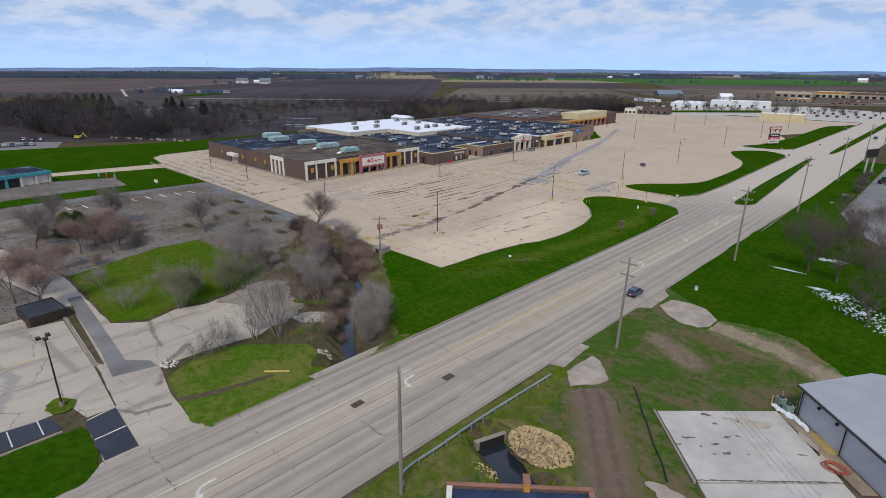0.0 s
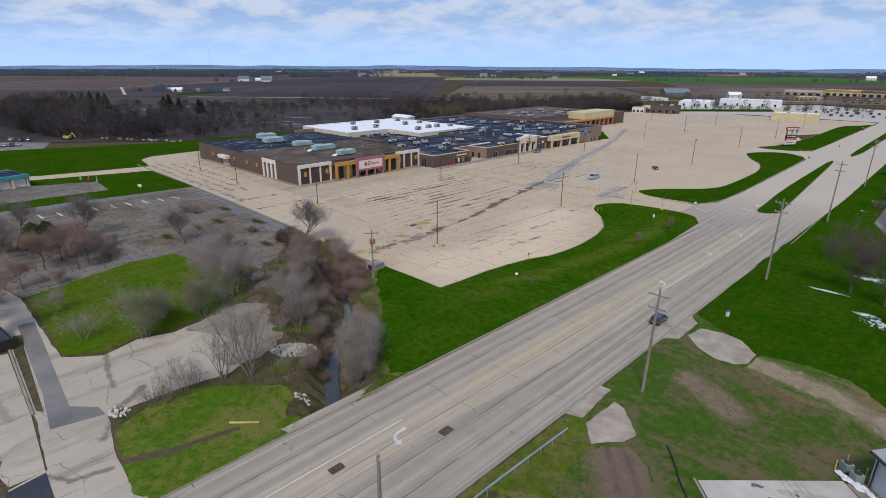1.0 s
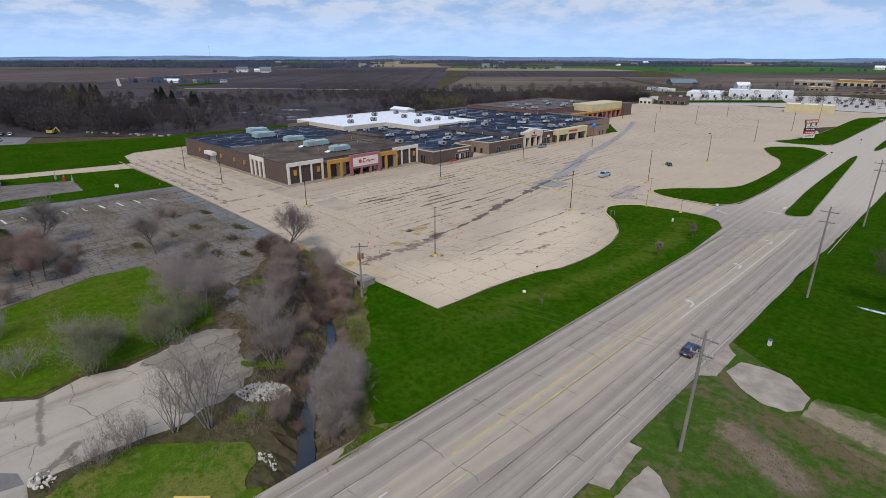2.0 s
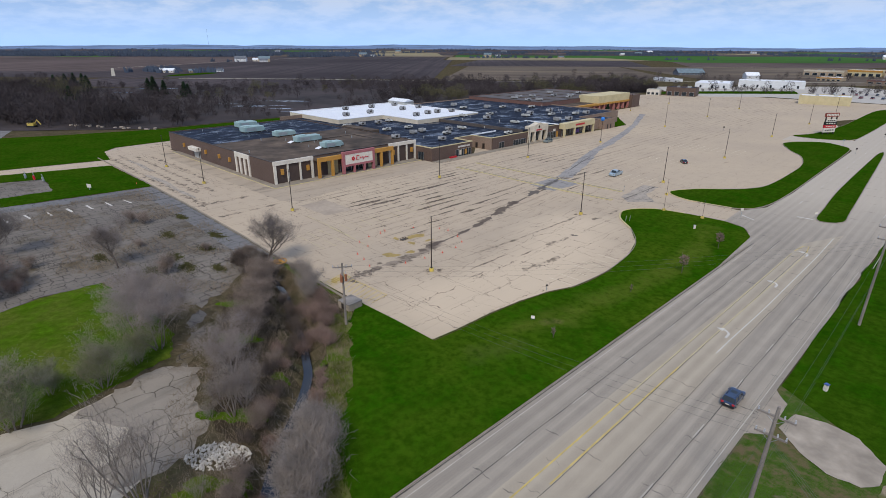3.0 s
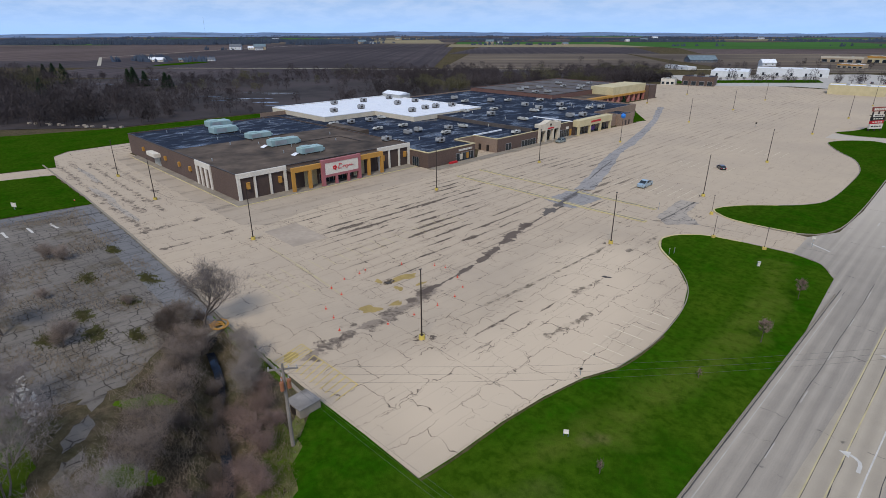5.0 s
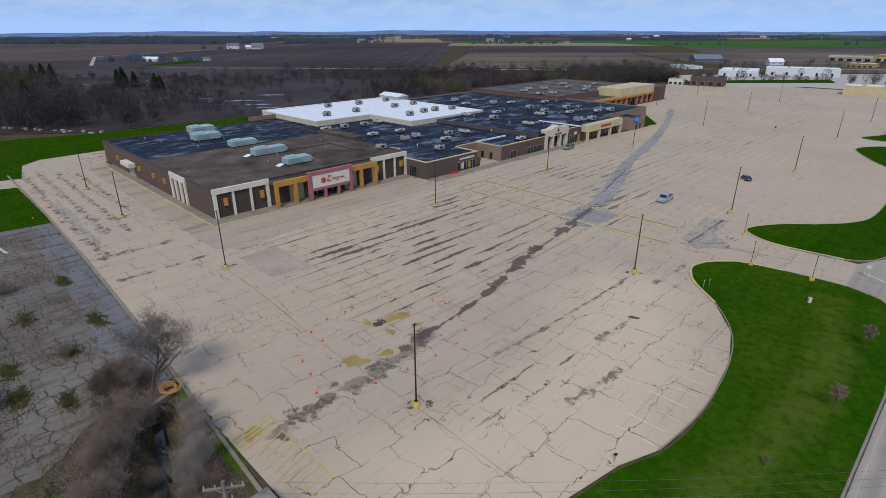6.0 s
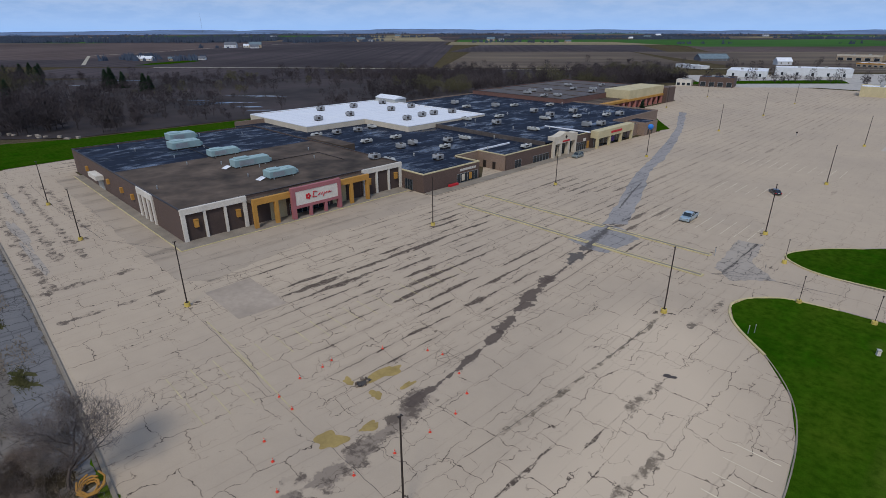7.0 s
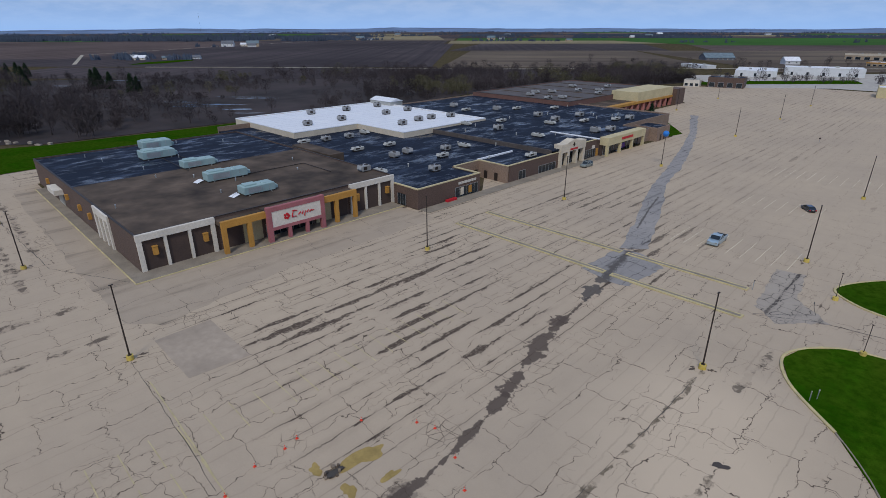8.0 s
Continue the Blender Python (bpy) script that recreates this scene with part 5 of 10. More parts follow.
sheet("restaurant_lot", [(-67.4, 13.2), (-67.4, 10.2), (-71.0, 9.5), (-70.3, 2.5), (-70.0, -40), (-104, -40), (-104.0, 7.2), (-104.2, 10.3), (-99.5, 10), (-98.9, 14.6), (-79, 14.0)], M_DRIVE, 0.03, "pale concrete parking lot beside the driveway", "parking lot", ground=level)
sheet("asphalt_apron", [(-57.8, 9.5), (-57.8, 12.8), (-67.2, 13.2), (-66.6, 9.8)], M_SEALED, 0.034, "black sealed asphalt apron at the drive", "paving patch", ground=level)
sheet("asphalt_stalls", [(-67.0, 7.8), (-70.4, 7.2), (-71.2, 2.6), (-71.2, -40), (-66.8, -40)], M_SEALED, 0.038, "black sealed asphalt parking stalls", "parking lot", ground=level)
for k in range(8):
    m = Mesh()
    ribbon(m, [(-70.9, 6.0 - 2.8 * k), (-67.2, 6.0 - 2.8 * k)], 0.14, 0.045, level)
    solo("stall_line", m, M_WHITE_LINE, "white parking stall line", "road marking", "structure")
m = Mesh()
ribbon(m, [(-62.3, 9.7), (-62.5, 12.9)], 0.2, 0.042, level)
solo("stall_line", m, M_WHITE_LINE, "white line across the black apron", "road marking", "structure")
turf("lawn", [(-55.3, 4.6), (-55.6, 7.4), (-58.0, 9.2), (-63, 9.6), (-65.6, 9.4), (-66.2, 6), (-66.2, -60), (-57.9, -60)], M_LAWN, "bright mown lawn corner by the driveway", 0.1)
turf("broken_lot", [(-262, 8), (-196, 22), (-192, 48), (-190.5, 77.1), (-160, 76.7), (-130, 75.6), (-113, 74.3), (-113, 66), (-107, 60), (-108, 54), (-111.5, 49), (-126, 47.5), (-126.5, 38.5), (-120.5, 19.6), (-150, 14.2), (-180, 5)], M_BROKEN, "abandoned grey lot of broken paving and weeds", 0.035, "parking lot")
turf("lawn", [(-120.4, 20.2), (-126.2, 38.5), (-125.8, 47.3), (-112, 50), (-99, 49.5), (-93.4, 47.2), (-91.2, 39), (-89.8, 33.4), (-91.2, 28.6), (-89.6, 24), (-92.8, 20)], M_ROUGH, "green grass plot with dry olive edges", 0.08)
turf("lawn", [(-190.2, 77), (-197, 76.9), (-229.3, 76.7), (-238.0, 44), (-238.4, 40), (-227.5, 40), (-221.6, 57), (-204, 55.5), (-204.5, 8), (-194.5, 8), (-193.3, 50)], M_LAWN, "bright green grass between the old lots", 0.1)
turf("side_lot", [(-204, 55.5), (-221.6, 57), (-227.5, 40), (-229, 4), (-204.5, 4)], M_BROKEN, "old grey forecourt paving", 0.06, "parking lot")
turf("field_lawn", [(-259, 83), (-265, 88), (-266.5, 113), (-247.5, 114), (-250, 160), (-262, 230), (-268, 275), (-280, 330), (-296, 332), (-292, 277), (-301, 184), (-304, 116), (-314, 82), (-322, 62), (-331, 40), (-350, -20), (-420, -90), (-340, -100), (-305, -14), (-257, 28), (-247, 44), (-240.5, 80.5)], M_LAWN, "wide bright green grass field behind the stores", 0.05)
turf("car_park", [(-331, 38), (-323, 60), (-362, 72), (-374, 52), (-350, 34)], M_ASPHALT, "grey car park at the wood edge", 0.06, "parking lot")
turf("lawn", [(-374, 52), (-362, 72), (-388, 84), (-420, 70), (-400, 40), (-352, 20), (-350, 33)], M_LAWN, "bright green grass behind the small car park", 0.16)
turf("back_lot", [(-266, 230), (-266, 270), (-272, 312), (-262, 312), (-259, 232)], M_DRIVE, "pale concrete service yard behind the stores", 0.08, "parking lot")

turf("verge", [(-116, 74.2), (-108.9, 74.7), (-97.2, 74.3), (-91, 73.6), (-98.6, 72.6), (-104.8, 72.6)], M_ROUGH, "green grass wedge between brush and lot kerb", 0.08)
turf("bank_grass", ragged(rounded([(-58.4, 46.6), (-64.0, 50.0), (-69.8, 54.2), (-75.0, 58.8), (-80.8, 63.0), (-87.4, 68.0), (-87.0, 69.8), (-79.4, 65.0), (-73.4, 60.6), (-68.2, 55.8), (-62.4, 51.6), (-57.4, 48.6)], 3), 11, 1.4), M_PALEGRASS, "pale trampled grass on the creek bank", 0.045)
turf("bank_grass", ragged(rounded([(-55.6, 50.6), (-62.3, 53.0), (-67.8, 57.4), (-72.6, 62.2), (-78.8, 66.4), (-86, 71.2), (-90.5, 72.4), (-85.4, 69.4), (-79, 64.4), (-73.4, 60.2), (-68.4, 55.4), (-62.8, 50.9), (-57.2, 48.6)], 3), 9, 0.7), M_PALEGRASS, "pale tangled grass between lawn and creek brush", 0.13)

# ---------- east side of the road ----------
turf("verge", [(-34.9, 68), (-34.2, 84.5), (-31.7, 85.8), (-27.6, 83.8), (-22.4, 86.2), (-12, 79.5), (-5, 82), (10, 95), (10, 60), (-9, 68.5), (-20.2, 58.2), (-24, 60), (-30.5, 64)], M_WEEDY, "trampled patchy grass with bare brown spots", 0.05)
turf("lawn", [(-34.5, 97), (-33.9, 130), (-33.0, 170), (-31.9, 215), (-31.4, 300), (-22, 300), (-21.5, 185), (-15, 165), (-9.5, 150), (60, 170), (60, 88), (-5.5, 82.6), (-12.6, 88.8), (-22.6, 88.8), (-24.4, 90.4)], M_LAWN, "wide bright green lawn beside the road", 0.06)
turf("verge", [(-35.6, 30), (-34.9, 58.6), (-32.9, 58.9), (-30.4, 54.5), (-29.5, 46.5), (-31.5, 44.6), (-34.0, 43.9), (-34.2, 39.2), (-31.5, 38.2), (-30.5, 30), (-31.5, 24), (-34.5, 26)], M_BANK, "rough tan-green grass bank behind the guard rail", 0.05, step=1.2)
turf("verge", [(-29.5, 46.5), (-30.4, 54.5), (-27.0, 57), (-24.5, 52), (-22.5, 46.5), (-26, 46.8)], M_TRACK, "patchy grass beside the dirt track", 0.056)
turf("verge", [(-35.2, 55), (-34.6, 97), (-22, 97), (-10, 93), (14, 98), (14, 60), (-8, 69.5), (-20, 59), (-26, 56)], M_WEEDY, "patchy grass round the old drives", 0.03)
turf("verge", [(-35.6, 24), (-35.2, 57), (-25, 57), (-14, 46), (-8, 38), (-20, 30), (-30, 20)], M_BANK, "rough patchy grass round the pool", 0.02, step=1.2)
turf("drive_apron", [(-35.3, 58.3), (-35.2, 66.6), (-33.8, 66.7), (-33.4, 59.0)], M_APRON, "old stained concrete drive apron at the road", 0.062, "driveway")
turf("drive_pad", [(-32.6, 58.4), (-32.2, 64.6), (-30.6, 64.0), (-27.4, 60.4), (-28.0, 58.4), (-29.2, 57.2), (-30.4, 55.6)], M_APRON, "short concrete pad leading to the dirt track", 0.078, "driveway")
turf("dirt_track", [(-29.6, 56.0), (-27.0, 58.2), (-25.0, 57.2), (-21.2, 52.0), (-15.0, 45.0), (-8, 36), (-11.5, 30), (-18.5, 38.5), (-22.2, 42.6), (-24.8, 48.5), (-27.8, 53)], M_TRACK, "rutted brown dirt track", 0.07, "track")
turf("drive_apron", [(-34.9, 84.4), (-34.6, 95.6), (-32.9, 93.4), (-33.0, 86.2)], M_APRON, "old stained concrete drive apron at the road", 0.065, "driveway")
turf("drive_pad", [(-32.4, 88.2), (-31.8, 92.0), (-29, 92.8), (-26.0, 92.2), (-23.2, 89.2), (-23.4, 85.6), (-24.6, 84.2), (-27.3, 83.9), (-30, 85.6)], M_APRON, "broken concrete pad in the grass", 0.092, "driveway")
turf("dirt_track", [(-23.4, 84.0), (-22.8, 89.6), (-17, 91.0), (-12.2, 90.6), (-5.6, 84.0), (2, 77), (-1, 74.5), (-6.5, 79), (-12.2, 79.6), (-18, 81.2)], M_SAND, "sandy dirt track across the grass", 0.085, "track")
sheet("concrete_slab", [(-20.0, 58.1), (-9.7, 68.1), (-1.8, 59.6), (-12.2, 49.6)], M_SLAB, 0.16, "pale stained concrete slab", "slab", ground=lambda x, y: 0.0, skirt=0.3)
sheet("concrete_slab", [(-12.1, 49.4), (-1.7, 59.4), (4, 53), (-6.4, 43)], M_SLAB, 0.12, "pale concrete slab with a dark joint", "slab", ground=lambda x, y: 0.0, skirt=0.3)
sheet("slab_edge", [(-20.2, 58.1), (-12.3, 49.4), (-12.5, 49.2), (-20.5, 58.1)], M_CURB, 0.2, "raised concrete edging of the slab", "slab", ground=lambda x, y: 0.0, skirt=0.3)
sheet("side_street", [(-21.5, 300), (-21.5, 186), (-15, 166), (-9, 156), (30, 172), (30, 300)], M_ASPHALT, 0.07, "dark grey side street and car park", "road", ground=lambda x, y: -0.06)
sheet("plaza_lot", [(-62, 520), (-150, 520), (-200, 470), (-260, 560), (-130, 700), (-20, 640), (-20, 520)], M_SLAB, 0.05, "pale far shopping plaza car park", "parking lot", ground=lambda x, y: -0.06)
turf("lawn", [(-232, 480), (-222, 520), (-150, 600), (-140, 570), (-190, 520), (-215, 492)], M_LAWN, "green strip behind the far lot", 0.14)

turf("verge", [(-26.5, 58.6), (-24.2, 61.4), (-20.4, 58.3), (-12.6, 49.3), (-6.6, 42.6), (-9, 38), (-15.2, 45.4), (-21.4, 52.4), (-24.8, 57.4)], M_TRACK, "patchy grass between dirt track and slab", 0.06)
turf("verge", [(-34.6, 26), (-33.6, 29.8), (-30.4, 30.2), (-28.5, 36.4), (-25.5, 30.2), (-30, 10), (-36, 10)], M_WEEDY, "patchy grass beside the low building", 0.045)
STAINS = [(-12.9, 56.7, 0.55, 0.14), (-11.5, 56.0, 0.4, 0.26), (-12.4, 58.8, 0.4, 0.2), (-14.2, 60.4, 0.25, 0.25), (-15.5, 55.7, 0.55, 0.22), (-11.6, 59.8, 0.3, 0.16), (-13.9, 55.2, 0.2, 0.12), (-12.4, 55.0, 0.2, 0.12), (-15.8, 53.9, 0.3, 0.16), (-5.7, 61.3, 0.5, 0.1), (-9.8, 57.4, 0.15, 0.1), (-15.6, 61.4, 0.5, 0.3)]
for k, (x, y, rx, ry) in enumerate(STAINS):
    rng = random.Random(500 + k)
    sheet("slab_stain", blob(x, y, rx, ry, k, 18, 0.45, 0.75), M_SCAB, 0.166, "dark scab on the pale slab", "stain", ground=lambda x, y: 0.0)
for k, (x, y, rx, ry, t) in enumerate(((-11.0, 63.4, 1.9, 0.9, 0.8), (-5.8, 64.4, 1.4, 0.5, -0.8), (-3.4, 61.8, 1.2, 0.5, -0.8), (-13.2, 62.4, 0.9, 0.4, 0.6))):
    sheet("slab_stain", blob(x, y, rx, ry, 30 + k, 24, 0.35, t), M_TANSTAIN, 0.163, "tan water stain on the pale slab", "stain", ground=lambda x, y: 0.0)
m = Mesh()
ribbon(m, [(-12.4, 49.7), (-7.2, 54.5), (-2.1, 59.3)], 0.16, 0.168, lambda x, y: 0.0, 0.8, 3, 0.3)
solo("slab_joint", m, M_SCAB, "dark weedy joint between two slabs", "joint", "structure")
turf("dirty_paving", ragged(rounded([(-85.4, 36.6), (-88.6, 35.4), (-90.6, 41.2), (-91.6, 44.8), (-89.4, 48.2), (-85.6, 47.4), (-82.2, 46.0), (-78.6, 45.4), (-75, 43.4), (-73.2, 40.2), (-73.4, 36.0), (-76.6, 34.4), (-79.2, 37.0), (-82.0, 38.4)], 3), 31, 2.2), M_DRIVE_OLD, "dark broken soil-strewn end of the driveway", 0.03, "paving patch")
for k, (x, y, rx, ry) in enumerate(((-91.6, 48.4, 2.2, 1.0), (-96.2, 51.6, 2.4, 1.0), (-101.5, 53.8, 2.6, 1.1), (-107.0, 56.6, 2.4, 1.2), (-112.5, 59.6, 2.6, 1.3))):
    turf("broken_slab", blob(x, y, rx, ry, 140 + k, 16, 0.3, -0.5), M_BROKEN, "broken dirty slab of the overgrown old track", 0.045 + 0.003 * k, "paving patch")
turf("creek_litter", blob(-115.6, 69.6, 4.6, 2.8, 12, 44, 0.4, 0.3), M_LITTER, "dark leaf litter under the brush at the culvert", 0.068, "ground")
turf("creek_litter", ragged(rounded([(-71.5, 46.4), (-75.4, 50.4), (-80.2, 54.4), (-85.6, 57.6), (-90.0, 61.4), (-97, 63.8), (-103, 66.6), (-107, 66.2), (-106, 61.0), (-102, 58.0), (-96.6, 54.8), (-90.6, 51.6), (-84.6, 48.6), (-76, 45.2)], 3), 5, 1.2), M_LITTER, "dark wet leaf litter under the creek brush", 0.035, "ground")
for k, (x, y, rx, ry) in enumerate(((-77.6, 62.2, 2.6, 1.1), (-74.6, 59.8, 1.6, 0.8), (-82.4, 66.4, 2.0, 0.7), (-72.0, 57.2, 1.5, 0.7)) ):
    turf("bank_patch", blob(x, y, rx, ry, 160 + k, 40, 0.45, 0.7), M_ROUGH, "fresh green grass on the creek bank", 0.145 + 0.003 * k)
for k, (x, y, rx, ry) in enumerate(((-75.4, 48.0, 2.6, 1.2), (-78.0, 45.6, 1.6, 0.8), (-68.4, 40.6, 2.0, 1.4), (-79.2, 55.0, 1.2, 0.8), (-66.0, 43.6, 1.8, 0.9), (-91.5, 55.5, 3.0, 1.5), (-102, 60.5, 3.0, 1.2))):
    turf("moss_patch", blob(x, y, rx, ry, 60 + k, 22, 0.3, 0.8), M_ROUGH, "green patch of grass on the creek bank", 0.072 + 0.003 * k)
WEED_SPOTS = [(-154.5, 71.6, 2.8, 1.0), (-136.0, 71.8, 3.4, 1.0), (-129.6, 67.0, 2.4, 1.2), (-129.4, 60.7, 2.6, 1.0), (-143.5, 64.6, 3.0, 1.1), (-122.4, 60.4, 2.6, 1.6), (-118.0, 64.4, 2.4, 1.0), (-139, 50.5, 2.6, 1.2), (-125.0, 55.4, 2.6, 1.2)]
for k, (x, y, rx, ry) in enumerate(WEED_SPOTS):
    for j in range(3):
        turf("weed_patch", blob(x + rx * 0.45 * (j - 1), y + 0.35 * (-1) ** j, rx * (0.34 + 0.08 * ((j + k) % 2)), ry * 0.55, 80 + 7 * k + j, 40, 0.55, 0.5 * k), M_WEED, "olive weeds grown over broken paving", 0.075 + 0.003 * j)
# worn ditch across the verge and soil at the drive's corner
turf("bare_soil", [(-55.0, 15.0), (-54.9, 20.2), (-55.7, 20.0), (-55.6, 15.6)], M_STAIN, "bare dark soil at the road edge", 0.03, "soil")
turf("broken_lane", [(-189.5, 76.4), (-160, 76.2), (-130, 75.2), (-113.5, 73.8), (-114.5, 69.6), (-131, 70.6), (-160, 71.6), (-190, 71.8)], M_STRIP, "crazed blue-grey lane along the lot kerb", 0.06, "lane")
turf("broken_lane", [(-190, 72), (-192.6, 50), (-197, 24), (-190.5, 25), (-186.6, 50), (-184.5, 72)], M_STRIP, "crazed blue-grey lane across the old lot", 0.055, "lane")
for k in range(9):
    m = Mesh()
    ribbon(m, [(-183 + 0.3 * k, 33 + 4.2 * k), (-178.5 + 0.3 * k, 33.4 + 4.2 * k)], 0.5, 0.07, level, 0.4, k)
    solo("stall_line", m, M_WHITE_LINE, "old white stall line on broken paving", "road marking", "structure")
sheet("planting_strip", [(-104.6, 16.0), (-99.3, 15.3), (-80.2, 14.6), (-79.2, 15.2), (-99, 16.5), (-104.2, 17.2)], M_SOIL, 0.05, "narrow weedy planting strip by the kerb", "grass", ground=level)
turf("side_yard", [(-104.4, 15.6), (-104.3, 10.4), (-104.2, -40), (-180, -40), (-178, 3), (-150, 6)], M_BROKEN, "grey broken yard paving behind the restaurant", 0.025, "parking lot")
# heavy wear beside the store
for k, (x, y, rx, ry) in enumerate(((-196, 81, 12, 0.8), (-222, 84, 10, 0.9), (-178, 80.5, 9, 0.7))):
    decal("paving_patch", blob(x, y, rx, ry, 70 + k, 30, 0.35), M_CRAZED, "crazed grey asphalt repair beside the store", 0.018)

# snow remnants
for k, (x, y, rx, ry, n) in enumerate(((-21.0, 123.5, 3.6, 0.40, 70), (-15.6, 136.2, 3.2, 2.0, 110), (-10.6, 114.0, 4.2, 3.4, 150), (-6.2, 109.0, 4.4, 4.0, 150), (-14.2, 116.2, 1.8, 1.0, 50), (-2.4, 104.0, 3.4, 2.6, 80), (-25.6, 199, 0.9, 0.5, 6), (-25.2, 216, 1.0, 0.7, 6))):
    m = Mesh()
    for j in range(n):
        rng = random.Random(40 * k + j)
        q = rng.random() ** 0.7
        t = rng.uniform(0, 6.28)
        out = blob(x + rx * q * math.cos(t), y + ry * q * math.sin(t), (0.07 + 0.26 * (1 - q)) * rng.uniform(0.4, 1.2), (0.05 + 0.16 * (1 - q)) * rng.uniform(0.4, 1.2), 90 * k + j, 12, 0.4, rng.uniform(0, 3))
        z = 0.075 + 0.0002 * j
        m.add([(a, b, z - 0.05) for a, b in out] + [(x + (a - x) * 1.0, b, z) for a, b in out], [tuple(range(12, 24))] + [(i, (i + 1) % 12, 12 + (i + 1) % 12, 12 + i) for i in range(12)])
    solo("snow_patch", m, M_SNOW, "thin scattered remnant of old snow on the grass", "snow", "stuff")

# water
w = Mesh()
ribbon(w, rounded(CREEK, 3, False), [2.0, 1.9, 1.6, 1.2, 1.1, 1.0, 1.0, 1.0], -1.5, lambda x, y: 0.0)
solo("creek_water", w, M_WATER, "dark still creek water between the brush", "water", "structure")
w = Mesh()
ribbon(w, POND, 4.0, -1.35, lambda x, y: 0.0)
solo("pond_water", w, M_WATER, "dark water pool below the road culvert", "water", "structure")

# marsh pools among the trees
for k, (x, y, a, b) in enumerate(((-366, 191, 9, 2.2), (-365, 202, 12, 2.0), (-339, 202, 9, 1.6), (-323, 200, 6, 1.2), (-384, 228, 12, 1.8), (-389, 192, 8, 1.4), (-374, 230, 10, 1.4), (-534, 169, 9, 2.0), (-551, 208, 14, 3.0))):
    sheet("marsh_pool", blob(x, y, a, b, 200 + k, 30, 0.5, 0.75), M_WATER, 0.16, "shallow marsh pool reflecting the sky", "water", ground=lambda x, y: 0.0)
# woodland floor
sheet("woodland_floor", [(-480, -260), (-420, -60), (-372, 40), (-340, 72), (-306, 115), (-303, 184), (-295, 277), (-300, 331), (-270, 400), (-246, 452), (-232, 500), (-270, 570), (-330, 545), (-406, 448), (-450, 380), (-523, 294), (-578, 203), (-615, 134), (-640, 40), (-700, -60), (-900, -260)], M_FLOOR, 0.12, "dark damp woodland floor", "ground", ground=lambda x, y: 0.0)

# ---------- farmland ----------
def field(u0, u1, v0, v1, kind, label, lift, skew=0.0):
    c = [far(u0, v0), far(u0, v1), far(u1, v1 + skew), far(u1, v0 + skew)]
    sheet("field", c, M_FIELD[kind], lift, label, "field", ground=lambda x, y: 0.0)


field(540, 662, -420, 60, 0, "dark damp field behind the woods", 0.15)
field(672, 1450, -1100, -40, 0, "dark brown ploughed field", 0.2)
field(672, 1065, -30, 240, 2, "pale straw stubble field", 0.2, 30)
field(1066, 1450, -36, 330, 0, "dark brown ploughed field", 0.2, 60)
field(620, 1066, 275, 700, 2, "pale straw stubble field", 0.2)
field(1070, 1500, 400, 1500, 1, "brown tilled field", 0.2, 100)
field(800, 1600, -2400, -520, 1, "red-brown tilled field", 0.3)
sheet("field", [far(u, v) for u, v in ((1700, 393), (1325, 485), (1325, 808), (1480, 1150), (2048, 1240), (1930, 700), (1830, 449))], M_FIELD[3], 0.4, "green winter wheat field", "field", ground=lambda x, y: 0.0)
field(1840, 2500, -330, -80, 4, "straw-yellow field with sunlight painted into its colour", 0.4, -60)
sheet("field", [(-740, 270), (-775, 298), (-801, 362), (-770, 352), (-742, 305)], M_LAWN, 0.35, "green farmyard lawn", "lawn", ground=lambda x, y: 0.0)
rng = random.Random(11)
u = 1460
rowi = 0
while u < 4500:
    du = rng.uniform(120, 330) * (1 + u / 6000)
    v = -4600.0
    while v < 4600:
        dv = rng.uniform(350, 1100)
        k = rng.choice((0, 0, 1, 1, 1, 2, 4, 5, 3))
        field(u, u + du, v, v + dv, k, ("dark brown ploughed field", "red-brown tilled field", "pale straw stubble field", "green winter wheat field", "straw-yellow field", "damp brown field")[k], 0.1 + 0.02 * (rowi % 3))
        v += dv + 8
    u += du + 8
    rowi += 1
m = Mesh()
ribbon(m, [far(664, -330), far(665, -194), far(652, -60), far(648, 0), far(660, 250), far(660, 520)], 5.5, 0.5, lambda x, y: 0.0, every=60)
solo("gravel_road", m, M_GRAVEL, "pale gravel farm road across the fields", "road", "structure")
m = Mesh()
ribbon(m, [far(700, -430), far(900, -560), far(1250, -520), far(1700, -430)], 4, 0.5, lambda x, y: 0.0, every=60)
solo("gravel_road", m, M_GRAVEL, "pale gravel farm road across the fields", "road", "structure")
# far ridge, with the haze of distance put into its blue colour
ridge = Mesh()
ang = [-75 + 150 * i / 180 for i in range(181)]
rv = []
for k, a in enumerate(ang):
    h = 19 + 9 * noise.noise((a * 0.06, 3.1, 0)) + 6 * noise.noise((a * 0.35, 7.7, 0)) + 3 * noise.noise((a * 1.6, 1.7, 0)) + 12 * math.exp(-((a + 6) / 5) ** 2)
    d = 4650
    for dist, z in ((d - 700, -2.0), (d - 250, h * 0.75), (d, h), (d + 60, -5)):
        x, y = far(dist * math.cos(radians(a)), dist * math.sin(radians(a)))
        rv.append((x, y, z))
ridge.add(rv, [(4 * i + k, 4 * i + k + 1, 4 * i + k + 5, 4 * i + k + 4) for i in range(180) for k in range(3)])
solo("backdrop", ridge, M_FARHILL, "low hills along the horizon, haze painted in blue", "hills", "structure")
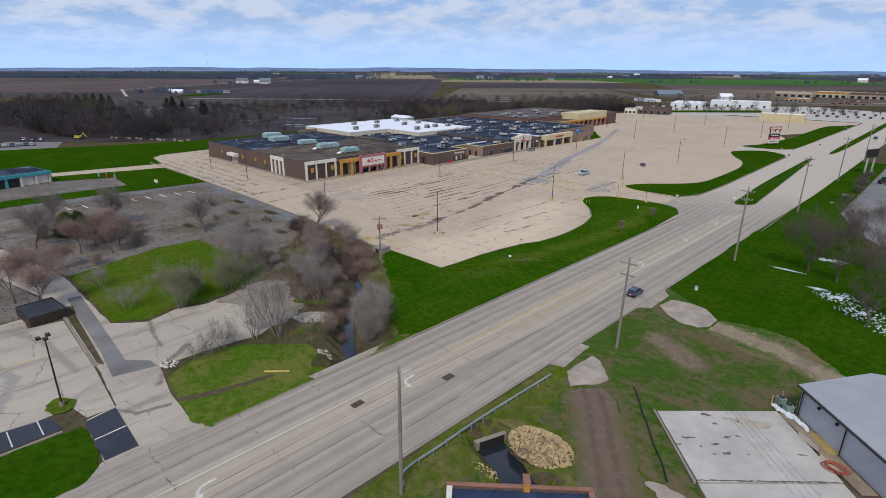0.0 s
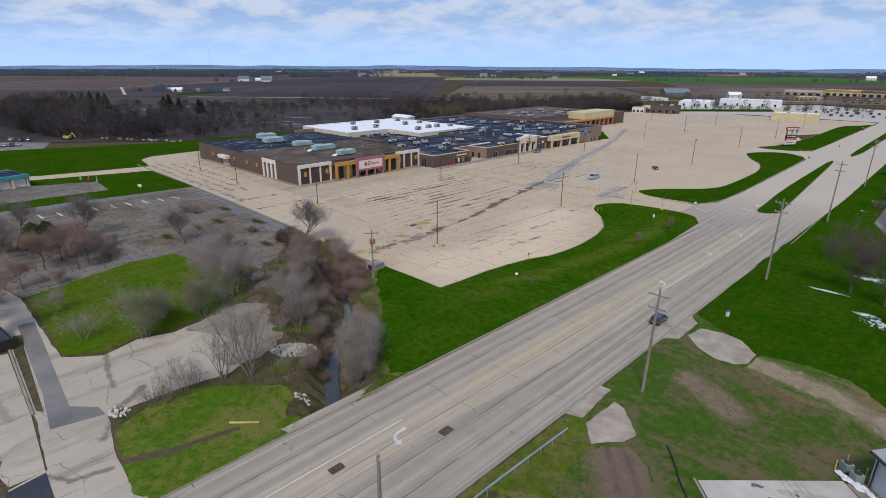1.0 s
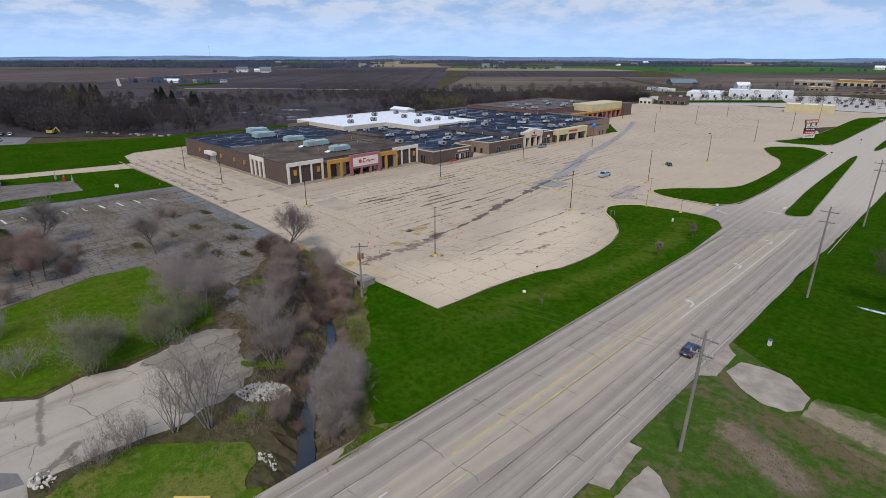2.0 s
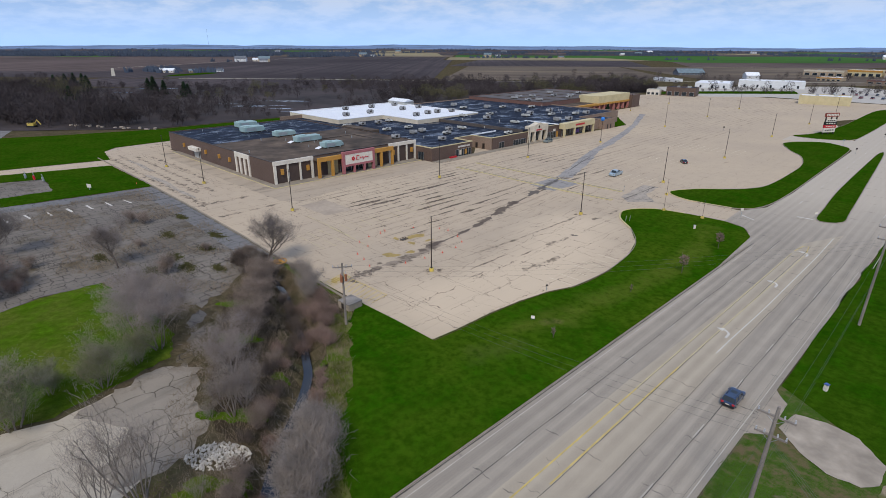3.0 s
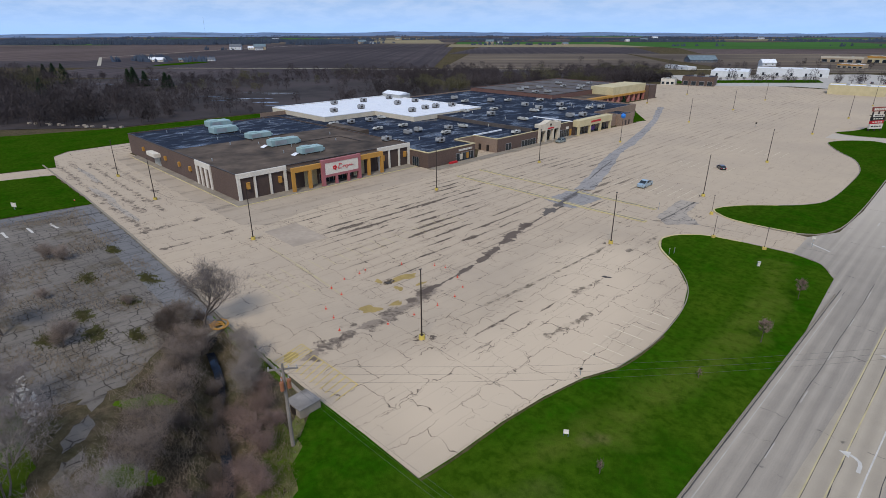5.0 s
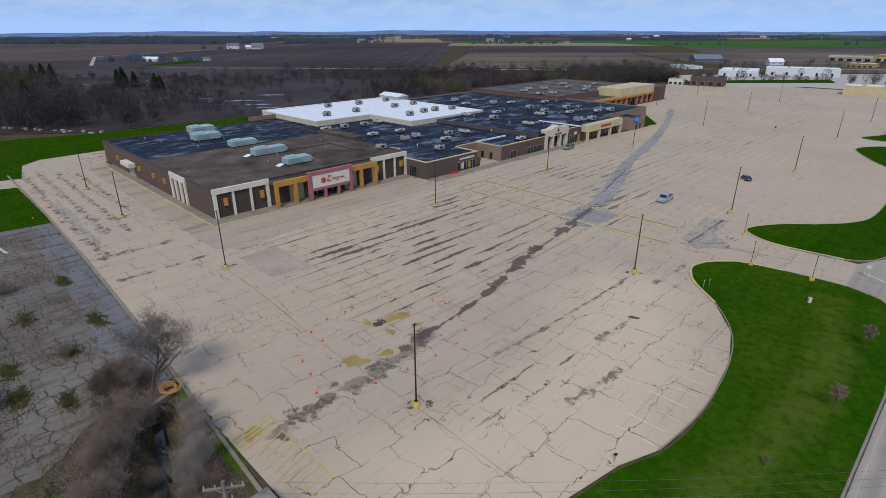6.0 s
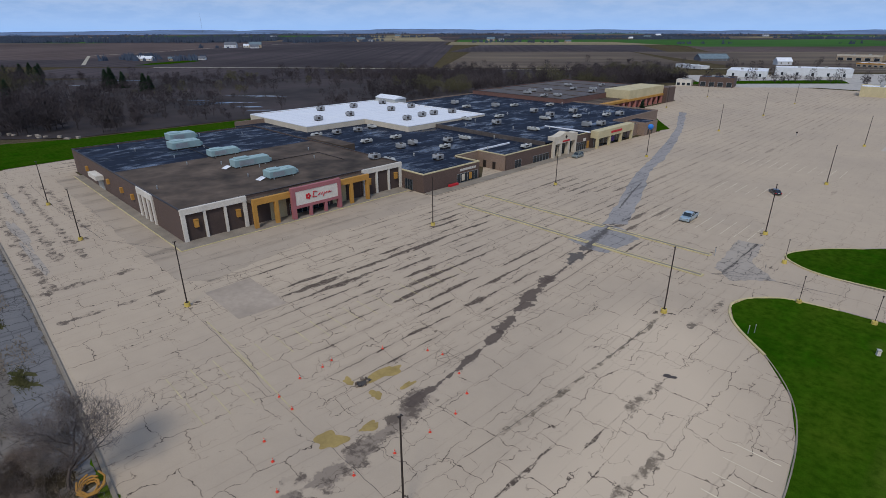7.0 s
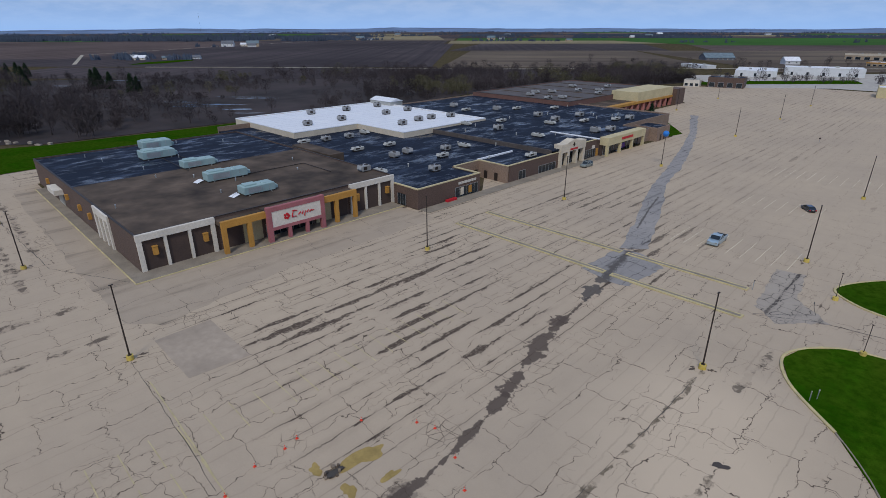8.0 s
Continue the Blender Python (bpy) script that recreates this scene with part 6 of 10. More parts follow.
# ---------- buildings ----------
def walls_of(house, x0, x1, y0, y1, z1, material, thick=0.35, z0=-0.3, sides="SNEW", label=""):
    """Four walls that butt at the corners, with a parapet above the roof."""
    t = thick
    for key, b in (("S", (x0, x1, y0, y0 + t)), ("N", (x0, x1, y1 - t, y1)), ("W", (x0, x0 + t, y0 + t, y1 - t)), ("E", (x1 - t, x1, y0 + t, y1 - t))):
        if key in sides:
            part("wall", Mesh().box(*b, z0, z1), material, house, label)


def coping_of(house, x0, x1, y0, y1, z, material, w=0.5, h=0.22, sides="SNEW"):
    for key, b in (("S", (x0 - 0.06, x1 + 0.06, y0 - 0.06, y0 - 0.06 + w)), ("N", (x0 - 0.06, x1 + 0.06, y1 + 0.06 - w, y1 + 0.06)), ("W", (x0 - 0.06, x0 - 0.06 + w, y0 - 0.06 + w, y1 + 0.06 - w)), ("E", (x1 + 0.06 - w, x1 + 0.06, y0 - 0.06 + w, y1 + 0.06 - w))):
        if key in sides:
            part("coping", Mesh().box(*b, z, z + h, 0.04), material, house)


def roof_of(house, x0, x1, y0, y1, z, material, label=""):
    part("roof", Mesh().box(x0, x1, y0, y1, z - 0.3, z), material, house, label)


def shopfront(house, x, y0, y1, z0, z1, bays, frame=M_ALU):
    """Glazing in a wall that faces +x: panes set back in a frame."""
    w = (y1 - y0) / bays
    win = part("window", Mesh().box(x - 0.1, x + 0.02, y0 - 0.08, y1 + 0.08, z1, z1 + 0.1).box(x - 0.1, x + 0.02, y0 - 0.08, y1 + 0.08, z0 - 0.1, z0), frame, house)
    for i in range(bays + 1):
        part("mullion", Mesh().box(x - 0.08, x + 0.04, y0 + i * w - 0.05, y0 + i * w + 0.05, z0, z1), frame, win)
    for i in range(bays):
        part("pane", Mesh().box(x - 0.04, x + 0.012, y0 + i * w + 0.05, y0 + (i + 1) * w - 0.05, z0, z1), M_GLASS, win)
    return win


def bars(house, x, y0, z0, widths, height, material, gap=0.18):
    """Unreadable sign writing as plain bars on a wall that faces +x."""
    y = y0
    for w in widths:
        part("sign_bar", Mesh().box(x, x + 0.1, y, y + w, z0, z0 + height, 0.02), material, house)
        y += w + gap


# --- the near department store ---
store = thing("department_store", "big flat-roofed brown brick department store with a rose sign front", "store")
X0, X1, Y0, Y1, TOP = -246.5, -167.0, 102.7, 158.3, 6.55
walls_of(store, X0, X1, Y0, Y1, TOP, M_BROWN, 0.4)
roof_of(store, X0 + 0.4, -208.6, Y0 + 0.4, Y1 - 0.4, TOP - 0.22, M_ROOF_D, "dark blue-black roof membrane with dried puddles")
roof_of(store, -208.6, X1 - 0.4, Y0 + 0.4, Y1 - 0.4, TOP - 0.16, M_ROOF_B, "dull brown gravel roof")
coping_of(store, X0, X1, Y0, Y1, TOP, M_DARKMETAL, 0.42, 0.12)
FX = X1
for ya, yb in ((Y0 + 0.02, 116.0), (145.8, Y1 - 0.02)):
    frame_w = part("facade_frame", Mesh().box(FX, FX + 0.55, ya, yb, 5.55, 6.72, 0.04), M_WHITEP, store, "off-white stucco frame")
    n = 3
    span = (yb - ya - 0.9) / n
    for i in range(n + 1):
        w = 0.75 if i in (0, n) else 0.5
        yc = ya + 0.45 + i * span
        part("pilaster", Mesh().box(FX, FX + 0.5, max(ya, yc - w / 2), min(yb, yc + w / 2), -0.1, 5.55), M_WHITEP, store, "off-white stucco pilaster")
    for i in range(n):
        part("wall_panel", Mesh().box(FX, FX + 0.12, ya + 0.45 + i * span + 0.3, ya + 0.45 + (i + 1) * span - 0.3, 0.05, 5.5), M_PANEL, store, "dark brown wall panel")
for y in (105.4, 114.0, 147.7, 156.2):
    lamp_b = part("wall_lamp", Mesh().box(FX + 0.12, FX + 0.75, y - 0.38, y + 0.38, 2.7, 4.15, 0.06), M_ORANGE, store, "square ochre wall lamp box")
    part("lamp_cap", Mesh().box(FX + 0.12, FX + 0.82, y - 0.45, y + 0.45, 4.16, 4.26), M_ORANGE, lamp_b)
for ya, yb, posts in ((116.1, 124.6, (116.5, 121.3)), (137.2, 145.7, (140.6, 145.3))):
    part("portal_beam", Mesh().box(FX + 2.3, FX + 3.0, ya, yb, 5.0, 6.3, 0.05), M_ORANGE, store, "ochre orange portal beam")
    part("portal_roof", Mesh().box(FX + 0.0, FX + 2.3, ya + 0.02, yb - 0.02, 5.3, 6.05), M_ROOF_B, store, "dull brown roof behind the portal beam")
    for y in posts:
        part("portal_post", Mesh().box(FX + 2.3, FX + 3.0, y - 0.4, y + 0.4, -0.1, 5.0), M_ORANGE, store, "ochre orange portal post")
for ya, yb in ((117.0, 120.9), (141.1, 145.0)):
    part("wall_panel", Mesh().box(FX, FX + 0.12, ya, yb, 0.05, 4.9), M_PANEL, store)
for ya, yb in ((121.2, 125.0), (137.0, 140.8)):
    part("wall_panel", Mesh().box(FX, FX + 0.14, ya, yb, 0.05, 4.9), M_SANDY, store, "sand-coloured stucco panel")
# rose sign front
part("sign_frame", Mesh().box(FX + 2.75, FX + 3.6, 124.6, 125.5, -0.1, 7.05, 0.05), M_PINK, store, "faded rose sign frame")
part("sign_frame", Mesh().box(FX + 2.75, FX + 3.6, 136.3, 137.2, -0.1, 7.05, 0.05), M_PINK, store, "faded rose sign frame")
part("sign_roof", Mesh().box(FX, FX + 2.75, 124.7, 137.1, 4.6, 6.3), M_ROOF_B, store, "dull brown roof behind the sign")
part("sign_frame", Mesh().box(FX + 2.8, FX + 3.58, 125.5, 136.3, 6.1, 7.0, 0.05), M_PINK, store, "faded rose sign frame")
part("sign_frame", Mesh().box(FX + 2.8, FX + 3.58, 125.5, 136.3, 2.35, 3.0), M_PINK, store, "faded rose sign frame")
for y in (129.1, 133.0):
    part("portal_post", Mesh().box(FX + 2.9, FX + 3.55, y - 0.33, y + 0.33, -0.1, 2.35), M_PINK, store, "faded rose post")
board = part("sign_board", Mesh().box(FX + 2.9, FX + 3.5, 125.5, 136.3, 3.0, 6.1), M_WHITEP, store, "off-white store sign board")
flower = Mesh()
for k in range(5):
    a = 2 * math.pi * k / 5
    flower.tube([(FX + 3.5, 128.6 + 0.42 * math.cos(a), 4.6 + 0.42 * math.sin(a)), (FX + 3.62, 128.6 + 0.42 * math.cos(a), 4.6 + 0.42 * math.sin(a))], 0.27, 10)
part("sign_flower", flower, M_RED, board, "red five-petalled flower")
script = Mesh()
for y0, z0, y1, z1, w in ((129.7, 4.1, 130.1, 5.4, 0.2), (129.9, 5.35, 130.9, 5.2, 0.22), (129.7, 4.15, 130.7, 4.1, 0.2), (131.1, 4.3, 131.7, 4.75, 0.22), (131.9, 4.25, 132.3, 4.8, 0.2), (132.4, 3.8, 132.8, 4.75, 0.2), (133.0, 4.3, 133.5, 4.75, 0.2), (133.6, 4.3, 134.2, 4.65, 0.2), (134.1, 4.4, 134.7, 4.5, 0.16)):
    script.tube([(FX + 3.56, y0, z0), (FX + 3.56, (y0 + y1) / 2, (z0 + z1) / 2 + 0.08), (FX + 3.56, y1, z1)], w * 0.5, 6)
part("sign_stroke", script, M_RED, board, "red flowing strokes of a store name")
shopfront(store, FX + 0.05, 125.8, 136.0, 0.1, 2.6, 7)
part("pavement_strip", Mesh().box(FX, FX + 4.2, 100.6, 157.6, -0.15, 0.14, 0.04), M_CURB, store, "raised pale walkway along the front")
part("pavement_strip", Mesh().box(-240, FX, 100.6, 102.7, -0.15, 0.14, 0.04), M_CURB, store, "raised pale walkway along the side")
part("walkway_kerb", Mesh().box(FX + 4.2, FX + 4.4, 100.4, 157.6, -0.15, 0.15, 0.03), M_CURB_Y, store, "yellow painted walkway kerb")
part("walkway_kerb", Mesh().box(-240, FX + 4.2, 100.4, 100.6, -0.15, 0.15, 0.03), M_CURB_Y, store, "yellow painted walkway kerb")
# side wall openings
part("facade_frame", Mesh().box(-190.5, -181.0, Y0 - 0.35, Y0 + 0.0, 5.3, 6.7, 0.04), M_WHITEP, store, "off-white stucco frame")
for x in (-190.0, -187.2, -184.3, -181.5):
    part("pilaster", Mesh().box(x - 0.5, x + 0.5, Y0 - 0.32, Y0, -0.1, 5.3), M_WHITEP, store, "off-white stucco pilaster")
for x in (-194.6, -202.3, -213.0, -232.0):
    part("wall_lamp", Mesh().box(x - 0.35, x + 0.35, Y0 - 0.6, Y0, 2.8, 4.1, 0.06), M_ORANGE, store, "square ochre wall lamp box")
dock = part("dock_canopy", Mesh().box(-224.5, -217.5, Y0 - 1.8, Y0, 3.0, 4.2, 0.08), M_WHITEP, store, "off-white loading canopy")
part("dock_door", Mesh().box(-223.6, -218.4, Y0 - 0.12, Y0, 0.1, 2.9), M_PALEHV, dock)


def rooftop_unit(at, size, material, label, turn=0.0, hood=True):
    """An air handler: cabinet on a curb, with a hood, a grille and panel seams."""
    a, b, h = size
    u = thing("rooftop_unit", label, "air conditioner", at, turn)
    part("curb", Mesh().box(-a / 2 + 0.15, a / 2 - 0.15, -b / 2 + 0.15, b / 2 - 0.15, 0, 0.35), M_DARKMETAL, u)
    part("cabinet", Mesh().box(-a / 2, a / 2, -b / 2, b / 2, 0.35, h, 0.12), material, u)
    m = Mesh()
    m.add([(-a / 2 * 0.7, -b / 2, h * 0.95), (a / 2 * 0.7, -b / 2, h * 0.95), (-a / 2 * 0.7, -b / 2 - b * 0.18, h * 0.5), (a / 2 * 0.7, -b / 2 - b * 0.18, h * 0.5), (-a / 2 * 0.7, -b / 2, h * 0.45), (a / 2 * 0.7, -b / 2, h * 0.45)], [(0, 2, 3, 1), (2, 4, 5, 3), (0, 4, 2), (1, 3, 5)])
    if hood:
        part("hood", m, material, u)
    part("grille", Mesh().box(a / 2, a / 2 + 0.03, -b / 2 * 0.75, b / 2 * 0.1, 0.6, h * 0.85), M_DARKMETAL if hood else M_GALV, u)
    for k in (-0.25, 0.2):
        part("fan", Mesh().cone(a * k * 0.6, b * k, h, h + 0.14, min(a, b) * 0.22, min(a, b) * 0.2, 12), M_DARKMETAL if hood else material, u)
    return u


for x, y, a, b, h in ((-239.2, 130.5, 4.6, 7.6, 2.3), (-226.0, 126.5, 4.4, 8.0, 2.2), (-208.6, 130.2, 3.2, 7.6, 1.9), (-192.4, 130.0, 3.0, 9.2, 2.1), (-177.0, 129.7, 3.2, 6.8, 1.9)):
    u = rooftop_unit((x, y, TOP - 0.2), (a, b, h), M_TEALHV, "pale teal sheet-metal air handler on the store roof", 0.0, False)
    part("intake_duct", Mesh().box(-a * 0.32, a * 0.32, b / 2, b / 2 + 0.9, 0.4, h * 0.62, 0.15), M_TEALHV, u)
    part("top_box", Mesh().box(-a * 0.3, a * 0.3, -b * 0.42, -b * 0.05, h, h + 0.35, 0.1), M_TEALHV, u)
    for k in range(1, 5):
        part("panel_seam", Mesh().box(a / 2, a / 2 + 0.035, -b / 2 + b * k / 5 - 0.04, -b / 2 + b * k / 5 + 0.04, 0.4, h - 0.15), M_GALV, u)
    for s in (-1, 1):
        part("skid", Mesh().box(-a / 2 - 0.2, a / 2 + 0.2, s * b * 0.36 - 0.1, s * b * 0.36 + 0.1, 0, 0.2), M_GALV, u)
for x, y in ((-193.0, 124.0), (-177.0, 124.8)):
    m = Mesh()
    m.add([(x - 0.9, y - 0.9, TOP - 0.1), (x + 0.9, y - 0.6, TOP - 0.1), (x + 0.7, y + 0.9, TOP + 0.35), (x - 0.7, y + 0.8, TOP + 0.45), (x, y, TOP + 0.6)], [(0, 1, 4), (1, 2, 4), (2, 3, 4), (3, 0, 4)])
    solo("roof_cover", m, M_ROOF_W, "crumpled white sheet on the store roof", "cover")
for k in range(14):
    rng = random.Random(700 + k)
    x, y = rng.uniform(-243, -170), rng.uniform(105, 156)
    pipe_m = Mesh().cone(0, 0, 0, 0.7, 0.12, 0.12, 8).cone(0, 0, 0.7, 0.8, 0.2, 0.12, 8)
    ob = solo("vent_pipe", pipe_m, M_GALV, "short galvanised vent pipe on the roof", "vent", group="vent pipes on the roof")
    ob.location = (x, y, TOP - 0.2)
m = Mesh()
for pts in ([(-244, 127, TOP), (-205, 126.5, TOP)], [(-192, 135, TOP), (-192, 150, TOP), (-180, 150, TOP)], [(-225, 131, TOP), (-208, 131.5, TOP), (-208, 140, TOP)]):
    m.tube(pts, 0.09, 6)
solo("roof_pipe", m, M_DARKMETAL, "dark conduit run across the store roof", "pipe")

# --- the enclosed mall behind and beside it ---
mall = thing("shopping_mall", "long low mall with dark roof and brown brick shopfronts", "mall")
# shop by the store
walls_of(mall, -167.0, -158.4, 158.32, 179.4, 4.55, M_BROWN, 0.35, sides="SNE")
coping_of(mall, -167.0, -158.4, 158.32, 179.4, 4.55, M_SANDY, 0.45, 0.28, "SNE")
roof_of(mall, -262, -158.75, 158.7, 179.05, 4.4, M_ROOF_D, "dark membrane roof with pale scuffs and painted sky sheen")
part("window", Mesh().box(-165.2, -162.4, 158.2, 158.3, 0.1, 2.7), M_GLASS, mall)
for k in range(4):
    part("mullion", Mesh().box(-165.25 + 0.92 * k, -165.15 + 0.92 * k, 158.12, 158.22, 0.1, 2.7), M_ALU, mall)
shopfront(mall, -158.38, 170.5, 178.6, 0.1, 2.5, 6)
bars(mall, -158.4, 171.6, 3.2, (1.0, 0.7, 0.9, 1.3, 0.6, 0.9), 0.6, M_WHITE_LINE)
part("bench", Mesh().box(-157.8, -157.1, 166.5, 169.8, 0.1, 0.7, 0.05), M_RED, mall, "low red bench")
part("poster", Mesh().box(-158.36, -158.3, 172.3, 173.4, 0.5, 2.3), M_CREAM, mall)
part("poster", Mesh().box(-158.36, -158.3, 175.2, 176.3, 0.5, 2.3), M_ORANGE, mall)
# recess
part("wall", Mesh().box(-168.1, -167.75, 179.4, 190.0, -0.2, 4.55), M_TANBRICK, mall, "tan brick recess wall")
coping_of(mall, -168.1, -167.75, 179.4, 190.0, 4.55, M_SANDY, 0.45, 0.2, "E")
roof_of(mall, -262, -168.1, 179.05, 209.5, 4.4, M_ROOF_D)
part("gate", Mesh().box(-167.7, -167.3, 180.5, 187, 0.1, 2.2), M_DARKMETAL, mall)
for y in (183.5, 187.9):
    part("door", Mesh().box(-167.72, -167.6, y, y + 1.1, 0.1, 2.2), M_DARKMETAL, mall)
# second block
walls_of(mall, -168.1, -157.7, 190.0, 213.3, 4.55, M_BROWN, 0.35, sides="NE")
part("wall", Mesh().box(-168.1, -157.7, 189.65, 190.0, -0.2, 4.55), M_TANBRICK, mall, "tan brick end wall")
for x in (-165.2, -161.6):
    part("door", Mesh().box(x - 0.55, x + 0.55, 189.55, 189.65, 0.1, 2.2), M_DARKMETAL, mall)
coping_of(mall, -168.1, -157.7, 189.65, 213.3, 4.55, M_SANDY, 0.45, 0.25, "SE")
roof_of(mall, -168.1, -158.05, 190.0, 213.0, 4.4, M_ROOF_D)
part("roof_flashing", Mesh().box(-168.6, -168.1, 189.8, 205.0, 4.41, 4.85, 0.05), M_ROOF_W, mall, "white roof flashing strip")
shopfront(mall, -157.68, 194.5, 197.5, 0.1, 2.4, 2)
shopfront(mall, -157.68, 203.5, 211.8, 0.1, 2.2, 5)
# raised roof behind
part("wall", Mesh().box(-206.3, -158.0, 209.5, 209.9, 4.0, 5.75), M_ROOF_G, mall, "dark step between two roof levels")
roof_of(mall, -206.3, -157.6, 209.9, 238.0, 5.55, M_ROOF_D)
roof_of(mall, -262, -157.6, 238.0, 262.0, 5.55, M_ROOF_D)
roof_of(mall, -262, -163.4, 262.0, 300.0, 5.5, M_ROOF_D)
part("wall", Mesh().box(-262.4, -262, 158.7, 300, -0.3, 6.0), M_TANBRICK, mall)
part("wall", Mesh().box(-262, -195, 300, 300.4, -0.3, 6.0), M_TANBRICK, mall)
part("wall", Mesh().box(-195, -163.4, 299.6, 300.0, -0.3, 6.0), M_TANBRICK, mall)
part("wall", Mesh().box(-163.4, -163.05, 262, 300.0, -0.3, 6.0), M_TANBRICK, mall)
# main entrance
ent = part("entrance_front", Mesh().box(-159.5, -156.9, 213.3, 226.6, 4.3, 6.75, 0.05), M_CREAM, mall, "cream stucco entrance front")
for y in (213.6, 217.4, 222.0, 225.9):
    part("entrance_post", Mesh().box(-158.2, -156.9, y - 0.45, y + 0.45, -0.1, 4.3), M_CREAM, ent, "cream stucco post")
part("entrance_gable", Mesh().add([(-159.5, 216.2, 6.75), (-159.5, 223.6, 6.75), (-159.5, 219.9, 7.7), (-156.88, 216.2, 6.75), (-156.88, 223.6, 6.75), (-156.88, 219.9, 7.7)], [(0, 1, 2), (3, 5, 4), (0, 2, 5, 3), (1, 4, 5, 2)]), M_CREAM, ent)
part("emblem", Mesh().tube([(-156.9, 219.9, 6.1), (-156.8, 219.9, 6.1)], 0.6, 4), M_DARKMETAL, ent, "small dark diamond emblem")
bars(ent, -156.9, 218.0, 4.6, (0.9, 0.5, 0.8, 0.6, 0.7), 0.5, M_RED, 0.12)
shopfront(mall, -158.6, 214.2, 225.6, 0.1, 3.6, 8)
part("wall", Mesh().box(-159.4, -158.75, 213.3, 226.6, -0.2, 4.3), M_PANEL, mall)
# storefront between
part("wall", Mesh().box(-158.0, -157.6, 226.6, 236.2, -0.2, 5.4), M_BROWN, mall)
shopfront(mall, -157.55, 227.3, 233.5, 0.1, 2.8, 5)
part("door", Mesh().box(-157.6, -157.5, 234.2, 235.5, 0.1, 2.6), M_ORANGE, mall)
coping_of(mall, -158.0, -157.6, 226.6, 236.2, 5.4, M_SANDY, 0.45, 0.2, "E")
part("roof_flashing", Mesh().box(-175.0, -156.6, 233.8, 234.5, 5.56, 5.85, 0.05), M_ROOF_W, mall, "white roof flashing strip")
part("poster", Mesh().box(-157.5, -157.45, 231.4, 233.2, 2.9, 3.9), M_WHITEP, mall)
# shoe shop
shoe_m = part("shop_fascia", Mesh().box(-157.6, -154.6, 236.3, 261.8, 3.4, 5.9, 0.05), M_SANDY, mall, "sand-yellow shop fascia")
for y in (236.8, 245.0, 253.2, 261.3):
    part("post", Mesh().box(-155.5, -154.7, y - 0.45, y + 0.45, -0.1, 3.4), M_SANDY, mall, "sand-yellow post")
part("wall", Mesh().box(-157.6, -157.0, 236.3, 261.8, -0.2, 3.4), M_PANEL, mall)
shopfront(mall, -156.95, 237.6, 260.5, 0.1, 2.9, 10)
bars(shoe_m, -154.6, 245.0, 4.3, (0.5, 0.7, 0.6, 0.7, 0.5, 0.9, 0.7, 0.6, 0.7), 0.75, M_RED, 0.2)
part("window_banner", Mesh().box(-156.9, -156.82, 247.5, 252.0, 0.5, 2.1), plain("purple_banner", (0.12, 0.05, 0.25), 0.5), mall, "purple window banner")
# end block
walls_of(mall, -163.0, -154.2, 270.6, 280.8, 4.85, M_TANBRICK, 0.35)
roof_of(mall, -162.65, -154.55, 270.95, 280.45, 4.6, M_ROOF_D)
part("wall", Mesh().box(-157.6, -157.2, 261.8, 270.6, -0.2, 4.4), M_TANBRICK, mall)
roof_of(mall, -163.05, -157.6, 262.0, 270.6, 4.3, M_ROOF_D)
for y in (273.6, 276.6):
    part("door", Mesh().box(-154.2, -154.1, y - 0.5, y + 0.5, 0.1, 2.2), M_DARKMETAL, mall)
part("pavement_strip", Mesh().box(-158.0, -154.8, 158.4, 235.8, -0.15, 0.14, 0.04), M_CURB, mall, "raised pale walkway along the shops")

# --- hall with the white roof ---
hall = thing("white_roofed_hall", "tall hall with a brilliant white membrane roof", "hall")
HT = 6.2
for a, b, c, d, mt in ((-273.8, -273.4, 171.0, 237.4, M_CREAM), (-273.4, -231.4, 170.6, 171.0, M_CREAM), (-231.8, -231.4, 171.0, 196.2, M_CREAM), (-231.4, -206.4, 196.2, 196.6, M_CREAM), (-206.8, -206.4, 196.6, 237.4, M_CREAM), (-273.4, -206.8, 237.0, 237.4, M_CREAM)):
    part("wall", Mesh().box(a, b, c, d, 0, HT), mt, hall, "cream panel wall")
    part("fascia", Mesh().box(a - 0.05, b + 0.05, c - 0.05, d + 0.05, HT, HT + 0.25, 0.04), M_ROOF_W, hall)
roof_of(hall, -273.4, -231.8, 171.0, 237.0, HT - 0.1, M_ROOF_W, "brilliant white roof membrane")
roof_of(hall, -231.8, -206.8, 196.6, 237.0, HT - 0.1, M_ROOF_W, "brilliant white roof membrane")
pent = part("penthouse", Mesh().box(-273.6, -259.5, 235.0, 242.0, 0, HT + 1.5), M_PALEHV, hall, "pale roof penthouse")
part("penthouse_roof", Mesh().add([(-273.9, 234.7, HT + 1.5), (-259.2, 234.7, HT + 1.5), (-259.2, 242.3, HT + 1.5), (-273.9, 242.3, HT + 1.5), (-273.9, 238.5, HT + 2.8), (-259.2, 238.5, HT + 2.8)], [(0, 1, 5, 4), (2, 3, 4, 5), (0, 4, 3), (1, 2, 5), (0, 3, 2, 1)]), M_ROOF_W, pent)
part("roof_hut", Mesh().box(-212.5, -193.5, 158.9, 163.4, 4.4, 6.9, 0.05), M_ROOF_B, hall, "low brown roof hut")
